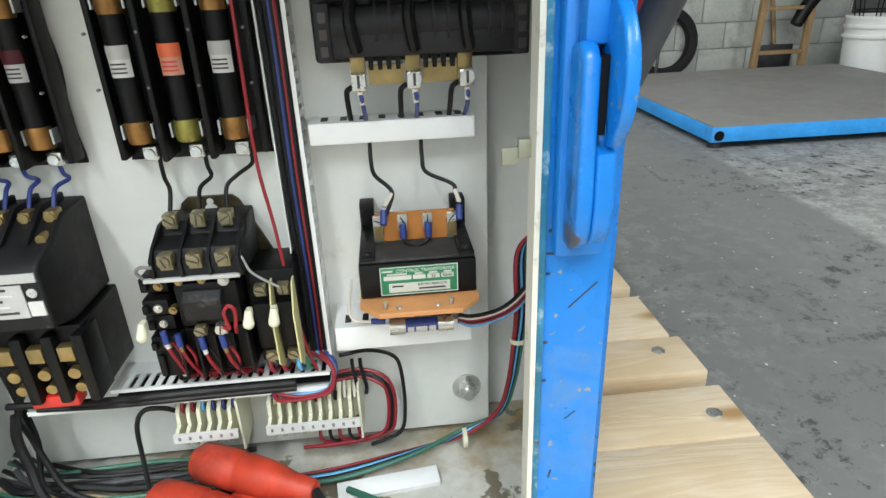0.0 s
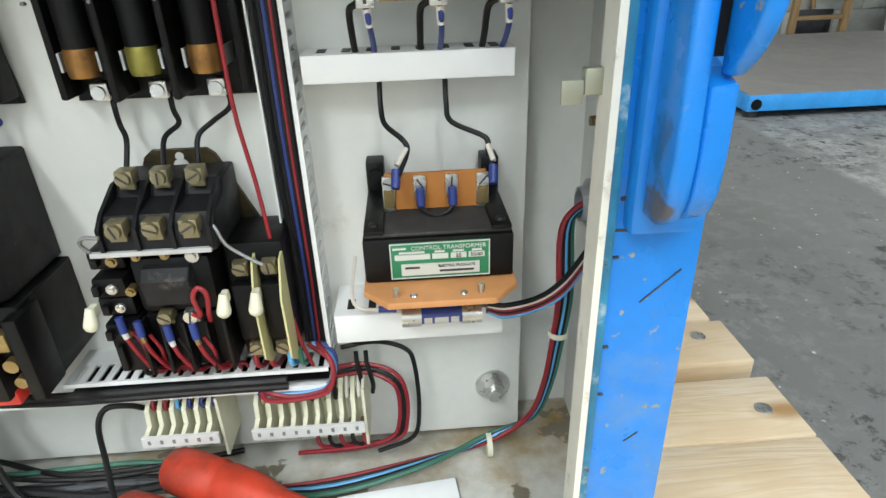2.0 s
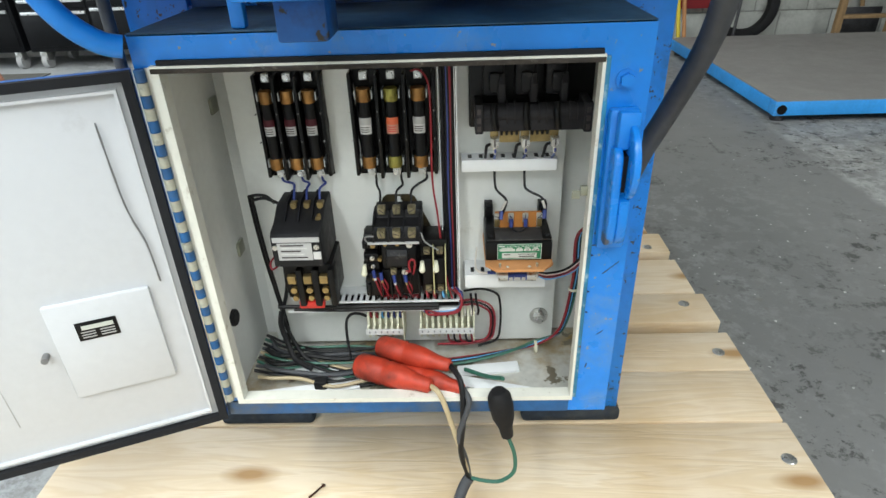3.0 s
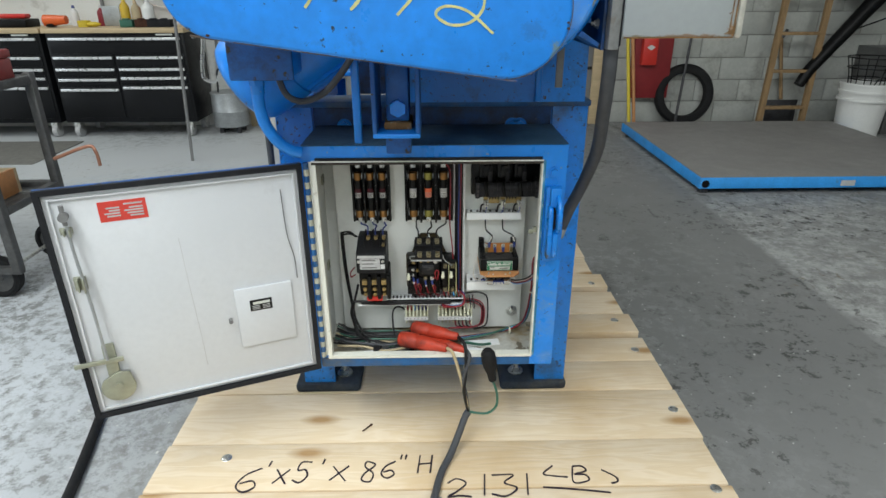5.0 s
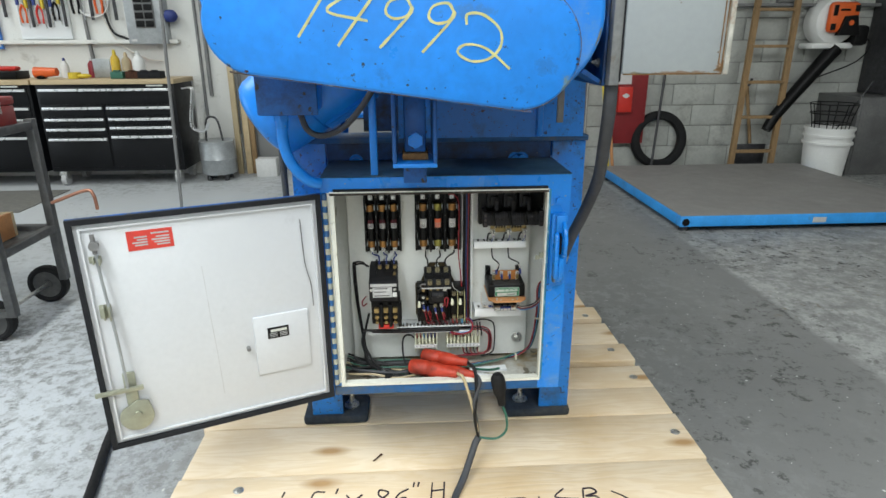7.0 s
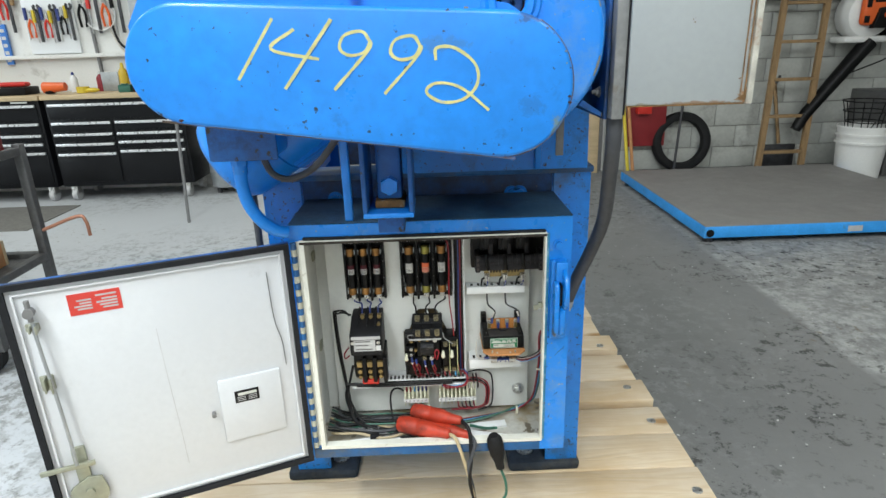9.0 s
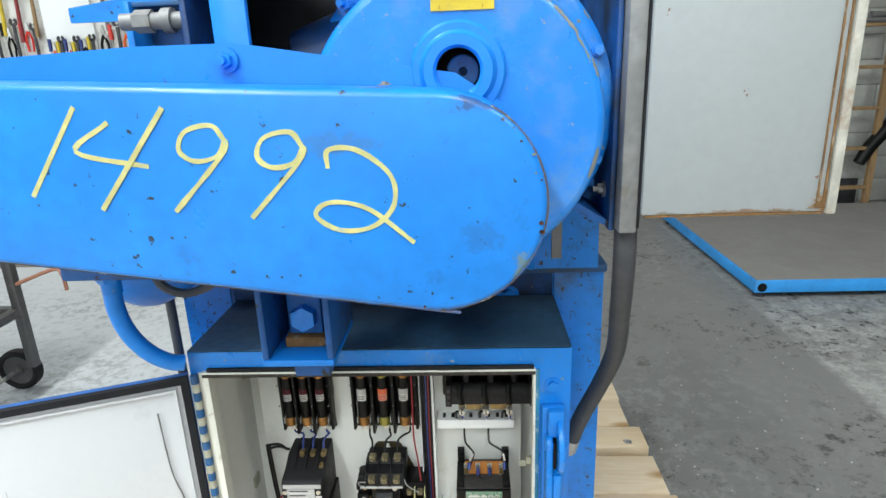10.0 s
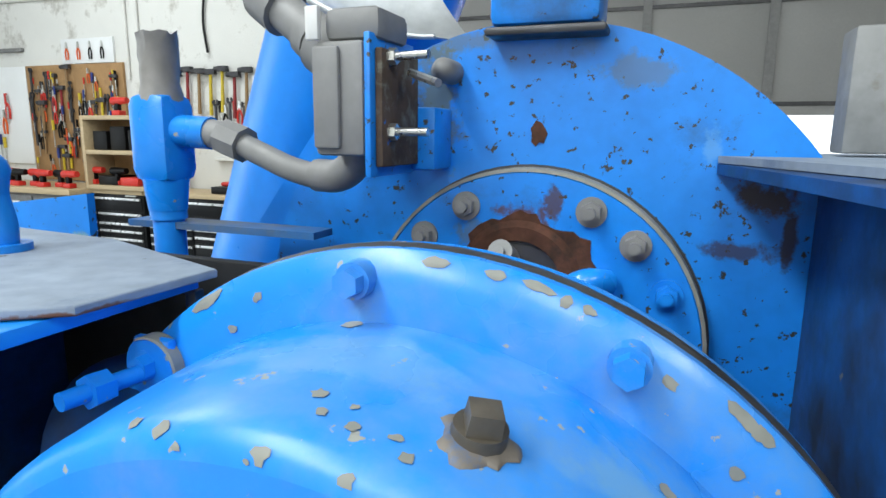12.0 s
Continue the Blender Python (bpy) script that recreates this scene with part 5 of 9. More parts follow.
DM = Matrix(((UX.x, NX.x, 0, -0.3655), (UX.y, NX.y, 0, 0.3285), (0, 0, 1, 0), (0, 0, 0, 1)))


def leaf(bm):
    bmesh.ops.transform(bm, matrix=DM, verts=bm.verts)
    bmesh.ops.recalc_face_normals(bm, faces=bm.faces[:])
    return bm


def dring(x0, z0, x1, z1, w, a, b_):
    return ring_of(BM(), rect(x0, z0, x1, z1), rect(x0 + w, z0 + w, x1 - w, z1 - w), a, b_)


dl = dring(0.008, 0.274, 0.449, 0.737, 0.003, -0.012, -0.004)
box(dl, 0.0112, -0.012, 0.2772, 0.4458, -0.0095, 0.7338)
edoor = part("door", leaf(dl), BLUE_GRIMY, enc, "open enclosure door, white on its inner side")
part("inner_panel", leaf(box(BM(), 0.0115, -0.0092, 0.2775, 0.4455, -0.004, 0.7335, 0.002)), DOORWHITE, edoor)
part("gasket", leaf(dring(0.0082, 0.2742, 0.4488, 0.7368, 0.0095, -0.0038, 0.004)), GASKET, edoor, "black rubber gasket round the door edge")
part("inner_tray", leaf(dring(0.0248, 0.291, 0.432, 0.720, 0.003, -0.0045, 0.0015)), DOORWHITE, edoor)
rl = part("red_label", leaf(box(BM(), 0.284, -0.0045, 0.668, 0.360, -0.0032, 0.7045)), REDLAB, edoor, "faded red wiring label")
for x0, x1, zs in ((0.327, 0.352, (0.676, 0.681, 0.686, 0.691)), (0.290, 0.320, (0.674, 0.679, 0.684, 0.689, 0.696))):
    for z in zs:
        part("print_bar", leaf(box(BM(), x0, -0.0034, z, x1 - 0.004 * ((z * 1000) % 3), -0.0027, z + 0.0028)), GREYLAB, rl)
pocket = part("print_pocket", leaf(box(BM(), 0.052, -0.0045, 0.366, 0.163, 0.003, 0.497, 0.0025)), DOORWHITE, edoor)
npl = part("name_plate", leaf(box(BM(), 0.094, 0.0028, 0.4455, 0.137, 0.0042, 0.4700, 0.0005)), BLACK, pocket, "small black maker's plate")
part("print_bar", leaf(box(BM(), 0.098, 0.0040, 0.4600, 0.131, 0.0046, 0.4655)), SILVER, npl)
for x0, x1 in ((0.118, 0.133), (0.098, 0.113)):
    for z in (0.449, 0.4525, 0.456):
        part("print_bar", leaf(box(BM(), x0, 0.0040, z, x1, 0.0045, z + 0.0014)), GREYLAB, npl)
part("knob", leaf(cyl(BM(), (0.177, -0.005, 0.432), (0.177, 0.008, 0.432), 0.004, n=12)), GREYPIPE, edoor)
OLIVE = mat("olive_zinc_plating", (0.36, 0.37, 0.29), 0.42, 0.5, var=0.15, scale=20)
lr = tube(BM(), [(0.411, 0.006, 0.690), (0.409, 0.010, 0.62), (0.404, 0.012, 0.52), (0.402, 0.012, 0.405)], 0.0028, 8)
part("latch_rod", leaf(lr), GALV, edoor, "plated latch rod")
for z0, z1 in ((0.655, 0.668), (0.548, 0.575)):
    g = box(BM(), 0.404, -0.0045, z0, 0.424, 0.0, z1, 0.002)
    box(g, 0.405, -0.002, z0, 0.408, 0.018, z1, 0.001), box(g, 0.414, -0.002, z0 + 0.003, 0.417, 0.018, z1, 0.001)
    part("rod_guide", leaf(g), OLIVE, edoor)
part("roller", leaf(cyl(cyl(BM(), (0.411, 0.002, 0.690), (0.411, 0.016, 0.690), 0.008, n=16), (0.411, 0.008, 0.675), (0.411, 0.008, 0.71), 0.004, n=10)), GREYPIPE, edoor)
cam_ = prism(BM(), [(0.396 + 0.030 * math.cos(radians(a)), 0.338 + 0.030 * math.sin(radians(a))) for a in range(-200, 45, 15)] + [(0.392, 0.372), (0.372, 0.368)], 0.002, 0.007, "y", 0.001)
cyl(cam_, (0.394, 0.004, 0.343), (0.394, 0.012, 0.343), 0.007, n=14)
part("latch_cam", leaf(cam_), OLIVE, edoor, "round olive plated latch cam")
part("latch_plate", leaf(box(BM(), 0.388, -0.0045, 0.352, 0.409, 0.003, 0.432, 0.002)), OLIVE, edoor)
part("latch_arm", leaf(box(BM(), 0.376, 0.006, 0.396, 0.458, 0.011, 0.405, 0.001)), OLIVE, edoor)
for pts in (((0.052, 0.69), (0.049, 0.60), (0.040, 0.55), (0.038, 0.50)),):
    st = BM()
    ribbon(st, pts, 0.0022, y=0.0)
    part("scuff_mark", leaf(box(st, 0.05, -0.0039, 0.62, 0.0505, -0.0036, 0.63)), GREYPIPE, edoor)
for pts in (((0.243, 0.62), (0.240, 0.52), (0.236, 0.42), (0.234, 0.34)),):
    st = BM()
    ribbon(st, pts, 0.0009, y=0.0042)
    bmesh.ops.scale(st, vec=(1, -1, 1), verts=st.verts)
    part("scuff_mark", leaf(st), GREYLAB, edoor)

# operating handle on the right flange
hnd = part("handle_plate", box(BM(), 0.0985, 0.3230, 0.528, 0.1285, 0.3349, 0.686, 0.003), BLUE, enc, "blue rotary disconnect handle mount")
part("handle_cap", box(BM(), 0.1050, 0.3100, 0.6480, 0.1265, 0.3228, 0.6870, 0.003), BLUE, hnd)
crescent = [(0.3228, 0.6750), (0.3100, 0.6740)]
crescent += [(0.3240 - 0.0410 * math.cos(radians(a)), 0.6340 + 0.0420 * math.sin(radians(a))) for a in range(60, -66, -9)]
crescent += [(0.3060, 0.5990), (0.3060, 0.6090), (0.3228, 0.6150)]
part("half_moon_guard", prism(BM(), crescent, 0.1165, 0.1240, "x", 0.0018), BLUE_WORN, hnd, "half-moon steel guard of the handle")
bar_pts = [(0.3228, 0.5390), (0.3110, 0.5392), (0.3040, 0.5440), (0.3000, 0.5540), (0.2985, 0.5700), (0.3010, 0.6430), (0.3060, 0.6490), (0.3110, 0.6510), (0.3228, 0.6480)]
LEVER = stained(BLUE_WORN, "blue_lever_worn_brown_at_the_end", [((0.1015, 0.309, 0.546), (0.008, 0.020, 0.014), (0.075, 0.062, 0.05), 0.9), ((0.112, 0.308, 0.539), (0.020, 0.020, 0.005), (0.075, 0.062, 0.05), 0.8), ((0.1015, 0.312, 0.575), (0.003, 0.012, 0.02), (0.004, 0.07, 0.22), 0.7)], 110)
part("lever", prism(BM(), bar_pts, 0.1020, 0.1112, "x", 0.0026), LEVER, hnd, "lever bar, its end worn brown")
part("lever_cheek", prism(BM(), [(0.3228, 0.5410), (0.3110, 0.5415), (0.3045, 0.5460), (0.3008, 0.5550), (0.2993, 0.5700), (0.3000, 0.5960), (0.3228, 0.6040)], 0.1116, 0.1225, "x", 0.0024), LEVER, hnd)
part("lever_gap", box(BM(), 0.1108, 0.3040, 0.6050, 0.1160, 0.3222, 0.6440), BLACK, hnd)
part("flange_bolt", hexbolt(BM(), (0.113, 0.335, 0.713), (0, -1, 0), 0.0075, 0.007, 0.0105), BLUE, enc)
for z in (0.512, 0.462, 0.432):
    part("paint_nick", box(BM(), 0.0967, 0.3337, z, 0.0992, 0.3351, z + 0.0010), BARK, enc)

SCRATCHES = ((0.0965, 0.526, 0.127, 0.525, 0.0013), (0.112, 0.487, 0.130, 0.504, 0.0007), (0.0975, 0.541, 0.1, 0.5415, 0.0018), (0.114, 0.398, 0.121, 0.404, 0.0006), (0.104, 0.345, 0.1055, 0.352, 0.0012))

# ---- inside the enclosure ----
PY = 0.468   # face of the mounting panel
panel = solid("mounting_panel", box(BM(), -0.338, PY, 0.287, 0.083, PY + 0.004, 0.755, 0.002), CREAM, "white steel mounting panel inside the enclosure", "panel")
for x in (0.0615,):
    for z in (0.332, 0.735):
        part("panel_nut", cyl(hexbolt(BM(), (x, PY, z), (0, -1, 0), 0.0085, 0.010, 0.0135), (x, PY, z), (x, PY - 0.016, z), 0.005, n=12), STEEL, panel)
for x in (-0.33, 0.075):
    for z in (0.30, 0.74):
        part("standoff", cyl(BM(), (x, PY + 0.004, z), (x, EY1 - 0.003, z), 0.006, n=10), STEEL, panel)


DARKPRINT = mat("dark_maroon_print", (0.07, 0.012, 0.018), 0.5, var=0.2, scale=40)
ORANGE_PALE = mat("pale_orange_label", (0.62, 0.28, 0.20), 0.5, var=0.12, scale=40)


def fuse_block(xs, cap_mats, label_mats, scallop, label):
    pitch = xs[1] - xs[0]
    x0, x1, z0, z1 = xs[0] - pitch * 0.56, xs[-1] + pitch * 0.62, 0.570, 0.7075
    t = thing("fuse_block", ((x0 + x1) / 2, PY, (z0 + z1) / 2), label, "fuse block", "fuse blocks on the mounting panel")
    pts = []
    for i in range(13):
        z = z0 + (z1 - z0) * i / 12
        pts.append((x1 - scallop * (0.5 - 0.5 * math.cos(4 * math.pi * i / 12)), z))
    for i in range(12, -1, -1):
        z = z0 + (z1 - z0) * i / 12
        pts.append((x0 + scallop * (0.5 - 0.5 * math.cos(4 * math.pi * i / 12)), z))
    part("base", prism(BM(), pts, 0.462, PY, "y", 0.002), BLACK, t)
    edges = [x0 + 0.002] + [(a + c) / 2 for a, c in zip(xs, xs[1:])] + [x1 - 0.002]
    for k, x in enumerate(edges):
        rib = box(BM(), x - 0.0022, 0.434 if 0 < k < len(edges) - 1 else 0.445, z0 + 0.004, x + 0.0022, 0.463, z1 - 0.004, 0.0015)
        part("rib", rib, BLACK, t)
        for z in (0.625, 0.660):
            part("rivet", cyl(BM(), (x, 0.4335, z), (x, 0.4365, z), 0.0010, n=8), GREYPIPE, t)
    for k, x in enumerate(xs):
        r = min(0.0082, pitch * 0.29)
        f = part("fuse", cyl(BM(), (x, 0.444, 0.600), (x, 0.444, 0.673), r, n=20), BLACK, t)
        for za, zb in ((0.587, 0.602), (0.671, 0.686)):
            part("ferrule", lathe(BM(), [(0.0, za), (r, za), (r + 0.0006, za + 0.002), (r + 0.0006, zb - 0.002), (r, zb), (0.0, zb)], (x, 0.444, 0), "z", 20), cap_mats[k], f)
            for xa in (x - r - 0.0026, x + r + 0.0012):
                part("clip", box(BM(), xa, 0.440, za + 0.003, xa + 0.0014, 0.463, zb - 0.002), GALV, t)
        part("fuse_label", lathe(BM(), [(r + 0.0004, 0.632), (r + 0.0004, 0.652)], (x, 0.444, 0), "z", 10, (215, 325)), label_mats[k] if label_mats[k] is not ORANGELAB else ORANGE_PALE, f)
        part("print_bar", lathe(BM(), [(r + 0.0007, 0.6435), (r + 0.0007, 0.6522)], (x, 0.444, 0), "z", 10, (214, 326)), DARKPRINT if label_mats[k] is GREYLAB else ORANGELAB if label_mats[k] is ORANGELAB else GREYLAB, f)
        for z in (0.6345, 0.6372, 0.6400):
            part("print_bar", lathe(BM(), [(r + 0.0007, z), (r + 0.0007, z + 0.0011)], (x, 0.444, 0), "z", 8, (228, 300)), REDLAB if label_mats[k] is ORANGELAB else BARK, f)
        for z in (0.5765, 0.6985):
            part("terminal_screw", cyl(box(BM(), x - 0.005, 0.452, z - 0.005, x + 0.005, 0.464, z + 0.005, 0.001), (x, 0.452, z), (x, 0.4495, z), 0.0038, n=12), STEEL, t)
    t.location.z -= 0.003
    return t


fuse_block((-0.283, -0.2572, -0.2315), (COPPER, COPPER, COPPER), (GREYLAB, GREYLAB, GREYLAB), 0.003, "black three-pole fuse block with three long copper-capped fuses")
fuse_block((-0.1655, -0.1330, -0.1005), (COPPER, LIME, COPPER), (CARD, ORANGELAB, CARD), 0.006, "black scalloped fuse block, middle fuse with orange label")

# contactor with overload relay
con = thing("contactor", (-0.263, PY, 0.46), "dark grey motor contactor with a white rating label and brass terminals", "contactor")
b = prism(BM(), [(PY, 0.5290), (0.424, 0.5290), (0.396, 0.5160), (0.372, 0.5115), (0.366, 0.5060), (0.366, 0.4640), (0.398, 0.4550), (PY, 0.4550)], -0.298, -0.2345, "x", 0.003)
part("body", b, GREYPL, con)
for x in (-0.279, -0.262, -0.245):
    part("barrier", prism(BM(), [(0.462, 0.5345), (0.424, 0.5345), (0.390, 0.5170), (0.462, 0.510)], x - 0.0055, x - 0.0025, "x"), GREYPL, con)
    part("line_terminal", cyl(box(BM(), x + 0.0005, 0.417, 0.5230, x + 0.0085, 0.43, 0.5320, 0.001), (x + 0.0045, 0.415, 0.5280), (x + 0.0045, 0.4185, 0.5280), 0.0035, n=12), BRASS, con)
lab = part("rating_label", box(BM(), -0.290, 0.3648, 0.4735, -0.247, 0.3662, 0.4975), GREYLAB, con, "white rating label")
part("label_strip", box(BM(), -0.295, 0.3646, 0.4990, -0.2365, 0.3662, 0.5055), GREYLAB, con)
part("side_label", box(BM(), -0.246, 0.3646, 0.4745, -0.2365, 0.3662, 0.4850), CARD, con)
for k, z in enumerate((0.4770, 0.4815, 0.4860, 0.4900, 0.4940)):
    part("print_bar", box(BM(), -0.286, 0.3640, z, -0.253 - 0.004 * (k % 3), 0.3649, z + 0.0014), CARD if k % 2 else BARK, lab)
for x, z, y in ((-0.2412, 0.4915, 0.3642), (-0.2410, 0.5180, 0.3960), (-0.2930, 0.4915, 0.3642)):
    part("cover_screw", cyl(BM(), (x, y, z), (x, y + 0.012, z), 0.0034, n=12), BRASS if z > 0.5 else STEEL, con)
rel = part("overload_relay", prism(BM(), [(PY, 0.440), (0.392, 0.440), (0.388, 0.412), (0.400, 0.385), (0.41, 0.378), (PY, 0.378)], -0.296, -0.231, "x", 0.002), BLACK, con)
for x in (-0.284, -0.263, -0.242):
    part("barrier", box(BM(), x + 0.006, 0.380, 0.380, x + 0.0145, 0.41, 0.437, 0.002), BLACK, rel)
    tb = box(BM(), x - 0.0055, 0.380, 0.416, x + 0.0055, 0.390, 0.428, 0.001)
    cyl(tb, (x, 0.383, 0.404), (x, 0.392, 0.404), 0.0045, n=12), cyl(tb, (x, 0.386, 0.390), (x, 0.398, 0.390), 0.004, n=12)
    part("brass_terminal", tb, BRASS, rel)
part("red_link", box(BM(), -0.281, 0.386, 0.3735, -0.247, 0.402, 0.3835, 0.0015), REDPL, rel, "bright red plastic link")

def seat(ob, dx=0.0, dz=0.0, depth=1.0):
    """Slide a thing on the mounting panel and set how far it stands off it."""
    ob.matrix_basis = Matrix.Translation((dx, PY * (1 - depth), dz)) @ Matrix.Diagonal((1, depth, 1, 1)) @ ob.matrix_basis


rel.matrix_basis = Matrix.Translation((0, 0, 0.013)) @ rel.matrix_basis
seat(con, 0.0085, 0.0120, 0.84)

# motor starter on its plated back plate
sta = thing("motor_starter", (-0.125, PY, 0.46), "black motor starter with brass screws and loose red coil wires", "starter")
OLIVEPLATE = mat("olive_plated_plate", (0.10, 0.075, 0.035), 0.4, 0.6, var=0.4, scale=30, dirt=((0.02, 0.02, 0.018), 0.25, 30))
part("back_plate", prism(BM(), [(-0.186, 0.402), (-0.072, 0.402), (-0.072, 0.480), (-0.092, 0.484), (-0.113, 0.5310), (-0.118, 0.5350), (-0.151, 0.5350), (-0.156, 0.5310), (-0.172, 0.490), (-0.186, 0.484)], PY - 0.004, PY - 0.001, "y"), OLIVEPLATE, sta, "iridescent plated back plate")
part("keyhole", cyl(cyl(BM(), (-0.1345, PY - 0.0046, 0.5245), (-0.1345, PY - 0.0036, 0.5245), 0.0048, n=16), (-0.1345, PY - 0.0046, 0.5308), (-0.1345, PY - 0.0036, 0.5308), 0.0026, n=12), CREAM, sta)


def slot_cut(parent, x, y, z, r, turn):
    """A dark driver slot across a screw head."""
    b_ = box(BM(), -r, -0.0004, -0.0005, r, 0.0002, 0.0005, m=Matrix.Translation((x, y, z)) @ Matrix.Rotation(radians(turn), 4, "Y"))
    return part("screw_slot", b_, BARK, parent)


TERM = mat("tarnished_terminal_metal", (0.27, 0.235, 0.14), 0.4, 0.6, var=0.3, scale=60, dirt=((0.05, 0.045, 0.03), 0.15, 80))


def clamp_terminal(name, x, y, z, turn, metal=TERM, w=0.0050):
    """A saddle clamp with a slotted screw in its middle."""
    b_ = box(BM(), x - w, y, z - w * 0.85, x + w, y + 0.010, z + w * 0.85, 0.0010)
    box(b_, x - w * 0.9, y + 0.002, z - w * 1.5, x + w * 0.9, y + 0.005, z - w * 0.8, 0.0006)
    t_ = part(name, cyl(b_, (x, y - 0.0026, z), (x, y + 0.001, z), 0.0040, 0.0043, n=14), metal, sta)
    slot_cut(t_, x, y - 0.0027, z, 0.0036, turn)


# head: two stepped rows of line terminals parted by thin walls
part("head", prism(BM(), [(PY + 0.005, 0.522), (0.446, 0.522), (0.440, 0.514), (0.420, 0.511), (0.414, 0.502), (0.414, 0.490), (PY + 0.005, 0.486)], -0.166, -0.104, "x", 0.002), GREYPL, sta)
for k, x in enumerate((-0.1555, -0.136, -0.1165)):
    clamp_terminal("top_terminal", x, 0.436, 0.5265, 40 + 55 * k)
    clamp_terminal("lower_terminal", x + 0.001, 0.408, 0.5070, 70 - 50 * k)
for x in (-0.1655, -0.1460, -0.1265, -0.1065):
    part("barrier_wall", prism(BM(), [(0.460, 0.522), (0.442, 0.522), (0.420, 0.5125), (0.4115, 0.5060), (0.4115, 0.4930), (0.45, 0.491)], x - 0.0011, x + 0.0011, "x"), GREYPL, sta)
part("cross_bar", box(BM(), -0.1735, 0.4115, 0.4895, -0.1070, 0.4150, 0.4925, 0.0005), GREYLAB, sta, "pale metal cross bar")
part("bar_end", tube(BM(), [(-0.1735, 0.413, 0.4930), (-0.1760, 0.411, 0.499), (-0.1720, 0.409, 0.5035), (-0.1640, 0.409, 0.5030)], 0.0012, 7), GREYPIPE, sta)
# lower half: a ribbed contact column, the coil block and its cover
part("base_slab", box(BM(), -0.184, 0.446, 0.402, -0.106, PY + 0.005, 0.487, 0.002), BLACK, sta)
for k, (z0, z1, y) in enumerate(((0.476, 0.4875, 0.424), (0.461, 0.4735, 0.417), (0.446, 0.4585, 0.421), (0.431, 0.4435, 0.416), (0.404, 0.4285, 0.422))):
    col = box(BM(), -0.183 + 0.002 * (k % 2), y, z0, -0.1625, 0.4465, z1, 0.0015)
    box(col, -0.180, y - 0.004, z0 + 0.003, -0.176, y + 0.002, z1 - 0.003, 0.0008)
    part("contact_block", col, BLACK, sta)
part("coil_block", box(box(BM(), -0.1605, 0.424, 0.404, -0.110, 0.4465, 0.4445, 0.003), -0.158, 0.418, 0.448, -0.112, 0.4465, 0.4850, 0.004), BLACK, sta)
part("coil_cover", prism(BM(), [(0.420, 0.456), (0.4105, 0.458), (0.4085, 0.474), (0.414, 0.480), (0.420, 0.480)], -0.1505, -0.1225, "x", 0.0015), GREYPL, sta)
for x in (-0.1600, -0.1475, -0.1345, -0.1215, -0.1105):
    part("coil_rib", box(BM(), x - 0.0010, 0.4135, 0.406, x + 0.0010, 0.4250, 0.4430, 0.0005), BLACK, sta)
for k, (x, z, y, r_) in enumerate(((-0.1690, 0.4815, 0.4225, 0.0034), (-0.1520, 0.4865, 0.4170, 0.0028), (-0.1360, 0.4865, 0.4170, 0.0028), (-0.1205, 0.4855, 0.4160, 0.0040), (-0.1700, 0.4670, 0.4155, 0.0032), (-0.1605, 0.4640, 0.4170, 0.0030), (-0.1705, 0.4520, 0.4195, 0.0030), (-0.1690, 0.4365, 0.4145, 0.0032))):
    sc_ = cyl(cyl(BM(), (x, y, z), (x, y + 0.006, z), r_, n=12), (x, y - 0.0016, z), (x, y, z), r_ * 0.62, n=10)
    part("small_screw", sc_, STEEL if k in (3, 4, 6) else BRASS, sta)
for k, x in enumerate((-0.1430, -0.1280)):
    clamp_terminal("coil_terminal", x, 0.4130, 0.4480, 30 + 70 * k, STEEL if k else TERM, 0.0040)
# side contacts with nylon caps and fibre barriers
aux = box(BM(), -0.1075, 0.432, 0.404, -0.0735, PY + 0.005, 0.4845, 0.002)
box(aux, -0.1060, 0.424, 0.420, -0.0920, 0.433, 0.4600, 0.002), box(aux, -0.0885, 0.424, 0.420, -0.0755, 0.433, 0.4600, 0.002)
part("auxiliary_contact", aux, BLACK, sta)
for k, (x, z) in enumerate(((-0.0990, 0.4705), (-0.0820, 0.4705), (-0.0985, 0.4125), (-0.0820, 0.4125))):
    clamp_terminal("contact_screw", x, 0.4265, z, 20 + 65 * k, TERM, 0.0044)
for x, y, z in ((-0.1045, 0.4020, 0.4585), (-0.0865, 0.4020, 0.4585), (-0.1800, 0.4030, 0.4540)):
    tg = cyl(BM(), (x, y, z - 0.002), (x + 0.0005, y + 0.003, z + 0.0075), 0.0042, 0.0024, n=14)
    ball(tg, (x, y, z - 0.002), 0.0042), box(tg, x - 0.0022, y + 0.001, z, x + 0.0022, y + 0.010, z + 0.007, 0.001)
    part("nylon_cap", tg, NYLON, sta, "ivory nylon cap")
for x in (-0.0745, -0.0905):
    part("fibre_barrier", prism(BM(), [(0.430, 0.399), (0.414, 0.412), (0.413, 0.455), (0.424, 0.476), (0.45, 0.481), (0.46, 0.404)], x - 0.0006, x + 0.0006, "x"), YELLOWPL, sta, "yellowed fibre barrier")
part("shunt_wire", tube(BM(), [(-0.109, 0.420, 0.507), (-0.104, 0.416, 0.502), (-0.101, 0.418, 0.491), (-0.094, 0.420, 0.483), (-0.0835, 0.421, 0.475)], 0.0010, 6), GALV, sta)
part("coil_loop", tube(BM(), [(-0.1255, 0.411, 0.4500), (-0.1205, 0.408, 0.4510), (-0.1215, 0.406, 0.4640), (-0.1175, 0.4055, 0.4705), (-0.1135, 0.406, 0.4660), (-0.1155, 0.408, 0.4520), (-0.1175, 0.413, 0.4440)], 0.0015, 8), W_SCARLET, sta)
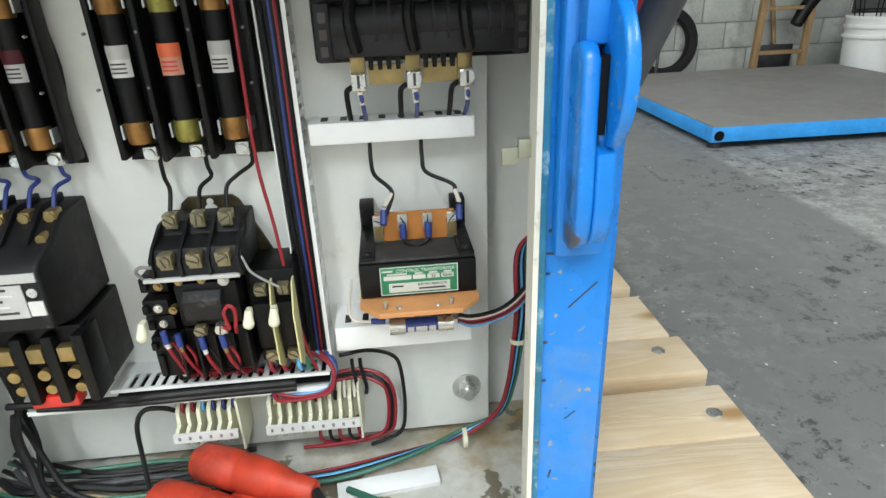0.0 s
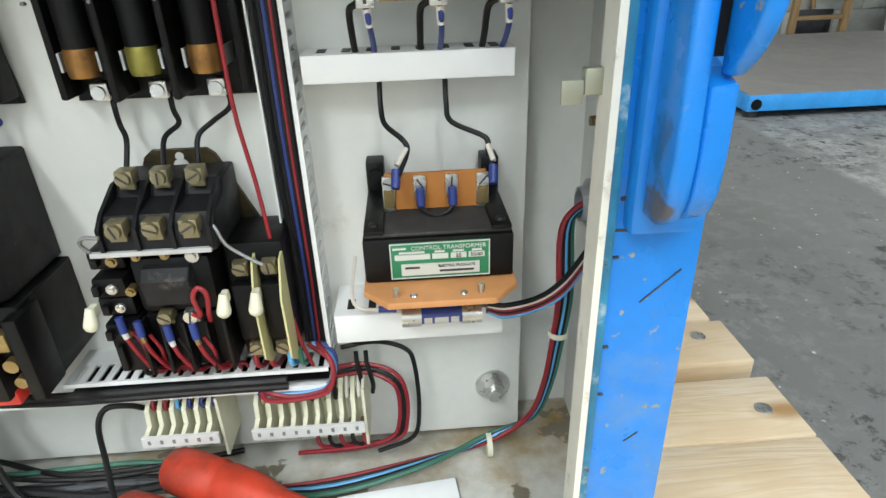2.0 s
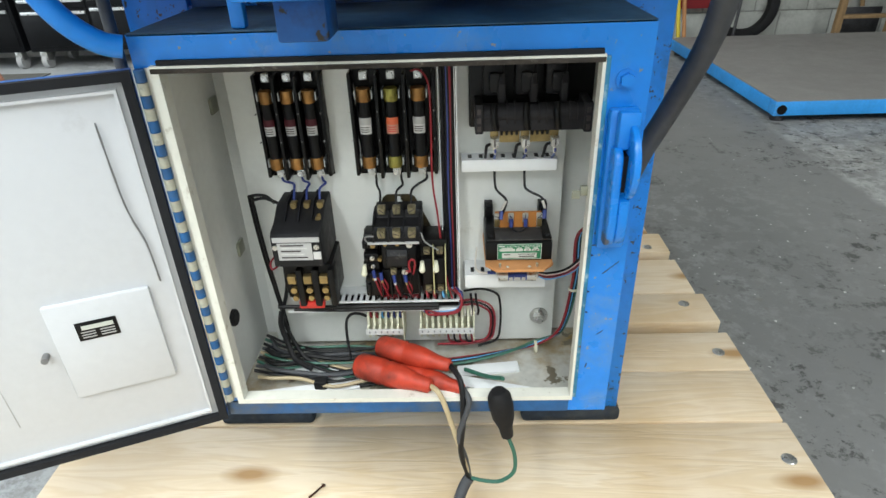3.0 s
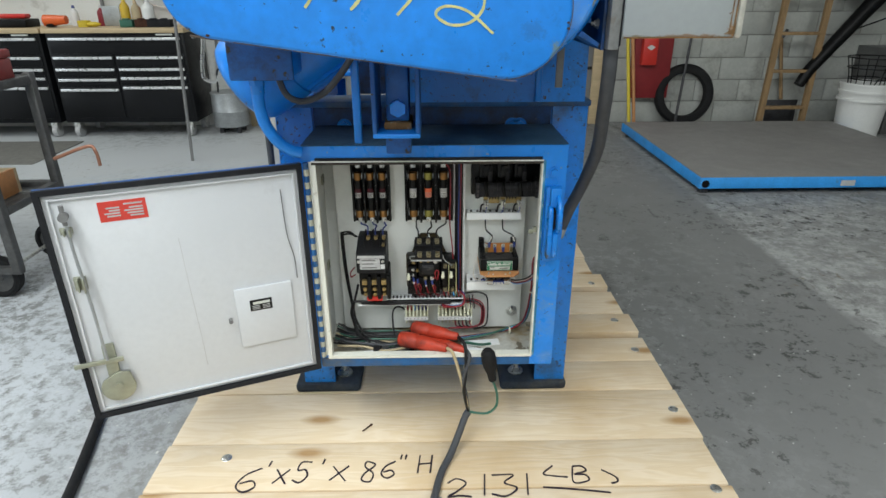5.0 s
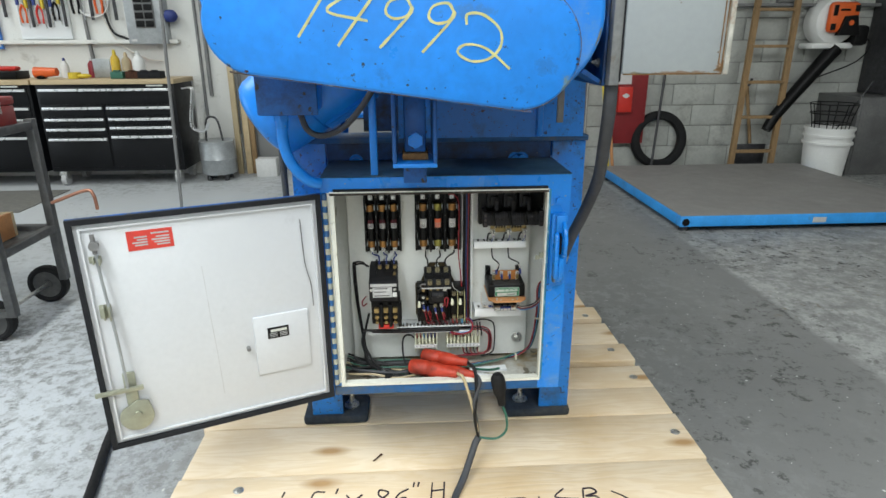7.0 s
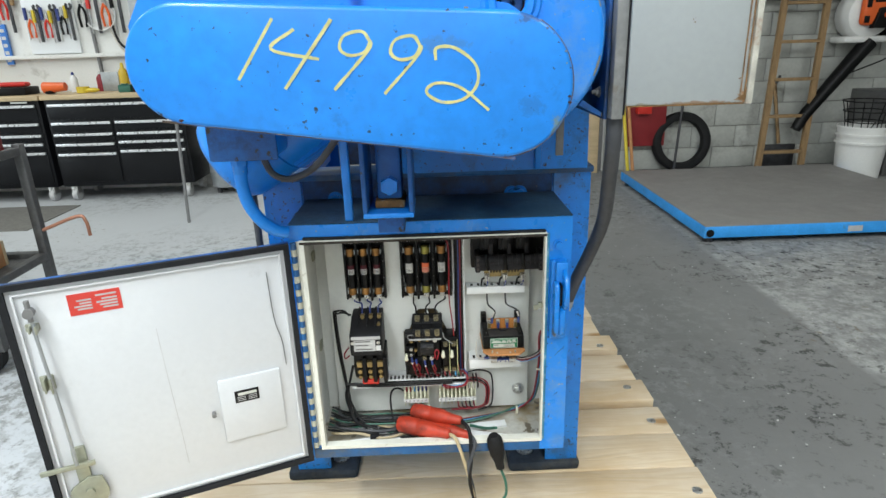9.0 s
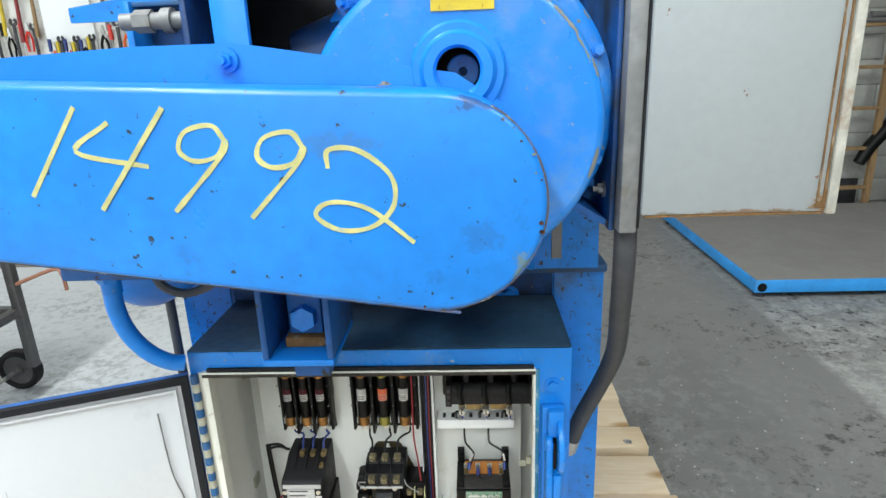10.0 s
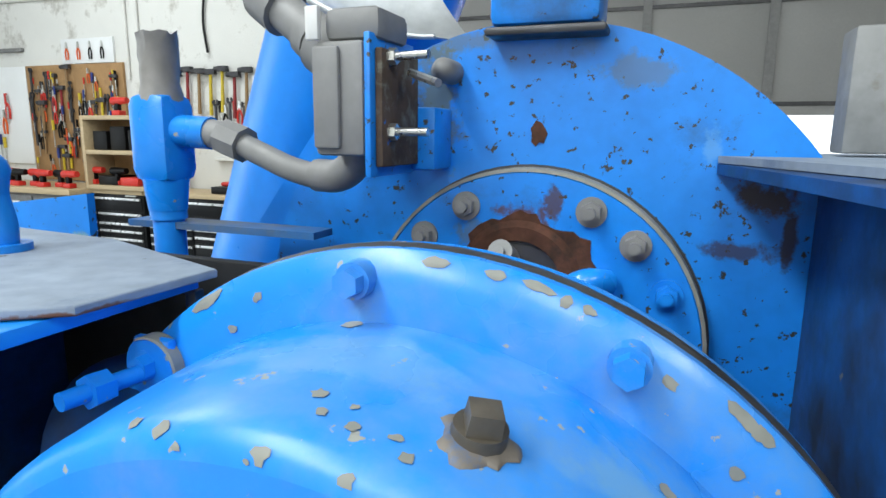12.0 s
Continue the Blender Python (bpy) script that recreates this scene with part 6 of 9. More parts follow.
for k, (x, y, z) in enumerate(((-0.1695, 0.4130, 0.4500), (-0.1605, 0.4140, 0.4460), (-0.1430, 0.4110, 0.4440), (-0.1280, 0.4110, 0.4440))):
    part("lug_sleeve", cyl(BM(), (x, y, z), (x + 0.0012, y - 0.0015, z - 0.0100), 0.0024, n=10), W_NAVY, sta)
    part("lug_crimp", cyl(BM(), (x + 0.0012, y - 0.0015, z - 0.0100), (x + 0.0018, y - 0.0015, z - 0.0140), 0.0017, n=8), BRASS if k % 2 else CARD, sta)
    part("control_wire", tube(BM(), [(x + 0.0018, y - 0.0015, z - 0.0140), (x + 0.004, y, z - 0.0240), (x + 0.008, y + 0.008, 0.4040), (x + 0.011, 0.434, 0.3960), (x + 0.012, 0.440, 0.3880)], 0.0014, 7), W_RED, sta)
    part("control_wire", tube(BM(), [(x + 0.0035, y + 0.003, z - 0.0120), (x + 0.0080, y + 0.003, z - 0.0230), (x + 0.0060, y + 0.010, 0.4060), (x + 0.0150, 0.436, 0.3950), (x + 0.0160, 0.441, 0.3880)], 0.0012, 7), W_RED if k != 2 else W_BLACK, sta)

for ob in sta.children:
    if ob.name.split(".")[0] not in ("back_plate", "keyhole"):
        ob.matrix_basis = Matrix.Translation((0.001, -0.008, 0.0035)) @ ob.matrix_basis

# disconnect switch at the top
dis = thing("disconnect_switch", (0.033, PY, 0.66), "dusty dark grey three-pole disconnect switch with brass lugs", "switch")
part("base", box(BM(), -0.040, 0.448, 0.630, 0.108, PY, 0.748, 0.003), BLACK, dis)
POLES = (-0.0105, 0.0260, 0.0610)
shaft_ = prism(BM(), [(0.4210 + 0.0125 * math.cos(radians(a)), 0.6560 + 0.0115 * math.sin(radians(a))) for a in range(0, 360, 20)], -0.030, 0.097, "x")
box(shaft_, -0.034, 0.4100, 0.6370, 0.100, 0.448, 0.6520, 0.002)
part("cross_shaft", shaft_, DUSTGREY, dis)
for x in (-0.0325, 0.0925):
    cheek = box(BM(), x - 0.0015, 0.4070, 0.6350, x + 0.0080, 0.4500, 0.6700, 0.0015)
    part("shaft_cheek", cheek, DUSTGREY, dis)
    for z in (0.6385, 0.6485, 0.6585):
        part("cheek_slot", box(BM(), x + 0.0010, 0.4062, z, x + 0.0055, 0.4080, z + 0.0062), BARK, dis)
for x in POLES:
    part("pole_housing", box(box(BM(), x - 0.0135, 0.428, 0.6740, x + 0.0110, 0.449, 0.7450, 0.004), x - 0.0070, 0.4200, 0.6800, x + 0.0055, 0.430, 0.7020, 0.003), GREYPL, dis)
    part("pole_arm", prism(BM(), [(0.432, 0.672), (0.420, 0.668), (0.4170, 0.690), (0.424, 0.700), (0.432, 0.700)], x + 0.0030, x + 0.0120, "x", 0.002), DUSTGREY, dis)
    part("pole_hook", tube(BM(), [(x - 0.001, 0.4115, 0.6690), (x - 0.002, 0.4055, 0.6600), (x - 0.001, 0.4050, 0.6500), (x + 0.001, 0.4085, 0.6410)], 0.0040, 8), BLACK, dis)
    for dx in (0.0130, 0.0220):
        part("shaft_collar", lathe(BM(), [(0.0125, x + dx), (0.0146, x + dx), (0.0146, x + dx + 0.0018), (0.0125, x + dx + 0.0018)], (0, 0.4210, 0.6560), "x", 20), DUSTGREY, dis)
    part("brass_tongue", box(BM(), x - 0.0050, 0.4260, 0.6230, x + 0.0050, 0.4300, 0.6375, 0.0008), BRASS, dis)
    lg = box(BM(), x - 0.0048, 0.4170, 0.6150, x + 0.0048, 0.4300, 0.6260, 0.001)
    lug_ = part("lug", cyl(lg, (x, 0.4135, 0.6215), (x, 0.4175, 0.6215), 0.0047, n=14), STEEL, dis)
    part("screw_slot", box(BM(), x - 0.0009, 0.4130, 0.6175, x + 0.0009, 0.4136, 0.6255), BARK, lug_)
for x0 in (POLES[0] + 0.0065, POLES[1] + 0.0065):
    bar_ = part("brass_bar", box(BM(), x0, 0.4300, 0.6170, x0 + 0.0240, 0.4330, 0.6300), BRASS, dis)
    for k in range(4):
        part("comb_tooth", prism(BM(), [(x0 + 0.0060 * k, 0.6385), (x0 + 0.0060 * k + 0.0045, 0.6385), (x0 + 0.0060 * k + 0.0036, 0.6270), (x0 + 0.0060 * k + 0.0009, 0.6270)], 0.4265, 0.4298, "y"), BLACK, bar_)


# white wiring shelves
def shelf(name_label, x0, x1, z0, z1, y0):
    s_ = ring_of(BM(), rect(x0, z0, x1, z1), rect(x0 + 0.001, z0 + 0.001, x1 - 0.001, z1 - 0.001), y0, y0 + 0.001)
    s_.free()
    s_ = box(BM(), x0, y0, z0, x1, y0 + 0.0015, z1, 0.0006)
    box(s_, x0, y0 + 0.001, z1 - 0.0015, x1, PY, z1), box(s_, x0, y0 + 0.001, z0, x1, PY, z0 + 0.0015)
    t = solid("wiring_duct", s_, WHITE, name_label, "wiring duct", "wiring ducts")
    n = int((x1 - x0) / 0.014)
    for i in range(n):
        part("slot", box(BM(), x0 + 0.008 + i * 0.014, y0 + 0.008, z1 - 0.0010, x0 + 0.013 + i * 0.014, y0 + 0.020, z1 + 0.0004), BLACK, t)
    return t


shelf("white plastic wiring duct under the disconnect switch", -0.0500, 0.0692, 0.5745, 0.5900, 0.442)
shelf("white plastic wiring duct under the transformer", -0.048, 0.062, 0.4085, 0.4295, 0.428)

# slotted ducts: one upright, one level
ud = thing("slotted_wiring_duct", (-0.064, PY, 0.55), "upright white slotted duct full of dark wires", "wiring duct", "slotted ducts")
part("duct_side", box(BM(), -0.0775, 0.450, 0.392, -0.0763, PY, 0.74), WHITE, ud)
bs = box(BM(), -0.0560, 0.4605, 0.384, -0.0545, PY, 0.74)
part("duct_side", bs, WHITE, ud)
for k in range(40):
    z = 0.386 + k * 0.0087
    part("duct_finger", box(BM(), -0.0560, 0.442, z, -0.0545, 0.4605, z + 0.0052), WHITE, ud)
# pale sheet added behind the fingers to lighten the dark slots
part("slot_backing", box(BM(), -0.0580, 0.4430, 0.386, -0.0570, 0.4600, 0.739), WHITE, ud)
part("duct_edge", box(BM(), -0.0562, 0.4380, 0.384, -0.0543, 0.4420, 0.74), WHITE, ud)
hd = thing("slotted_wiring_duct", (-0.14, PY, 0.38), "level white slotted duct with wires entering its slots", "wiring duct", "slotted ducts")
DZ = 0.3885
part("duct_floor", box(BM(), -0.232, 0.4305, 0.3705, -0.0568, PY, 0.3720), WHITE, hd)
part("duct_lip", box(BM(), -0.300, 0.4290, 0.3705, -0.0568, 0.4304, 0.3745), WHITE, hd)
part("duct_rail", box(BM(), -0.232, 0.4290, DZ - 0.0030, -0.0568, 0.4312, DZ), WHITE, hd)
part("duct_rail", box(BM(), -0.232, 0.4500, DZ - 0.0014, -0.0568, PY, DZ), WHITE, hd)
for k in range(21):
    x = -0.232 + k * 0.0086
    part("duct_finger", box(BM(), x, 0.4313, DZ - 0.0014, x + 0.0047, 0.4499, DZ), WHITE, hd)
# black sheet under the slots stands in for the shade inside the duct
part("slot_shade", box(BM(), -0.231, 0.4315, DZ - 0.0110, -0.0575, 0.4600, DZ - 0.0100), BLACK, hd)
for dz, x0, r_ in ((0.0, -0.312, 0.0030), (-0.0052, -0.290, 0.0026)):
    part("duct_cable", tube(BM(), [(x0, 0.428, DZ - 0.006 + dz), (-0.23, 0.4265, DZ - 0.0075 + dz), (-0.15, 0.4265, DZ - 0.0065 + dz), (-0.085, 0.4275, DZ - 0.007 + dz)], r_, 8), W_BLACK, hd, "black cable along the duct")

# control transformer
TS = Matrix.Translation((-0.004, 0.012, 0.003))
tr = thing("control_transformer", (0.025, 0.42, 0.456), "black control transformer with a green name plate on an orange board", "transformer")
part("core", box(BM(), -0.0175, 0.379, 0.471, 0.0655, 0.452, 0.4975, 0.0015), BLACK, tr)
part("core_cap", box(BM(), -0.0165, 0.381, 0.4976, 0.0645, 0.451, 0.5000, 0.001), mat("dusty_transformer_top", (0.045, 0.043, 0.042), 0.7, var=0.3, scale=30, dirt=((0.12, 0.115, 0.105), 0.12, 30)), tr)
for x0, x1 in ((-0.0165, -0.0055), (0.0535, 0.0645)):
    s_ = part("clamp_strap", box(BM(), x0, 0.3795, 0.5001, x1, 0.452, 0.5025, 0.0008), BLACK, tr)
    part("strap_rivet", ball(BM(), ((x0 + x1) / 2, 0.387, 0.5028), 0.003, 1, 1, 0.6), GREYPL, s_)
for x in (-0.011, 0.0605):
    part("mounting_lug", cyl(box(BM(), x - 0.0055, 0.4405, 0.498, x + 0.0055, 0.4555, 0.521, 0.001), (x, 0.437, 0.513), (x, 0.441, 0.513), 0.0045, n=6), BLACK, tr)
part("base_board", prism(BM(), [(-0.0185, 0.372), (-0.0185, 0.455), (0.0665, 0.455), (0.0665, 0.372), (0.053, 0.357), (-0.005, 0.357)], 0.4665, 0.4705, "z", 0.0005), PHENOL_LT, tr, "pale orange phenolic base board")
for x in (-0.0005, 0.0455):
    part("pin", cyl(BM(), (x, 0.364, 0.470), (x, 0.364, 0.4755), 0.0016, n=10), STEEL, tr)
for x in (0.009, 0.036):
    part("rivet", ball(BM(), (x, 0.364, 0.4705), 0.0022, 1, 1, 0.5), STEEL, tr)
tbd = part("terminal_board", box(BM(), -0.0045, 0.413, 0.5005, 0.0545, 0.4155, 0.5225), PHENOL, tr, "orange phenolic terminal board")
for k, x in enumerate((-0.0022, 0.0158, 0.0342, 0.0522)):
    sc = cyl(BM(), (x, 0.4095, 0.5175), (x, 0.413, 0.5175), 0.0036, 0.0040, n=16)
    box(sc, x - 0.0036, 0.4105, 0.5005 if k in (0, 3) else 0.5085, x + 0.0036, 0.4131, 0.5215, 0.0006)
    screw = part("terminal_screw", sc, STEEL, tbd)
    part("screw_slot", box(BM(), x - 0.0032, 0.4091, 0.5171, x + 0.0032, 0.4097, 0.5180, m=Matrix.Translation((x, 0, 0.5175)) @ Matrix.Rotation(radians(20 + 37 * k), 4, "Y") @ Matrix.Translation((-x, 0, -0.5175))), DARKSTEEL, screw)
    if k in (0, 3):
        part("lug", cyl(box(BM(), x - 0.003, 0.4095, 0.503, x + 0.003, 0.4112, 0.514), (x, 0.4088, 0.511), (x, 0.4096, 0.511), 0.0022, n=12), BRASS, tbd)
part("jumper", tube(BM(), [(0.0158, 0.407, 0.512), (0.0160, 0.404, 0.5045), (0.025, 0.402, 0.500), (0.0340, 0.404, 0.5045), (0.0342, 0.407, 0.512)], 0.0015, 8), W_BLACK, tbd)
for x in (0.0158, 0.0342):
    part("insulated_lug", cyl(BM(), (x, 0.4065, 0.5155), (x, 0.4045, 0.5055), 0.0026, n=10), W_NAVY, tbd)
plate = part("name_plate", box(BM(), -0.0030, 0.3778, 0.4735, 0.0520, 0.3792, 0.4952, 0.0003), GREEN, tr, "green and silver transformer name plate")
part("plate_rim", ring_of(BM(), rect(-0.0030, 0.4735, 0.0520, 0.4952), rect(-0.0024, 0.4741, 0.0514, 0.4946), 0.3774, 0.3779), SILVER, plate)
F2 = Matrix.Rotation(radians(90), 4, "X")
text_mesh("plate_text", "CONTROL TRANSFORMER", 0.00345, SILVER, plate, Matrix.Translation((0.0292, 0.3774, 0.4920)) @ F2)
for x0, x1, z0, z1 in ((-0.0005, 0.0190, 0.4852, 0.4884), (0.0202, 0.0290, 0.4852, 0.4884), (0.0303, 0.0390, 0.4852, 0.4884), (0.0402, 0.0490, 0.4852, 0.4884), (0.0028, 0.0462, 0.4755, 0.4825)):
    part("plate_field", box(BM(), x0, 0.3772, z0, x1, 0.3779, z1), SILVER, plate)
text_mesh("plate_text", "55", 0.0032, BARK, plate, Matrix.Translation((0.0346, 0.3769, 0.4868)) @ F2)
text_mesh("plate_text", "50/60", 0.0030, BARK, plate, Matrix.Translation((0.0446, 0.3769, 0.4868)) @ F2)
text_mesh("plate_text", "ELECTRIC PRODUCTS", 0.0021, BARK, plate, Matrix.Translation((0.0335, 0.3769, 0.4808)) @ F2)
for x0, x1, z in ((0.005, 0.013, 0.4798), (0.024, 0.043, 0.4772), (0.002, 0.016, 0.4892), (0.0215, 0.027, 0.4892), (0.0315, 0.0375, 0.4892), (0.042, 0.0475, 0.4892), (-0.0015, 0.006, 0.4918)):
    part("print_bar", box(BM(), x0, 0.3768, z, x1, 0.3776, z + 0.0011), SILVER if z > 0.4885 else BARK, plate)
# fuse holder in front of the lower duct
fh = part("fuse_holder", box(BM(), -0.002, 0.402, 0.440, 0.052, 0.428, 0.4455, 0.001), BLACK, tr)
for x0, x1 in ((0.0005, 0.0125), (0.0375, 0.0495)):
    part("spring_clip", lathe(BM(), [(0.0066, x0), (0.0066, x1)], (0, 0.399, 0.4345), "x", 16, (60, 330)), STEEL, fh)
part("small_fuse", cyl(BM(), (0.002, 0.399, 0.4345), (0.048, 0.399, 0.4345), 0.0055, n=18), mat("blue_fuse_print", (0.03, 0.06, 0.28), 0.4, var=0.1), fh, "blue and white printed small fuse")
for x, w in ((0.0140, 0.0050), (0.0205, 0.0085), (0.0305, 0.0050)):
    part("print_bar", lathe(BM(), [(0.0057, x), (0.0057, x + w)], (0, 0.399, 0.4345), "x", 10, (165, 285)), CARD, fh)
part("lead", tube(BM(), [(-0.004, 0.405, 0.4365), (-0.014, 0.404, 0.4375), (-0.026, 0.404, 0.440), (-0.030, 0.41, 0.447), (-0.0275, 0.43, 0.462)], 0.0012, 7), W_WHITE, tr)
part("lead_sleeve", cyl(BM(), (-0.003, 0.405, 0.4365), (-0.014, 0.404, 0.4378), 0.0022, n=10), W_NAVY, tr)


tr.matrix_basis = TS @ tr.matrix_basis


# terminal strips
def terminal_strip(x0, x1, n, label):
    t = thing("terminal_strip", ((x0 + x1) / 2, PY, 0.335), label, "terminal strip", "terminal strips")
    p = (x1 - x0) / n
    for k in range(n):
        x = x0 + p * k
        f = prism(BM(), [(PY, 0.360), (0.448, 0.360), (0.436, 0.352), (0.434, 0.340), (0.426, 0.338), (0.426, 0.330), (0.434, 0.328), (0.438, 0.314), (PY, 0.312)], x, x + p * 0.36, "x")
        part("segment", f, NYLON, t)
        part("segment_core", box(BM(), x + p * 0.36, 0.448, 0.316, x + p * 0.98, PY, 0.355), NYLON, t)
        for z in (0.350, 0.321):
            part("clamp_screw", cyl(BM(), (x + p * 0.68, 0.443, z), (x + p * 0.68, 0.450, z), p * 0.24, n=10), BRASS, t)
    part("end_plate", box(BM(), x1, 0.432, 0.310, x1 + 0.002, PY, 0.362), NYLON, t)
    mk = part("marker_strip", box(BM(), x0 - 0.001, 0.4232, 0.3300, x1 + 0.001, 0.4258, 0.3385), CARD, t, "white marker strip")
    for k in range(n):
        part("print_bar", box(BM(), x0 + p * (k + 0.35), 0.4228, 0.333, x0 + p * (k + 0.6), 0.4234, 0.3362), GREYPIPE, mk)
    t.location.z += 0.0035
    return t


terminal_strip(-0.190, -0.139, 6, "short ivory terminal strip with six ways")
terminal_strip(-0.114, -0.037, 9, "long ivory terminal strip with nine ways")


# ---- wiring, one object a wire ----
def wire(pts, r, m, label, n=7):
    return solid("wire", tube(BM(), pts, r, n), m, label, "wire", "wires in the enclosure")


for x, tx in zip((-0.283, -0.2572, -0.2315), (-0.2655, -0.2490, -0.2320)):
    wire([(x, 0.455, 0.571), (x + 0.001, 0.456, 0.562), ((x + tx) / 2 + 0.004, 0.456, 0.558), (tx - 0.002, 0.446, 0.554), (tx - 0.002, 0.436, 0.540)], 0.0016, W_NAVY, "navy wire from a fuse to the contactor")
for x, tx in zip((-0.1655, -0.1330, -0.1005), (-0.1570, -0.1355, -0.1160)):
    wire([(x + 0.004, 0.457, 0.572), (x + 0.005, 0.454, 0.562), (tx - 0.004 + (0.012 if tx > -0.14 else 0), 0.456, 0.553), (tx, 0.450, 0.546), (tx, 0.440, 0.531)], 0.0016, W_BLACK, "black wire from a fuse to the starter")
for x in POLES:
    wire([(x - 0.005, 0.424, 0.6170), (x - 0.009, 0.428, 0.6130), (x - 0.0095, 0.440, 0.5980), (x - 0.0095, 0.455, 0.5860)], 0.0019, W_BLACK, "short black wire below the disconnect switch")
    wire([(x, 0.420, 0.6180), (x + 0.001, 0.420, 0.6080), (x + 0.0015, 0.438, 0.5950), (x + 0.001, 0.455, 0.5860)], 0.0016, W_NAVY, "short navy wire with a white sleeve")
    solid("wire_sleeve", cyl(BM(), (x + 0.0004, 0.4190, 0.6150), (x + 0.001, 0.4215, 0.6060), 0.0022, n=10), W_WHITE, "small white wire marker sleeve", "sleeve", "wire sleeves")
for x, kx, tx in ((-0.008, 0.004, -0.0022), (0.030, 0.050, 0.0522)):
    wire([(x, 0.452, 0.573), (x, 0.446, 0.560), (x + 0.002, 0.438, 0.551), (kx, 0.428, 0.544), (kx + 0.0015, 0.424, 0.538), (tx + 0.001, 0.412, 0.526)], 0.0016, W_BLACK, "black wire from the duct to the transformer")
    solid("wire_sleeve", cyl(BM(), (kx + 0.0015, 0.4255, 0.540), (tx + 0.0015, 0.418, 0.533), 0.0018, n=10), W_WHITE, "small white wire marker sleeve", "sleeve", "wire sleeves")
    solid("wire_lug", cyl(BM(), (tx + 0.0012, 0.4165, 0.531), (tx + 0.0003, 0.410, 0.5225), 0.0026, n=10), W_NAVY, "dark blue insulated wire lug", "lug", "wire lugs")
# long red wire beside the starter
wire([(-0.108, 0.452, 0.700), (-0.097, 0.440, 0.703), (-0.087, 0.432, 0.688), (-0.086, 0.428, 0.640), (-0.087, 0.430, 0.570), (-0.082, 0.430, 0.520), (-0.078, 0.428, 0.470), (-0.072, 0.426, 0.420), (-0.066, 0.428, 0.392)], 0.0013, W_SCARLET, "long scarlet wire down the panel")
# bundle in the upright duct
for k, (dx, m) in enumerate(((0.0, W_BLACK), (0.004, W_BLACK), (0.008, W_BLACK), (0.012, W_BLACK), (0.006, W_NAVY), (0.0095, W_RED), (0.015, W_BLACK))):
    wire([(-0.0735 + dx, 0.452 - 0.002 * (k % 3), 0.742), (-0.0725 + dx, 0.450, 0.65), (-0.0735 + dx, 0.452, 0.55), (-0.0715 + dx * 0.9, 0.450, 0.46), (-0.0705 + dx * 0.8, 0.446, 0.40)], 0.0022, m, "wire standing in the slotted duct")
for k, (m, dy) in enumerate(((W_RED, 0.0), (W_BLUE, 0.003), (W_RED, -0.003), (W_NAVY, 0.005))):
    wire([(-0.0700 + 0.003 * k, 0.440, 0.402), (-0.056 + 0.001 * k, 0.432 + dy, 0.394), (-0.0535, 0.428 + dy, 0.382), (-0.062, 0.426 + dy, 0.371), (-0.085 - 0.006 * k, 0.426 + dy, 0.368), (-0.105, 0.43, 0.372)], 0.0018, m, "coloured wire turning into the level duct")
for k, (x, m) in enumerate(((-0.101, W_RED), (-0.091, W_RED), (-0.079, W_BLUE), (-0.072, W_GREEN), (-0.172, W_BLACK))):
    wire([(x, 0.424, 0.409), (x + 0.001, 0.421, 0.401), (x + 0.002, 0.430, 0.394), (x + 0.002, 0.446, 0.388)], 0.0018, m, "short wire dropping into the level duct")
# wires of the terminal strips
p1, p2 = 0.051 / 6, 0.077 / 9
for k, m in enumerate((W_RED, W_RED, W_BLUE, W_NAVY, W_NAVY, W_NAVY)):
    x = -0.190 + p1 * (k + 0.68)
    wire([(x, 0.443, 0.350), (x - 0.001, 0.440, 0.356), (x - 0.001, 0.446, 0.364), (x - 0.002, 0.456, 0.372)], 0.0015, m, "wire into the short terminal strip")
for k, m in enumerate((W_TAN, W_TAN, W_BLACK, W_TAN, W_RED, W_TAN, W_BLACK, W_WHITE, W_WHITE)):
    x = -0.114 + p2 * (k + 0.68)
    wire([(x, 0.443, 0.350), (x, 0.440, 0.355), (x, 0.446, 0.362), (x, 0.458, 0.368)], 0.0015, m, "wire into the long terminal strip")
    if k > 3:
        wire([(x, 0.444, 0.321), (x + 0.001, 0.438, 0.313), (x + 0.006, 0.440, 0.306), (x + 0.020, 0.446, 0.302)], 0.0015, W_BLACK if k % 2 else W_RED, "wire leaving the terminal strip below")
wire([(-0.193, 0.444, 0.352), (-0.199, 0.436, 0.362), (-0.212, 0.432, 0.364), (-0.219, 0.428, 0.352), (-0.219, 0.422, 0.325), (-0.215, 0.410, 0.300)], 0.0021, W_BLACK, "black wire looping off the short terminal strip")
for k in range(3):
    wire([(-0.056, 0.450, 0.372 - 0.004 * k), (-0.035, 0.450, 0.374 - 0.004 * k), (-0.014 - 0.003 * k, 0.446, 0.368 - 0.003 * k), (-0.006 - 0.003 * k, 0.444, 0.352), (-0.006 - 0.003 * k, 0.444, 0.325), (-0.013 - 0.003 * k, 0.442, 0.309), (-0.045, 0.440, 0.302 + 0.001 * k), (-0.09, 0.44, 0.302)], 0.0016, (W_RED, W_BLACK, W_RED)[k], "wire looping round the terminal strip")
wire([(-0.050, 0.452, 0.388), (-0.025, 0.452, 0.391), (-0.004, 0.448, 0.386), (0.002, 0.446, 0.370), (0.003, 0.446, 0.330), (-0.003, 0.444, 0.306), (-0.03, 0.440, 0.298)], 0.0017, W_BLACK, "black wire in a wide loop beside the terminal strip")
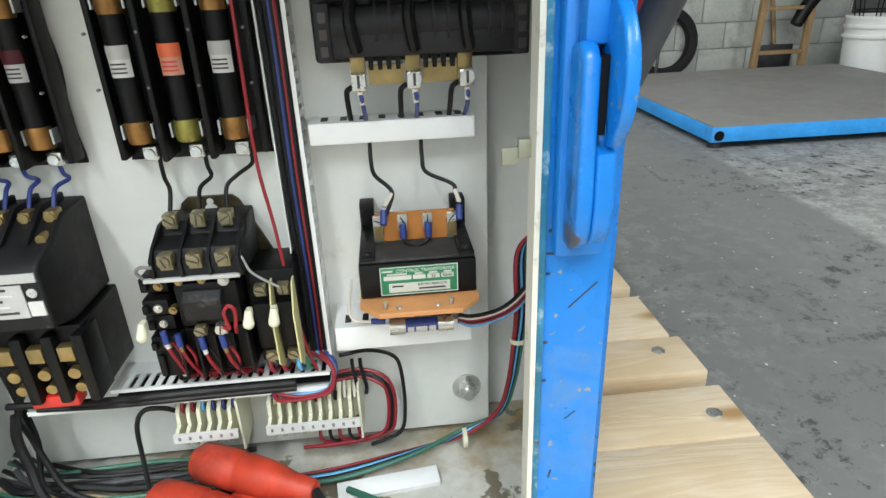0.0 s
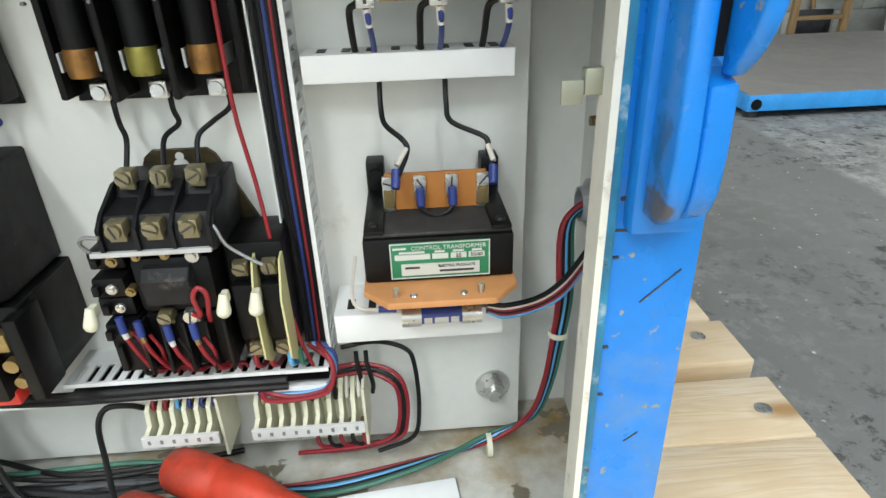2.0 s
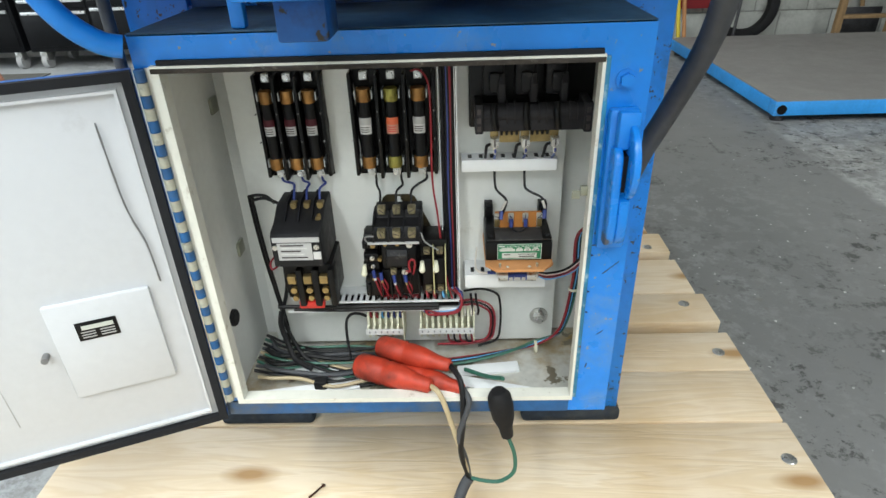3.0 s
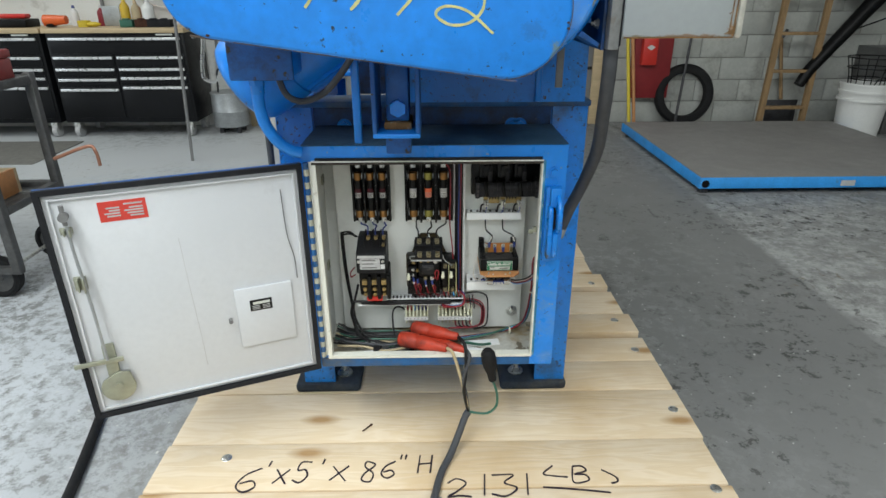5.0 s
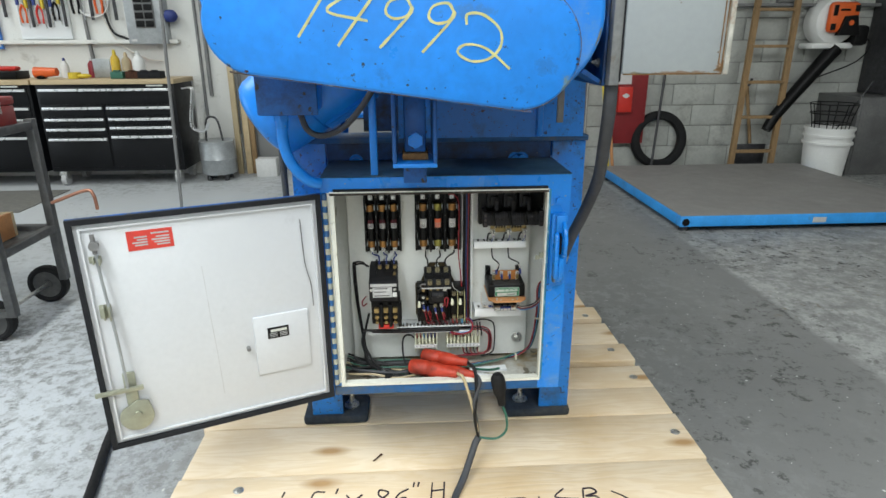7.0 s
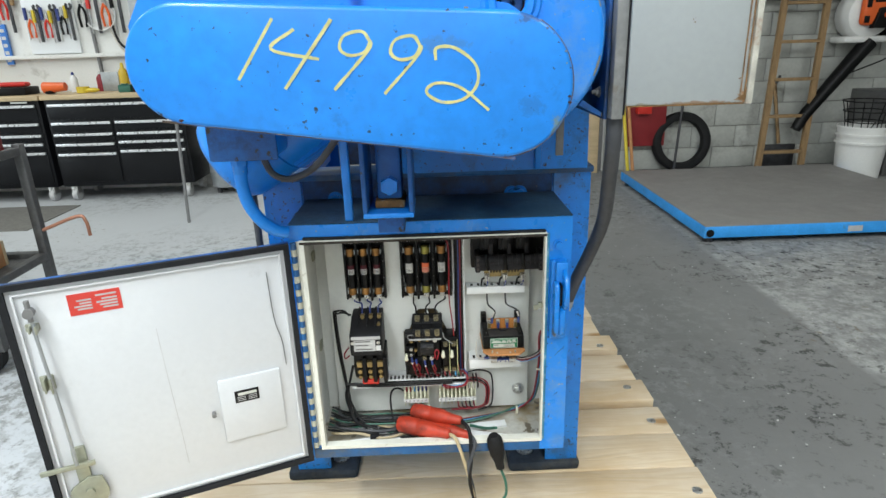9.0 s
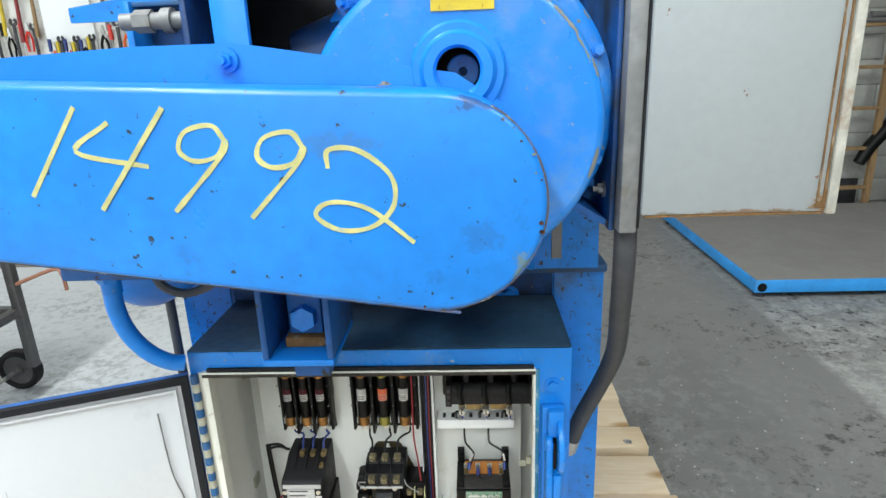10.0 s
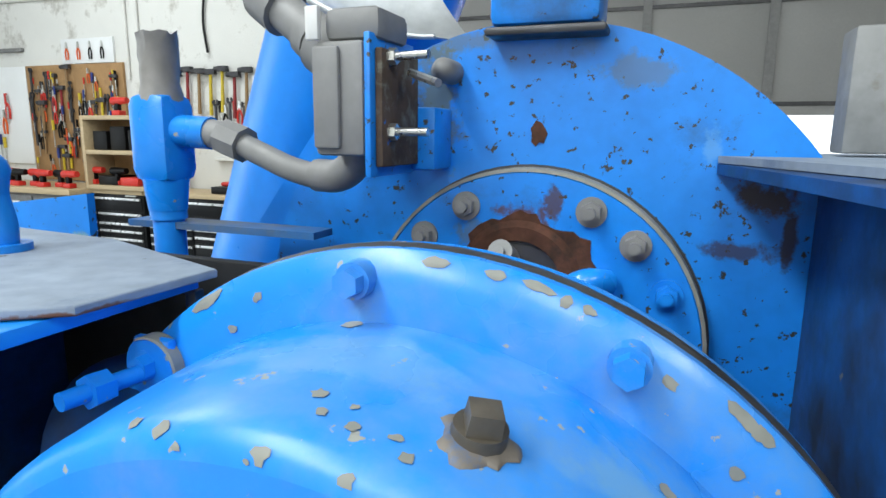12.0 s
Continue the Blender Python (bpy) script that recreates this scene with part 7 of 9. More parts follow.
for k in range(2):
    wire([(-0.040 + 0.007 * k, 0.452, 0.384), (-0.039 + 0.007 * k, 0.446, 0.374), (-0.037 + 0.008 * k, 0.444, 0.360), (-0.038 + 0.008 * k, 0.444, 0.352)], 0.0017, W_BLACK, "black wire down to the terminal strip")
# loop from the contactor down the west side
for k in range(2):
    wire([(-0.296 + 0.004 * k, 0.445, 0.536), (-0.306, 0.440, 0.549 - 0.004 * k), (-0.322 + 0.004 * k, 0.436, 0.550 - 0.005 * k), (-0.327 + 0.004 * k, 0.442, 0.538), (-0.325 + 0.004 * k, 0.446, 0.46), (-0.318 + 0.003 * k, 0.446, 0.39), (-0.310 + 0.002 * k, 0.440, 0.335), (-0.306, 0.425, 0.30), (-0.27, 0.415, 0.287)], 0.0021, W_BLACK, "black wire looping down beside the contactor")
wire([(-0.296, 0.44, 0.42), (-0.303, 0.44, 0.392), (-0.308, 0.43, 0.372), (-0.311, 0.438, 0.345), (-0.300, 0.43, 0.318), (-0.284, 0.420, 0.296), (-0.25, 0.41, 0.287)], 0.0028, W_BLACK, "thick black wire behind the red link")
for x0, s_ in ((-0.293, 1), (-0.232, -1)):
    wire([(x0 - 0.006, 0.427, 0.452), (x0 - 0.006 - 0.008 * s_, 0.420, 0.449), (x0 - 0.006 - 0.010 * s_, 0.425, 0.458), (x0 - 0.008, 0.44, 0.464)], 0.0014, W_RED, "short red wire at the overload relay")
# bundle from the east wall connectors
CX = EX1 - 0.0055
solid("conduit_fitting", lathe(BM(), [(0.0095, 0.0), (0.0095, -0.016), (0.0115, -0.016), (0.0118, -0.012), (0.0165, -0.010), (0.0165, -0.004), (0.0145, -0.003), (0.0145, 0.0)], (CX, 0.454, 0.488), "x", 24), GALV, "zinc conduit fitting through the enclosure wall", "fitting", "conduit fittings")
cn = solid("conduit_fitting", lathe(BM(), [(0.0095, 0.0), (0.0095, -0.010), (0.0115, -0.010), (0.0118, -0.006), (0.0155, -0.005), (0.0155, 0.0)], (CX, 0.430, 0.475), "x", 24), GALV, "zinc conduit fitting through the enclosure wall", "fitting", "conduit fittings")
for k, m in enumerate((W_RED, W_BLACK, W_BLUE, W_BLACK, W_GREEN)):
    o = 0.0028 * k
    wire([(CX - 0.004, 0.454 + 0.002 * (k - 2), 0.489 - 0.002 * (k - 2)), (CX - 0.018, 0.451, 0.487 - o * 0.4), (CX - 0.029 + o * 0.7, 0.446 + o * 0.3, 0.472), (CX - 0.031 + o * 0.8, 0.434 + o * 0.3, 0.430), (CX - 0.032 + o * 0.6, 0.438, 0.395), (CX - 0.036 + o * 0.5, 0.442, 0.350), (CX - 0.045 + o * 0.4, 0.450, 0.312), (CX - 0.075, 0.448 + o * 0.3, 0.292 + 0.001 * k), (0.0, 0.438 - o, 0.287 + 0.001 * k), (-0.08, 0.425 - o, 0.285), (-0.16, 0.425 + o, 0.284)], 0.0021, m, "coloured wire from the wall fitting along the enclosure floor")
for k, m in enumerate((W_BLACK, W_WHITE, W_RED, W_BLACK, W_RED, W_BLUE)):
    o = 0.0026 * k
    wire([(CX - 0.003, 0.430, 0.480 - o * 0.6), (CX - 0.015, 0.427, 0.470 - o * 0.7), (CX - 0.032, 0.420, 0.452 - o * 0.8), (CX - 0.048, 0.418, 0.441 - o * 0.6), (0.062, 0.414, 0.439 - o * 0.6), (0.050, 0.414, 0.441 - o * 0.4)], 0.0019, m, "coloured wire from the wall fitting to the transformer fuse")
solid("cable_tie", lathe(BM(), [(0.0062, -0.002), (0.0068, -0.002), (0.0068, 0.002), (0.0062, 0.002)], (CX - 0.0285, 0.4385, 0.398), "z", 16), NYLON, "ivory cable tie round the wires", "cable tie", "cable ties")
solid("cable_tie", lathe(BM(), [(0.0085, -0.002), (0.0092, -0.002), (0.0092, 0.002), (0.0085, 0.002)], (0.056, 0.446, 0.290), "x", 16), NYLON, "ivory cable tie round the wires", "cable tie", "cable ties")
random.seed(11)
for k in range(9):
    m = (W_BLACK, W_GREEN, W_BLACK, SEALTITE, W_TAN, W_BLACK, W_GREEN, SEALTITE, W_BLACK)[k]
    y = 0.47 - 0.009 * k
    wire([(-0.355, y, 0.30 - 0.001 * k), (-0.32, y - 0.01 * random.random(), 0.284 + 0.004 * random.random()), (-0.27, y - 0.02 * random.random(), 0.282 + 0.006 * random.random()), (-0.21, y - 0.03 * random.random(), 0.281 + 0.005 * random.random()), (-0.14, y - 0.02 * random.random(), 0.281 + 0.004 * random.random())], 0.0022, m, "loose wire lying across the enclosure floor")
for k in range(8):
    m = (W_BLACK, SEALTITE, W_BLACK, W_GREEN, W_BLACK, SEALTITE, W_BLACK, W_TAN)[k]
    y0 = 0.452 - 0.010 * k
    wire([(-0.345 + 0.008 * random.random(), y0, 0.308 - 0.002 * k), (-0.325, y0 - 0.008 * random.random(), 0.296 + 0.004 * random.random()), (-0.285, y0 - 0.014 * random.random(), 0.290 + 0.005 * random.random()), (-0.235, y0 - 0.02 * random.random(), 0.287 + 0.004 * random.random()), (-0.185, y0 - 0.012 * random.random(), 0.289), (-0.15, y0, 0.284)], 0.0019 + 0.0008 * (k % 3), m, "loose dark wire bunched on the enclosure floor")
wire([(-0.310, 0.430, 0.372), (-0.313, 0.426, 0.352), (-0.306, 0.418, 0.326), (-0.295, 0.405, 0.306), (-0.270, 0.395, 0.296)], 0.0040, W_BLACK, "thick black wire dropping to the enclosure floor")
# white cable sheaths on the floor of the enclosure
for p, q in (((-0.345, 0.352, 0.283), (-0.20, 0.378, 0.284)), ((-0.30, 0.408, 0.281), (-0.22, 0.400, 0.283)), ((-0.335, 0.344, 0.280), (-0.10, 0.349, 0.281)), ((-0.09, 0.392, 0.282), (0.06, 0.352, 0.281)), ((-0.06, 0.404, 0.281), (0.028, 0.414, 0.281))):
    d = Vector(q) - Vector(p)
    mm = Matrix.Translation((Vector(p) + Vector(q)) / 2) @ Matrix.Rotation(math.atan2(d.y, d.x), 4, "Z") @ Matrix.Rotation(radians(7), 4, "X")
    cov = box(BM(), -d.length / 2, -0.009, -0.0010, d.length / 2, 0.009, 0.0006, 0.0003, m=mm)
    for yy in (-0.009, 0.0078):
        box(cov, -d.length / 2, yy, -0.0045, d.length / 2, yy + 0.0012, -0.0008, m=mm)
    solid("duct_cover", cov, WHITE, "white plastic duct cover lying on the enclosure floor", "duct cover", "loose duct covers")
solid("wire_nut", box(BM(), -0.262, 0.365, 0.279, -0.244, 0.381, 0.296, 0.003), GREYPL, "small dark wire connector on the enclosure floor", "connector")
# fittings on the west wall and latch brackets
XW = L0 + 0.002
solid("hole_plug", lathe(BM(), [(0.0, 0.006), (0.010, 0.006), (0.012, 0.004), (0.012, 0.0)], (XW, 0.40, 0.385), "x", 20), GREYPL, "dark plug in the enclosure side wall", "plug")
for p in ((XW, 0.462, 0.455), (XW, 0.478, 0.655)):
    solid("wall_bracket", box(BM(), p[0], p[1], p[2] - 0.010, p[0] + 0.004, p[1] + 0.022, p[2] + 0.010, 0.001), OLIVE, "small brass bracket on the enclosure side", "bracket", "wall brackets")
lk = thing("latch_keeper", (CX, 0.430, 0.566), "small plated latch keeper with a coiled spring on the side wall", "latch keeper")
part("keeper_block", box(BM(), CX - 0.006, 0.4205, 0.5625, CX + 0.003, 0.436, 0.5765, 0.001), OLIVE, lk)
clip_ = part("lip_clip", box(BM(), 0.0795, 0.3405, 0.585, 0.0878, 0.3465, 0.596, 0.0008), OLIVE, enc, "small plated clip on the opening lip")
part("clip_tab", box(BM(), 0.0700, 0.3405, 0.5815, 0.0793, 0.3420, 0.5915, 0.0004), OLIVE, clip_)
for k in range(5):
    part("spring_coil", lathe(BM(), [(0.0042, -0.0008), (0.0056, -0.0008), (0.0056, 0.0008), (0.0042, 0.0008), (0.0042, -0.0008)], (CX - 0.004, 0.4300, 0.5785 + 0.0026 * k), "z", 14), BRASS, lk)
WY, WZC = 0.454, 0.543
ws = thing("washer_bolt", (CX, WY, WZC), "large zinc washer with a brass bolt through the side wall", "washer")
part("washer", lathe(BM(), [(0.0, -0.002), (0.0175, -0.002), (0.018, -0.0012), (0.018, 0.0022), (0.0, 0.0022)], (CX, WY, WZC), "x", 32), GREYPIPE, ws)
part("bolt", cyl(hexbolt(BM(), (CX - 0.002, WY, WZC), (-1, 0, 0), 0.0048, 0.005), (CX - 0.002, WY, WZC), (CX - 0.013, WY, WZC), 0.0032, n=12), BRASS, ws)
# seam and scratches on the flange beside the handle
for x0, z0, x1, z1, w in SCRATCHES:
    d = Vector((x1 - x0, 0, z1 - z0))
    mm = Matrix.Translation(((x0 + x1) / 2, EY0 - 0.0002, (z0 + z1) / 2)) @ Matrix.Rotation(-math.atan2(d.z, d.x), 4, "Y")
    part("paint_scratch", box(BM(), -d.length / 2, -0.0003, -w / 2, d.length / 2, 0.0003, w / 2, m=mm), BARK, enc)


# ---- cable plugs hanging out of the enclosure ----
def cord_plug(p, q, r):
    p, q = Vector(p), Vector(q)
    d = (q - p)
    ln = d.length
    bm = lathe(BM(), [(0.0, 0.0), (r * 0.80, 0.0), (r * 0.95, 0.004), (r, ln * 0.15), (r, ln * 0.36), (r * 0.92, ln * 0.38), (r * 0.92, ln * 0.42), (r * 0.98, ln * 0.44), (r * 0.90, ln * 0.62), (r * 0.62, ln * 0.82), (r * 0.55, ln * 0.97), (r * 0.40, ln), (0.0, ln)], (0, 0, 0), "z", 24)
    bmesh.ops.transform(bm, matrix=Matrix.Translation(p) @ d.to_track_quat("Z", "Y").to_matrix().to_4x4(), verts=bm.verts)
    return solid("cord_plug", bm, ORANGE, "dirty orange rubber cord plug lying in the enclosure", "plug", "orange cord plugs")


cord_plug((-0.201, 0.392, 0.305), (-0.096, 0.340, 0.311), 0.0185)
cord_plug((-0.172, 0.418, 0.318), (-0.070, 0.365, 0.324), 0.0165)
cord_plug((-0.140, 0.385, 0.297), (-0.053, 0.340, 0.306), 0.0150)
J = (-0.047, 0.326, 0.148)
for pts, r, m, lb in (([(-0.096, 0.340, 0.311), (-0.083, 0.326, 0.306), (-0.066, 0.316, 0.250), (-0.054, 0.318, 0.195), J], 0.0036, W_TAN, "tan cord from an orange plug"),
                      ([(-0.070, 0.365, 0.324), (-0.056, 0.338, 0.318), (-0.054, 0.318, 0.27), (-0.058, 0.314, 0.215), J], 0.0040, W_BLACK, "black cord from an orange plug"),
                      ([(-0.053, 0.340, 0.306), (-0.046, 0.322, 0.296), (-0.060, 0.314, 0.245), (-0.052, 0.320, 0.195), J], 0.0040, SEALTITE, "dark cord from an orange plug"),
                      ([(0.006, 0.322, 0.236), (0.016, 0.318, 0.205), (0.016, 0.316, 0.172), (-0.002, 0.318, 0.150), (-0.025, 0.321, 0.147), J], 0.0028, W_GREEN, "green ground wire from the black plug"),
                      ([(0.0, 0.345, 0.318), (-0.02, 0.37, 0.300), (-0.05, 0.40, 0.287)], 0.0030, W_GREEN, "green ground wire inside the enclosure")):
    solid("cord", tube(BM(), pts, r, 9), m, lb, "cord", "cords out of the enclosure")
bt_ = lathe(BM(), [(0.0, 0.0), (0.010, 0.001), (0.0155, 0.010), (0.0165, 0.026), (0.0150, 0.045), (0.0100, 0.062), (0.0085, 0.080), (0.0, 0.081)], (0, 0, 0), "z", 24)
bmesh.ops.transform(bt_, matrix=Matrix.Translation((-0.008, 0.325, 0.316)) @ Vector((0.014, -0.003, -0.080)).to_track_quat("Z", "Y").to_matrix().to_4x4(), verts=bt_.verts)
solid("cord_plug", bt_, RUBBER, "black rubber plug boot hanging over the enclosure lip", "plug")
solid("flexible_cable", tube(BM(), [J, (-0.056, 0.318, 0.135), (-0.072, 0.290, 0.108), (-0.090, 0.255, 0.086), (-0.112, 0.205, DECK + 0.0085), (-0.128, 0.13, DECK + 0.0085), (-0.150, 0.02, DECK + 0.0085), (-0.18, -0.12, DECK + 0.0085), (-0.21, -0.33, DECK + 0.0085)], 0.0080, 12), SEALTITE, "thick dark power cable running over the pallet", "cable")

# bent nail on the deck
solid("bent_nail", tube(BM(), [(-0.297, 0.352, DECK + 0.0022), (-0.291, 0.358, DECK + 0.0022), (-0.285, 0.366, DECK + 0.0022), (-0.280, 0.371, DECK + 0.003), (-0.2765, 0.3745, DECK + 0.0022), (-0.281, 0.3755, DECK + 0.0022)], 0.0018, 7), RUSTCHIP, "small bent rusty nail on the pallet deck", "nail")


# ---- pipework beside the drum ----
pipes = thing("conduit_fittings", (-0.28, 0.455, 1.2), "blue conduit tee, duct tape and grey conduit to a switch", "conduit")
PYY = 0.455
tee = cyl(BM(), (-0.283, PYY, 1.222), (-0.283, PYY, 1.205), 0.0135, n=20)
box(tee, -0.302, PYY - 0.018, 1.232, -0.264, PYY + 0.018, 1.300, 0.011)
cyl(tee, (-0.283, PYY, 1.236), (-0.283, PYY, 1.212), 0.0168, 0.0140, n=20), cyl(tee, (-0.268, PYY, 1.272), (-0.237, PYY, 1.270), 0.0118, n=18)
part("tee_body", tee, BLUE_WORN, pipes, "blue cast conduit body")
part("stem", cyl(BM(), (-0.283, PYY, 1.15), (-0.283, PYY, 1.21), 0.0118, n=18), BLUE, pipes)
tp = BM()
random.seed(3)
rings = []
for k, z in enumerate((1.292, 1.298, 1.306, 1.316, 1.326, 1.336, 1.342, 1.340)):
    ring = []
    for j in range(18):
        t = 2 * math.pi * j / 18
        r = (0.0165, 0.0150, 0.0138, 0.0134, 0.0134, 0.0138, 0.0146, 0.005)[k] * (1 + 0.09 * (random.random() - 0.5) * (1 + k * 0.25))
        ring.append(tp.verts.new((-0.2815 + r * math.cos(t), PYY + r * math.sin(t), z + (0.004 * (random.random() - 0.5) if k > 4 else 0.001 * math.sin(3 * t)))))
    rings.append(ring)
for a, c in zip(rings, rings[1:]):
    for j in range(18):
        tp.faces.new((a[j], a[(j + 1) % 18], c[(j + 1) % 18], c[j]))
tp.faces.new(rings[-1])
part("duct_tape", tp, TAPE, pipes, "crumpled grey duct tape over the open end")
part("coupling", cyl(cyl(BM(), (-0.238, PYY, 1.270), (-0.226, PYY, 1.268), 0.0105, n=16), (-0.226, PYY, 1.268), (-0.206, PYY - 0.002, 1.262), 0.0130, n=8), GREYPIPE, pipes)
part("bent_pipe", tube(BM(), [(-0.210, PYY - 0.002, 1.263), (-0.185, 0.450, 1.254), (-0.160, 0.446, 1.246), (-0.135, 0.443, 1.243), (-0.118, 0.442, 1.249), (-0.112, 0.442, 1.262)], 0.0085, 14), GREYPIPE, pipes)
part("elbow", tube(BM(), [(-0.142, 0.444, 1.2435), (-0.124, 0.442, 1.244), (-0.113, 0.442, 1.252), (-0.1115, 0.442, 1.264)], 0.0108, 14), GREYPIPE, pipes)
swb = part("switch_box", box(BM(), -0.118, 0.405, 1.258, -0.086, 0.455, 1.322, 0.003), GREYPIPE, pipes, "grey cast switch box")
part("switch_lid", box(BM(), -0.117, 0.4015, 1.262, -0.100, 0.4055, 1.319, 0.002), GREYPIPE, swb)
part("switch_top", box(BM(), -0.114, 0.41, 1.3225, -0.078, 0.452, 1.341, 0.005), GREYPIPE, swb)
part("white_tag", box(BM(), -0.1215, 0.403, 1.3225, -0.113, 0.4075, 1.341, 0.001), CARD, swb, "white tag")
plb = part("switch_plate", box(BM(), -0.1025, 0.405, 1.250, -0.0985, 0.466, 1.330, 0.001), BLUE_CHIPPED, pipes, "blue chipped mounting plate")
part("rust_scale", box(BM(), -0.0982, 0.410, 1.256, -0.0935, 0.462, 1.322, 0.001), mat("peeling_rust_scale", (0.085, 0.06, 0.045), 0.85, var=0.4, scale=50, bump=0.4, dirt=((0.22, 0.24, 0.20), 0.20, 45), chips=((0.006, 0.15, 0.5), 0.62, 50)), plb, "peeling brown rust")
for z in (1.318, 1.276):
    part("stud", cyl(hexbolt(BM(), (-0.094, 0.42, z), (1, 0, 0), 0.005, 0.005), (-0.094, 0.42, z), (-0.068, 0.416, z), 0.0024, n=10), STEEL, plb)
part("stud", cyl(BM(), (-0.085, 0.43, 1.310), (-0.060, 0.41, 1.302), 0.0024, n=8), STEEL, plb)
part("mount_ear", box(BM(), -0.100, 0.462, 1.252, -0.082, 0.494, 1.292, 0.002), BLUE_CHIPPED, plb)
part("mount_ear", lathe(BM(), [(0.0, 0.462), (0.006, 0.472), (0.008, 0.475), (0.008, 0.494)], (-0.082, 0, 1.316), "y", 24), GREYPIPE, plb)
for ob in [plb]:
    ob.matrix_basis = Matrix.Translation((0.017, 0.0, -0.004)) @ ob.matrix_basis
part("riser_pipe", tube(BM(), [(-0.098, 0.43, 1.306), (-0.131, 0.435, 1.327), (-0.166, 0.445, 1.350), (-0.203, 0.455, 1.375)], 0.0125, 16, smooth=False), GREYPIPE, pipes)
for p, q, r in (((-0.110, 0.431, 1.313), (-0.128, 0.434, 1.325), 0.0185), ((-0.130, 0.434, 1.326), (-0.139, 0.437, 1.332), 0.0155), ((-0.162, 0.444, 1.347), (-0.181, 0.449, 1.360), 0.0165)):
    part("pipe_union", cyl(BM(), p, q, r, n=16), GREYPIPE, pipes)

# ---- low platform ----
PFX0, PFX1, PFY0, PFY1, PFZ0, PFZ1 = 1.368, 3.01, 2.400, 3.90, 0.004, 0.068
plat = thing("low_platform", (2.2, 3.15, FLOOR), "low floor platform, grey plate top and blue steel edge", "platform")
part("edge_beam", box(BM(), PFX0, PFY0, PFZ0, PFX1, PFY0 + 0.062, PFZ1, 0.004), BLUE_PLATFORM, plat)
part("edge_beam", box(BM(), PFX0, PFY1 - 0.062, PFZ0, PFX1, PFY1, PFZ1, 0.004), BLUE_PLATFORM, plat)
for x in (PFX0, PFX1 - 0.062):
    part("edge_beam", box(BM(), x, PFY0 + 0.0625, PFZ0, x + 0.062, PFY1 - 0.0625, PFZ1, 0.004), BLUE_PLATFORM, plat)
part("deck_plate", box(BM(), PFX0 + 0.004, PFY0 + 0.004, PFZ1 + 0.0005, PFX1 - 0.004, PFY1 - 0.004, PFZ1 + 0.005), mat("grey_checker_plate", (0.26, 0.25, 0.24), 0.6, 0.1, var=0.1, scale=4, bump=0.1, dirt=((0.12, 0.12, 0.12), 0.06, 6)), plat)
part("corner_hole", cyl(BM(), (PFX0 + 0.033, PFY0 - 0.002, 0.032), (PFX0 + 0.033, PFY0 + 0.006, 0.032), 0.022, n=20), BLACK, plat)
part("rating_sticker", box(BM(), 2.165, PFY0 - 0.0025, 0.016, 2.245, PFY0 + 0.0005, 0.048), GREYLAB, plat)
for x in (PFX0 + 0.05, PFX1 - 0.05):
    for y in (PFY0 + 0.06, PFY1 - 0.06):
        part("foot", cyl(BM(), (x, y, FLOOR), (x, y, PFZ0), 0.03, n=12), DARKSTEEL, plat)

# ---- things along the end wall, east side ----
fp = thing("fire_panel", (1.63, 4.3, 0.2), "dark red wall cabinet with a small bright red call box", "cabinet")
part("cabinet_body", box(BM(), 1.535, 4.30, 0.19, 1.845, 4.398, 1.15, 0.004), REDPAINT, fp)
cb = part("call_box", box(BM(), 1.580, 4.235, 0.462, 1.700, 4.2995, 0.672, 0.008), REDPL, fp, "bright red call box")
part("diamond_mark", prism(BM(), [(1.605, 0.60), (1.64, 0.622), (1.675, 0.60), (1.64, 0.578)], 4.232, 4.236, "y"), CARD, cb)
part("paper_note", box(BM(), 1.585, 4.297, 0.69, 1.700, 4.2995, 0.80), CARD, fp)
tyre = BM()
lathe(tyre, [(0.178, -0.035), (0.205, -0.042), (0.232, -0.036), (0.246, -0.018), (0.248, 0.0), (0.246, 0.018), (0.232, 0.036), (0.205, 0.042), (0.178, 0.035), (0.172, 0.0), (0.178, -0.035)], (0, 0, 0), "y", 48)
bmesh.ops.transform(tyre, matrix=Matrix.Translation((1.993, 4.315, FLOOR + 0.246)) @ Matrix.Rotation(radians(-9), 4, "X"), verts=tyre.verts)
solid("tyre", tyre, RUBBER, "worn black tyre leaning on the block wall", "tyre")
solid("leaning_bar", cyl(BM(), (1.905, 4.20, FLOOR), (2.03, 4.385, 0.98), 0.0105, n=10), DARKSTEEL, "dark steel bar leaning on the wall", "bar")
YP = mat("yellow_pole_paint", (0.62, 0.48, 0.03), 0.5, var=0.1)
solid("pole", cyl(BM(), (1.470, 4.02, FLOOR), (1.405, 4.38, 1.30), 0.0135, n=10), YP, "yellow painted pole leaning on the wall", "pole", "leaning poles")
solid("pole", cyl(BM(), (1.520, 4.05, FLOOR), (1.450, 4.385, 1.25), 0.0135, n=10), PHENOL_LT, "pale wooden pole leaning on the wall", "pole", "leaning poles")
solid("board", box(BM(), 1.21, 4.33, FLOOR, 1.30, 4.36, 0.95, 0.003), BENCHWOOD, "pale board standing against the door frame", "board")

lad = thing("wooden_ladder", (2.85, 4.15, FLOOR), "weathered wooden ladder leaning on the block wall", "ladder")
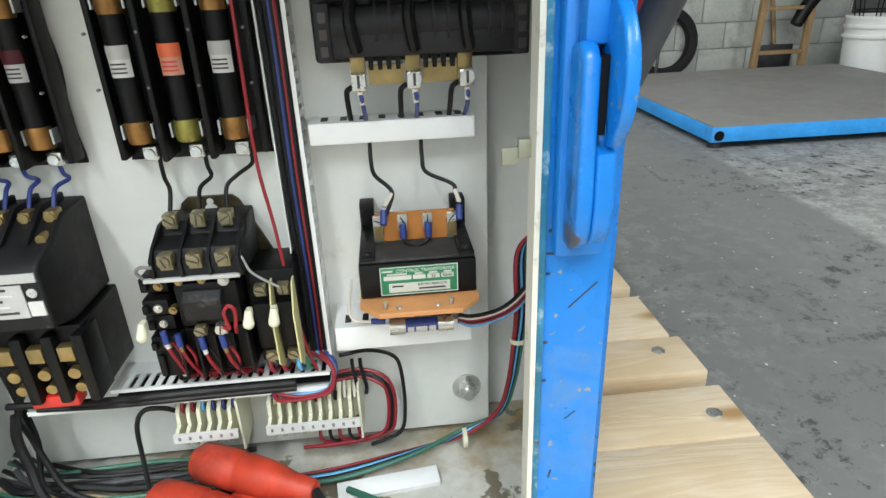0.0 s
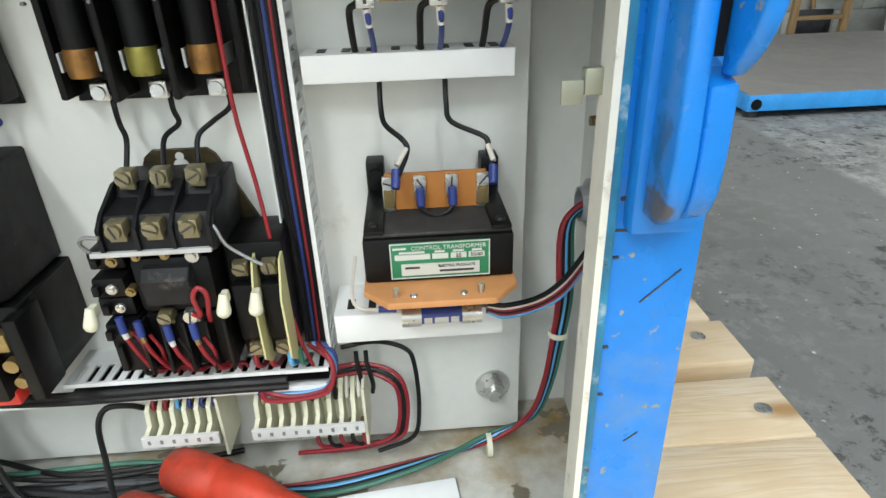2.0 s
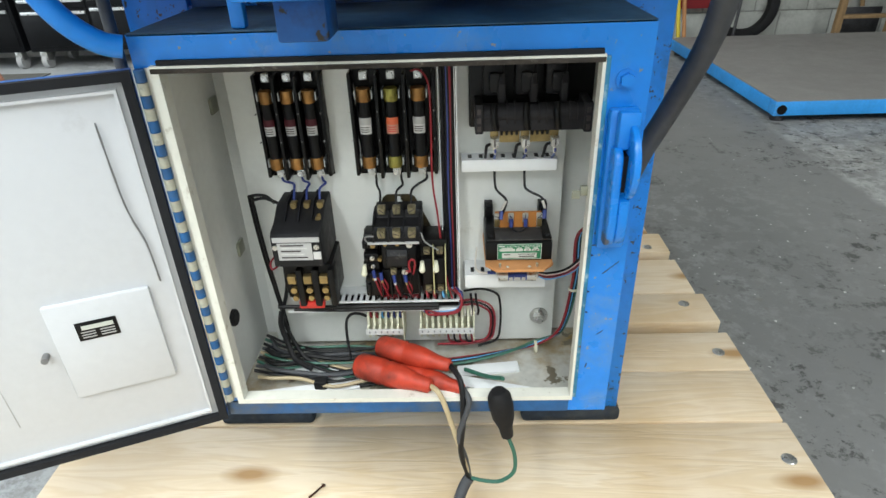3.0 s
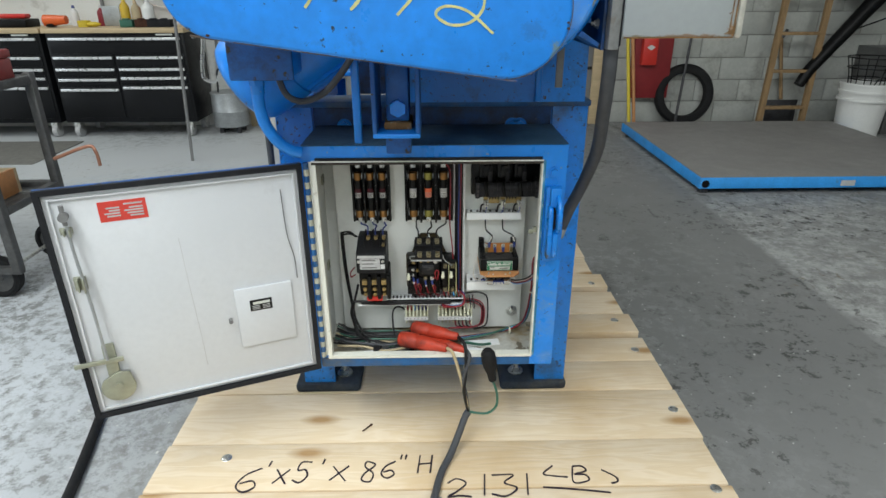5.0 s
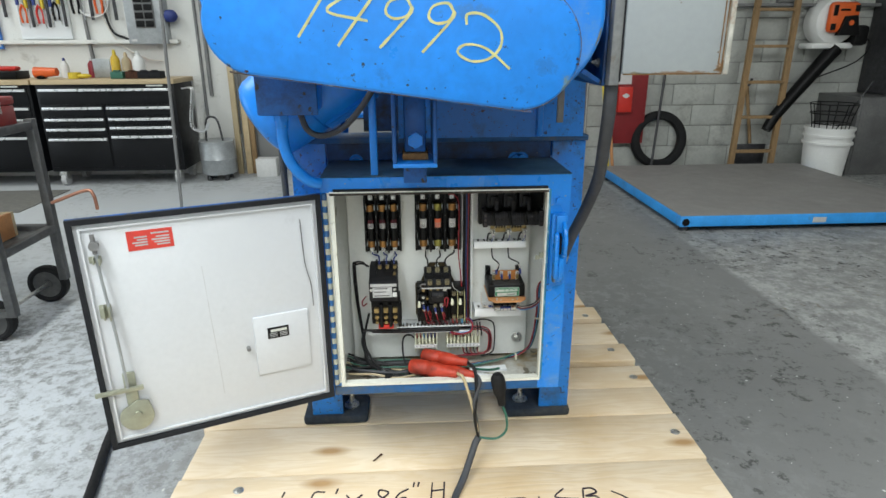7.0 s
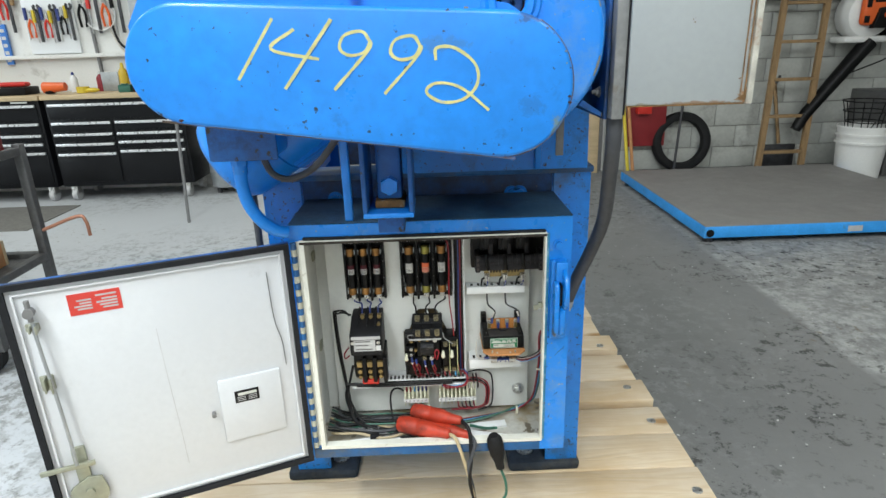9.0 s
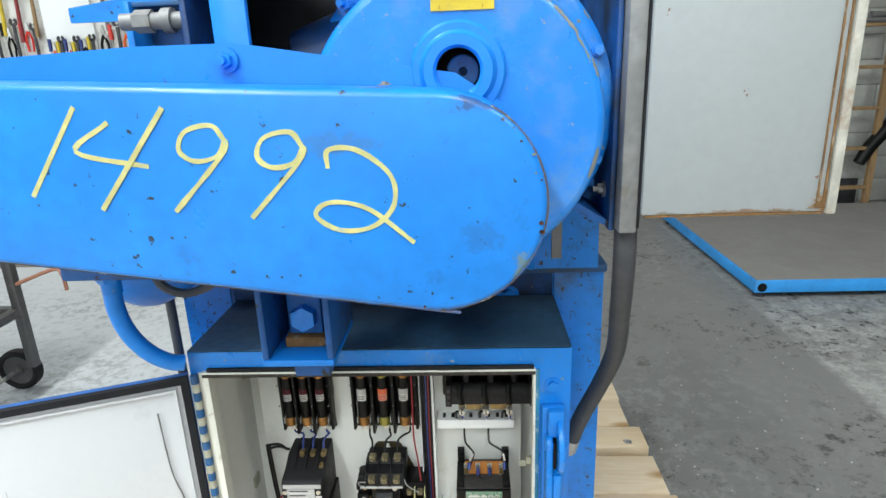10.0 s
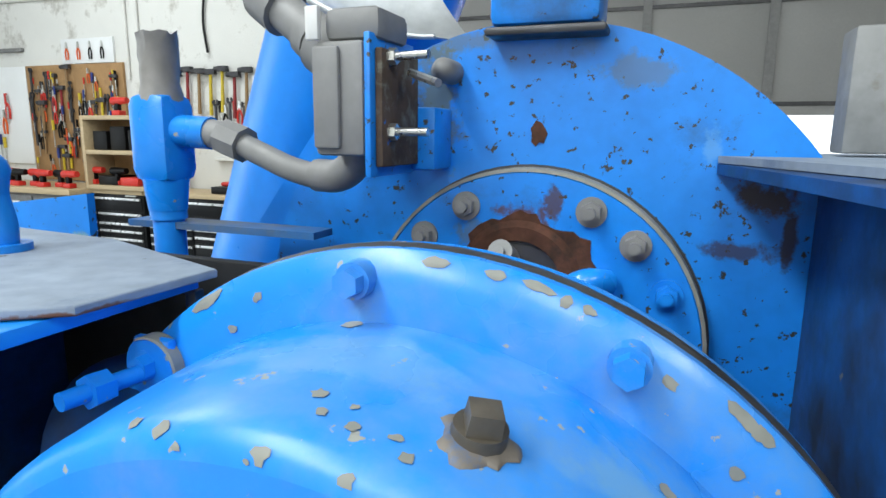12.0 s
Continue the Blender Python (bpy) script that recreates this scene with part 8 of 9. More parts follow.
for x0, x1 in ((2.570, 2.765), (2.925, 3.085)):
    r_ = BM()
    q = [Vector((x0, 4.12, FLOOR)), Vector((x1, 4.37, 2.62))]
    v = [r_.verts.new(p + Vector((dx, dy, 0))) for p in q for dx, dy in ((-0.022, -0.016), (0.022, -0.016), (0.022, 0.016), (-0.022, 0.016))]
    for f in ((0, 1, 5, 4), (1, 2, 6, 5), (2, 3, 7, 6), (3, 0, 4, 7), (3, 2, 1, 0), (4, 5, 6, 7)):
        r_.faces.new([v[i] for i in f])
    part("rail", r_, LADDERWOOD, lad)
for k in range(9):
    f = (0.165 + 0.285 * k) / 2.65
    xa, xb, y = 2.570 + 0.195 * f, 2.925 + 0.160 * f, 4.12 + 0.25 * f
    z = FLOOR + 2.65 * f
    part("rung", box(BM(), xa + 0.012, y - 0.024, z - 0.012, xb - 0.012, y + 0.024, z + 0.012, 0.003), LADDERWOOD, lad)
sh_ = thing("shovel", (2.845, 4.3, FLOOR), "square shovel with a T handle behind the ladder", "shovel")
part("shaft", cyl(BM(), (2.840, 4.335, 0.17), (2.760, 4.38, 0.66), 0.014, n=10), LADDERWOOD, sh_)
part("grip", tube(BM(), [(2.725, 4.38, 0.725), (2.737, 4.38, 0.69), (2.760, 4.38, 0.655), (2.787, 4.38, 0.69), (2.795, 4.38, 0.725)], 0.011, 8), DARKSTEEL, sh_)
part("blade", box(BM(), 2.720, 4.32, FLOOR, 2.980, 4.332, 0.165, 0.004), DARKSTEEL, sh_)

bl = thing("backpack_blower", (3.330, 4.28, 1.15), "orange and white backpack blower hanging on the wall", "blower")
sl = lathe(BM(), [(0.0, -0.12), (0.13, -0.12), (0.175, -0.09), (0.19, -0.04), (0.19, 0.06), (0.16, 0.10), (0.0, 0.10)], (3.330, 4.28, 1.18), "y", 40)
part("shell", sl, BUCKET, bl, "white plastic shell")
part("base_plate", box(BM(), 3.135, 4.16, 0.965, 3.490, 4.36, 1.015, 0.02), BUCKET, bl)
part("engine_cover", box(BM(), 3.205, 4.10, 1.09, 3.455, 4.165, 1.325, 0.035), BLOWER, bl, "orange engine cover")
part("engine_block", prism(BM(), [(3.320, 1.215), (3.420, 1.225), (3.460, 1.07), (3.280, 1.07)], 4.075, 4.13, "y", 0.008), BLACK, bl)
for x0, z0, x1, z1 in ((3.225, 1.22, 3.260, 1.30), (3.280, 1.255, 3.360, 1.272), (3.400, 1.25, 3.440, 1.30), (3.220, 1.11, 3.260, 1.16)):
    part("cooling_slot", box(BM(), x0, 4.096, z0, x1, 4.104, z1, 0.003), BLACK, bl)
part("maker_mark", cyl(BM(), (3.370, 4.070, 1.165), (3.370, 4.08, 1.165), 0.020, n=16), BLOWER, bl)
part("fuel_side", box(BM(), 3.460, 4.12, 0.99, 3.580, 4.34, 1.15, 0.03), BLACK, bl)
part("blower_tube", tube(BM(), [(3.360, 4.20, 0.97), (3.220, 4.19, 0.80), (3.060, 4.18, 0.60), (2.920, 4.17, 0.42)], 0.062, 16, r_end=0.045), BLACK, bl)
part("nozzle", cyl(BM(), (2.920, 4.17, 0.42), (2.860, 4.16, 0.31), 0.046, 0.040, n=16), BLACK, bl)
part("cable", tube(BM(), [(3.560, 4.2, 1.08), (3.660, 4.2, 1.0), (3.560, 4.2, 0.86), (3.2, 4.2, 0.72)], 0.006, 6), W_BLACK, bl)

bu = thing("plastic_bucket", (3.210, 3.86, FLOOR), "white plastic bucket holding a wire basket", "bucket")
BC = (3.210, 3.86, FLOOR)
part("pail", lathe(BM(), [(0.0, 0.0), (0.148, 0.0), (0.172, 0.33), (0.170, 0.33), (0.145, 0.006), (0.0, 0.006)], BC, "z", 40), BUCKET, bu)
for z in (0.33, 0.27, 0.385):
    part("rim_band", lathe(BM(), [(0.169, z), (0.183, z), (0.183, z + 0.018), (0.169, z + 0.018), (0.169, z)], BC, "z", 40), BUCKET, bu)
part("collar", lathe(BM(), [(0.171, 0.33), (0.177, 0.395), (0.174, 0.395), (0.169, 0.33)], BC, "z", 40), BUCKET, bu)
bk = thing("wire_basket", (3.210, 3.86, 0.35), "black wire basket standing in the bucket", "basket")
for z, r in ((0.40, 0.135), (0.48, 0.155), (0.555, 0.170)):
    part("hoop", tube(BM(), [(3.210 + r * math.cos(radians(a)), 3.86 + r * math.sin(radians(a)), z) for a in range(0, 361, 24)], 0.0045, 6), BLACK, bk)
for a in range(0, 360, 45):
    c, s_ = math.cos(radians(a)), math.sin(radians(a))
    part("wire_rib", tube(BM(), [(3.210 + 0.12 * c, 3.86 + 0.12 * s_, 0.18), (3.210 + 0.135 * c, 3.86 + 0.135 * s_, 0.40), (3.210 + 0.170 * c, 3.86 + 0.170 * s_, 0.555)], 0.004, 6), BLACK, bk)
solid("thin_rod", cyl(BM(), (3.155, 3.84, 0.20), (3.525, 3.90, 0.72), 0.005, n=6), DARKSTEEL, "thin dark rod standing in the bucket", "rod")
DULLSTEEL = mat("dull_grey_sheet_steel", (0.15, 0.15, 0.15), 0.45, 0.4, var=0.25, scale=5, bump=0.04)
gc = thing("steel_cabinet", (3.75, 4.05, FLOOR), "dull grey steel floor cabinet beside the bucket", "cabinet")
part("carcass", box(BM(), 3.42, 3.86, FLOOR, 4.7, 4.38, 0.60, 0.006), DULLSTEEL, gc)
part("cabinet_door", box(BM(), 3.44, 3.852, FLOOR + 0.02, 4.68, 3.8595, 0.585, 0.003), DULLSTEEL, gc)
solid("dark_locker", box(BM(), 3.76, 4.0, 0.605, 4.6, 4.38, 1.9, 0.01), DARKSTEEL, "tall dark locker on the steel cabinet", "locker")
solid("wall_ledge", box(BM(), 1.84, 4.30, 1.30, 3.9, 4.398, 1.325, 0.003), GREYPIPE, "narrow grey wall shelf", "shelf")
for x, z, r in ((2.15, 1.335, 0.02), (2.3, 1.345, 0.03), (2.98, 1.34, 0.022)):
    solid("loose_tool", cyl(BM(), (x - 0.09, 4.35, 1.325 + r), (x + 0.10, 4.36, 1.325 + r), r, r * 0.7, n=8), GREYPIPE, "dusty tool lying on the wall shelf", "tool", "tools on the wall shelf")

# ---- west side: tool chests, bench, tool wall ----
def tool_chest(x1, label):
    x0, y0, z0, z1 = x1 - 1.02, 3.95, 0.085, 0.745
    t = thing("tool_chest", ((x0 + x1) / 2, 4.15, FLOOR), label, "tool chest", "rolling tool chests")
    part("carcass", box(BM(), x0, y0 + 0.008, z0, x1, 4.36, z1, 0.006), TOOLBLACK, t)
    part("bench_top", box(BM(), x0 - 0.012, y0 - 0.015, z1 + 0.001, x1 + 0.012, 4.375, z1 + 0.036, 0.003), BENCHWOOD, t, "pale wooden chest top")
    mid = x0 + (x1 - x0) * 0.475
    rows = [(x0 + 0.02, x1 - 0.02, 0.60, 0.725)]
    rows += [(x0 + 0.02, mid - 0.01, a, c) for a, c in ((0.51, 0.59), (0.435, 0.505), (0.36, 0.43), (0.12, 0.355))]
    rows += [(mid + 0.01, x1 - 0.02, a, c) for a, c in ((0.51, 0.59), (0.445, 0.505), (0.375, 0.44), (0.12, 0.37))]
    for a, c, za, zb in rows:
        d = part("drawer", box(BM(), a, y0, za, c, y0 + 0.0075, zb, 0.002), TOOLBLACK, t)
        part("pull", box(BM(), a + 0.008, y0 - 0.016, zb - 0.030, c - 0.008, y0 - 0.001, zb - 0.010, 0.003), ALU, d, "long bright aluminium drawer pull")
    part("maker_bar", box(BM(), x1 - 0.20, y0 - 0.002, 0.728, x1 - 0.08, y0 + 0.007, 0.740), SILVER, t)
    for x in (x0 + 0.07, x1 - 0.07):
        for y in (4.0, 4.30):
            w = part("caster", cyl(BM(), (x - 0.018, y, FLOOR + 0.048), (x + 0.018, y, FLOOR + 0.048), 0.048, n=18), GREYLAB, t)
            part("fork", box(BM(), x - 0.024, y - 0.03, FLOOR + 0.05, x + 0.024, y + 0.03, z0 - 0.001, 0.004), STEEL, w)
    return t


tool_chest(-1.970, "black rolling tool chest with bright drawer pulls and wooden top")
tool_chest(-3.030, "black rolling tool chest with bright drawer pulls and wooden top")
tool_chest(-4.090, "black rolling tool chest with bright drawer pulls and wooden top")
hk = thing("side_hook", (-1.955, 4.1, 0.55), "bent chrome hook rail on the chest side", "hook")
for o in (0.0, 0.05):
    part("hook_bar", tube(BM(), [(-1.965, 4.10 + o, 0.70), (-1.910, 4.10 + o, 0.705), (-1.885, 4.08 + o, 0.68), (-1.915, 4.07 + o, 0.50), (-1.910, 4.06 + o, 0.40), (-1.825, 4.05 + o, 0.37), (-1.785, 4.05 + o, 0.43)], 0.007, 8), ALU, hk)


def bottle(x, y, r, h, m, capm, label):
    z = 0.782
    t = thing("bottle", (x, y, z), label, "bottle", "bottles on the chest")
    part("flask", lathe(BM(), [(0.0, 0.0), (r, 0.0), (r, h * 0.62), (r * 0.85, h * 0.72), (r * 0.4, h * 0.82), (r * 0.35, h * 0.86), (0.0, h * 0.86)], (x, y, z), "z", 18), m, t)
    part("cap", cyl(BM(), (x, y, z + h * 0.86), (x, y, z + h), r * 0.42, r * 0.25, n=12), capm, t)


OIL = mat("amber_oil", (0.60, 0.40, 0.03), 0.3, var=0.1)
bottle(-2.470, 4.18, 0.034, 0.21, OIL, YELLOW, "clear bottle half full of amber oil")
bottle(-2.395, 4.20, 0.036, 0.19, W_TAN, BENCHWOOD, "tan plastic bottle on the chest top")
bottle(-2.325, 4.24, 0.040, 0.19, REDPL, BLACK, "red can on the chest top")
bottle(-2.285, 4.16, 0.045, 0.20, BUCKET, CARD, "white plastic jug on the chest top")
bottle(-2.880, 4.22, 0.030, 0.15, BUCKET, W_NAVY, "white spray can with blue cap")
bottle(-2.685, 4.24, 0.028, 0.15, W_RED, CARD, "dark red spray can")
for k, (x, m) in enumerate(((-2.395, W_GREEN), (-2.285, RUSTCHIP), (-2.195, GASKET), (-2.115, GASKET))):
    solid("parts_bin", box(box(BM(), x - 0.048, 4.00, 0.782, x + 0.044, 4.10, 0.835, 0.004), x - 0.02, 3.995, 0.836, x + 0.02, 4.03, 0.845), m, "small dark bin of parts on the chest top", "bin", "parts bins")
solid("steel_plate", box(BM(), -2.655, 4.20, 0.783, -2.525, 4.215, 0.925, 0.002), GALV, "square steel plate standing on the chest top", "plate")
dr = thing("power_drill", (-2.925, 4.06, 0.783), "yellow and black power drill lying on the chest", "drill")
part("motor_case", cyl(BM(), (-3.015, 4.05, 0.83), (-2.855, 4.05, 0.835), 0.042, 0.030, n=16), BLOWER, dr)
part("grip", box(BM(), -3.005, 4.02, 0.783, -2.945, 4.08, 0.83, 0.012), BLACK, dr)
solid("tape_roll", lathe(BM(), [(0.022, 0.0), (0.045, 0.0), (0.045, 0.045), (0.022, 0.045), (0.022, 0.0)], (-2.745, 4.08, 0.783), "z", 24), YELLOW, "yellow roll on the chest top", "roll")
solid("glove", ball(BM(), (-2.665, 4.06, 0.802), 0.03, 1.8, 1.0, 0.6), YELLOW, "yellow crumpled work glove", "glove")
tb2 = thing("red_tool_case", (-3.285, 4.12, 0.783), "open red and black tool case on the chest", "tool case")
part("case_body", box(BM(), -3.425, 4.02, 0.783, -3.145, 4.20, 0.84, 0.006), BLACK, tb2)
part("lid", box(BM(), -3.395, 4.10, 0.842, -3.185, 4.18, 0.875, 0.015), REDPL, tb2)
# shop wall: rails, panel box, hanging tools
solid("wall_rail", box(BM(), -3.645, 4.34, 1.035, -2.025, 4.399, 1.065, 0.004), WALLWHITE, "pale wooden rail along the tool wall", "rail", "wall rails")
solid("wall_rail", box(BM(), -6.9, 4.36, 2.04, -5.95, 4.399, 2.075, 0.006), GREYPIPE, "grey pipe rail on the tool wall", "rail", "wall rails")
ep = thing("breaker_panel", (-2.235, 4.36, 1.03), "grey breaker panel on the wall with its door open", "panel")
part("case", box(BM(), -2.390, 4.30, 1.03, -2.090, 4.398, 1.62, 0.005), GALV, ep)
part("breaker_field", box(BM(), -2.315, 4.292, 1.15, -2.165, 4.2995, 1.58, 0.002), GREYPIPE, ep)
for k in range(7):
    for x in (-2.307, -2.233):
        part("breaker", box(BM(), x, 4.280, 1.16 + 0.06 * k, x + 0.062, 4.2915, 1.205 + 0.06 * k, 0.003), BLACK, ep)
part("panel_label", box(BM(), -2.365, 4.297, 1.052, -2.325, 4.2995, 1.068), CARD, ep)
wb = thing("white_tool_board", (-3.225, 4.38, 1.07), "white tool board with screwdrivers and pliers", "tool board", "tool boards")
part("board", box(BM(), -3.245, 4.375, 1.072, -2.855, 4.398, 1.75, 0.003), WHITE, wb)
solid("spirit_level", box(BM(), -3.450, 4.36, 1.00, -3.400, 4.385, 1.30, 0.002), mat("blue_level", (0.05, 0.2, 0.6), 0.4), "blue and white spirit level hanging on the wall", "level")
for k in range(5):
    solid("level_mark", box(BM(), -3.440, 4.3565, 1.02 + 0.055 * k, -3.410, 4.3595, 1.045 + 0.055 * k), CARD, "white mark of the spirit level", "mark", "level marks")


def hanging_tool(x, z, kind, s, y=4.365):
    """A hand tool on the wall: hammer, driver, wrench or pliers."""
    if kind == "hammer":
        t = thing("hammer", (x, y, z), "hammer with a wooden handle hanging on the wall", "hammer", "hanging tools")
        part("handle", cyl(BM(), (x, y, z - 0.30 * s), (x + 0.012 * s, y, z), 0.014 * s, 0.011 * s, n=8), (LADDERWOOD, YELLOW, REDPAINT)[int(x * 31) % 3], t)
        part("head", cyl(box(BM(), x - 0.02 * s, y - 0.018 * s, z - 0.005, x + 0.06 * s, y + 0.018 * s, z + 0.035 * s, 0.004), (x - 0.055 * s, y, z + 0.015 * s), (x - 0.02 * s, y, z + 0.015 * s), 0.019 * s, n=10), DARKSTEEL, t)
    elif kind == "driver":
        t = thing("screwdriver", (x, y, z), "screwdriver hanging on the wall", "screwdriver", "hanging tools")
        part("handle", cyl(BM(), (x, y, z - 0.09 * s), (x, y, z), 0.013 * s, n=8), (REDPL, YELLOW, BLACK, W_NAVY)[int(abs(x) * 97) % 4], t)
        part("blade", cyl(BM(), (x, y, z - 0.24 * s), (x, y, z - 0.09 * s), 0.005 * s, n=6), STEEL, t)
    elif kind == "wrench":
        t = thing("wrench", (x, y, z), "steel wrench hanging on the wall", "wrench", "hanging tools")
        part("bar", box(BM(), x - 0.010 * s, y - 0.006, z - 0.24 * s, x + 0.010 * s, y + 0.006, z, 0.002), DARKSTEEL, t)
        part("jaw", lathe(BM(), [(0.012 * s, -0.006), (0.028 * s, -0.006), (0.028 * s, 0.006), (0.012 * s, 0.006)], (x, y, z + 0.01), "y", 14, (120, 420)), DARKSTEEL, t)
    else:
        t = thing("pliers", (x, y, z), "red handled pliers hanging on the wall", "pliers", "hanging tools")
        for sg in (-1, 1):
            part("grip", tube(BM(), [(x, y, z - 0.06 * s), (x + sg * 0.022 * s, y, z - 0.12 * s), (x + sg * 0.016 * s, y, z - 0.20 * s)], 0.008 * s, 6), (REDPL, BLOWER, BLACK)[int(abs(x) * 57) % 3], t)
        part("jaw", prism(BM(), [(x - 0.016 * s, z - 0.07 * s), (x + 0.016 * s, z - 0.07 * s), (x + 0.006 * s, z), (x - 0.006 * s, z)], y - 0.006, y + 0.006, "y"), STEEL, t)


random.seed(21)
for k in range(12):
    hanging_tool(-3.215 + 0.031 * k, 1.42 - 0.04 * random.random(), ("driver", "pliers", "driver", "wrench")[k % 4], 1.0, 4.355)
for k in range(7):
    hanging_tool(-3.625 + 0.05 * k, 1.55 - 0.05 * random.random(), ("wrench", "driver", "pliers")[k % 3], 1.1)
for k in range(9):
    hanging_tool(-4.30 + 0.125 * k, 1.80 - 0.06 * random.random(), "hammer", 1.15)
for k in range(6):
    hanging_tool(-2.785 + 0.06 * k, 1.50, ("pliers", "driver", "wrench")[k % 3], 1.2)
solid("white_dish", lathe(BM(), [(0.0, 0.0), (0.11, 0.0), (0.13, -0.03), (0.125, -0.032), (0.105, -0.006), (0.0, -0.006)], (-2.655, 4.39, 1.36), "y", 32), BUCKET, "round white dish hanging on the wall", "dish")
solid("wall_pipe", cyl(BM(), (-2.725, 4.375, 0.80), (-2.755, 4.38, 1.75), 0.014, n=10), GREYPIPE, "grey pipe standing against the tool wall", "pipe")
solid("wall_cable", tube(BM(), [(-2.605, 4.38, 1.45), (-2.545, 4.37, 1.15), (-2.445, 4.37, 1.08), (-2.375, 4.36, 1.06)], 0.009, 8), W_BLACK, "black cable looping to the breaker panel", "cable")
solid("wall_cable", tube(BM(), [(-2.625, 4.37, 1.30), (-2.505, 4.37, 1.05), (-2.325, 4.36, 0.93), (-2.175, 4.36, 0.90)], 0.006, 8), W_WHITE, "white cable along the tool wall", "cable")
solid("wall_cable", tube(BM(), [(-3.69, 4.38, 2.45), (-3.72, 4.38, 2.2), (-3.69, 4.38, 1.95)], 0.010, 8), W_BLACK, "short black cable hanging on the white wall", "cable")
solid("face_shield", ball(BM(), (-2.055, 4.33, 1.24), 0.055, 1.1, 0.8, 0.9), W_NAVY, "dark blue helmet hanging by the panel", "helmet")
tank = thing("drum_can", (-1.765, 4.15, FLOOR), "battered grey metal can on small casters", "can")
TC = (-1.760, 4.14, FLOOR)
part("can_body", lathe(BM(), [(0.0, 0.055), (0.135, 0.055), (0.138, 0.06), (0.138, 0.17), (0.141, 0.175), (0.138, 0.18), (0.138, 0.31), (0.142, 0.315), (0.138, 0.32), (0.0, 0.32)], TC, "z", 36), GALV, tank)
part("bail", tube(BM(), [(-1.825, 4.10, 0.29), (-1.805, 4.10, 0.46), (-1.725, 4.10, 0.46), (-1.695, 4.10, 0.29)], 0.008, 8), DARKSTEEL, tank)
for a in (40, 140, 220, 320):
    part("caster", cyl(BM(), (TC[0] + 0.09 * math.cos(radians(a)), TC[1] + 0.09 * math.sin(radians(a)), FLOOR), (TC[0] + 0.09 * math.cos(radians(a)), TC[1] + 0.09 * math.sin(radians(a)), FLOOR + 0.056), 0.02, n=10), DARKSTEEL, tank)
for x, w, z, m in ((-1.590, 0.05, 0.62, BENCHWOOD), (-1.665, 0.045, 0.95, W_TAN), (-1.535, 0.04, 0.72, LADDERWOOD)):
    solid("board", box(BM(), x, 4.33, FLOOR, x + w, 4.36, z, 0.003), m, "board standing against the end wall", "board", "standing boards")
for x, z0, z1, r_ in ((-1.880, 0.45, 1.9, 0.012), (-1.825, 0.62, 1.9, 0.016), (-1.625, 0.30, 1.4, 0.010)):
    solid("wall_conduit", cyl(BM(), (x, 4.382, z0), (x, 4.382, z1), r_, n=10), GREYPIPE, "grey conduit running down the grimy wall", "conduit", "wall conduits")
solid("paper_box", box(BM(), -1.475, 4.18, FLOOR, -1.305, 4.30, 0.12, 0.004), CARD, "small white carton on the floor", "carton")
solid("floor_pole", cyl(BM(), (-1.760, 3.22, FLOOR), (-1.680, 3.22, 1.75), 0.0105, n=10), GREYPIPE, "slim grey pole standing on the floor", "pole")
solid("drain_grate", box(BM(), -3.6, 3.15, FLOOR, -2.80, 3.80, FLOOR + 0.006), mat("dark_floor_mat", (0.16, 0.155, 0.14), 0.8, var=0.2, scale=30, bump=0.3), "dark floor mat by the chests", "mat")
solid("floor_hose", tube(BM(), [(-1.09, 0.86, FLOOR + 0.012), (-1.05, 0.62, FLOOR + 0.012), (-1.00, 0.42, FLOOR + 0.012), (-0.955, 0.22, FLOOR + 0.012), (-0.92, -0.05, FLOOR + 0.012), (-0.95, -0.4, FLOOR + 0.012)], 0.0125, 12), RUBBER, "black rubber hose on the floor", "hose")

# cart
ct = thing("steel_cart", (-2.0, 1.4, FLOOR), "grey two-shelf steel cart with rubber wheels", "cart")
for z in (0.30, 0.715):
    fr = box(BM(), -2.55, 1.22, z, -1.64, 1.255, z + 0.03, 0.003)
    box(fr, -2.55, 1.565, z, -1.64, 1.60, z + 0.03, 0.003), box(fr, -1.675, 1.255, z, -1.64, 1.565, z + 0.03, 0.003)
    part("shelf_frame", fr, CARTGREY, ct)
    part("shelf_plate", box(BM(), -2.55, 1.255, z + 0.004, -1.676, 1.565, z + 0.010), CARTGREY, ct)
for x, y in ((-1.655, 1.585), (-1.655, 1.235), (-2.53, 1.585), (-2.53, 1.235)):
    part("upright", box(BM(), x - 0.016, y - 0.016, FLOOR + 0.12, x + 0.016, y + 0.016, 0.755 if y > 1.4 else 0.745, 0.003), CARTGREY, ct)
for y, x in ((1.635, -1.757), (1.268, -1.757)):
    w = part("wheel", lathe(BM(), [(0.058, -0.016), (0.068, -0.020), (0.080, -0.016), (0.082, 0.0), (0.080, 0.016), (0.068, 0.020), (0.058, 0.016), (0.058, -0.016)], (x, y, FLOOR + 0.082), "y", 32), RUBBER, ct)
    part("rim", lathe(BM(), [(0.0, -0.013), (0.018, -0.013), (0.020, -0.009), (0.048, -0.009), (0.059, -0.014), (0.059, 0.014), (0.0, 0.014)], (x, y, FLOOR + 0.082), "y", 28), CARTGREY, w)
part("axle", cyl(BM(), (-1.757, 1.268, FLOOR + 0.082), (-1.757, 1.635, FLOOR + 0.082), 0.008, n=8), STEEL, ct)
part("wheel_bracket", box(BM(), -1.80, 1.222, FLOOR + 0.11, -1.64, 1.248, FLOOR + 0.135), CARTGREY, ct)
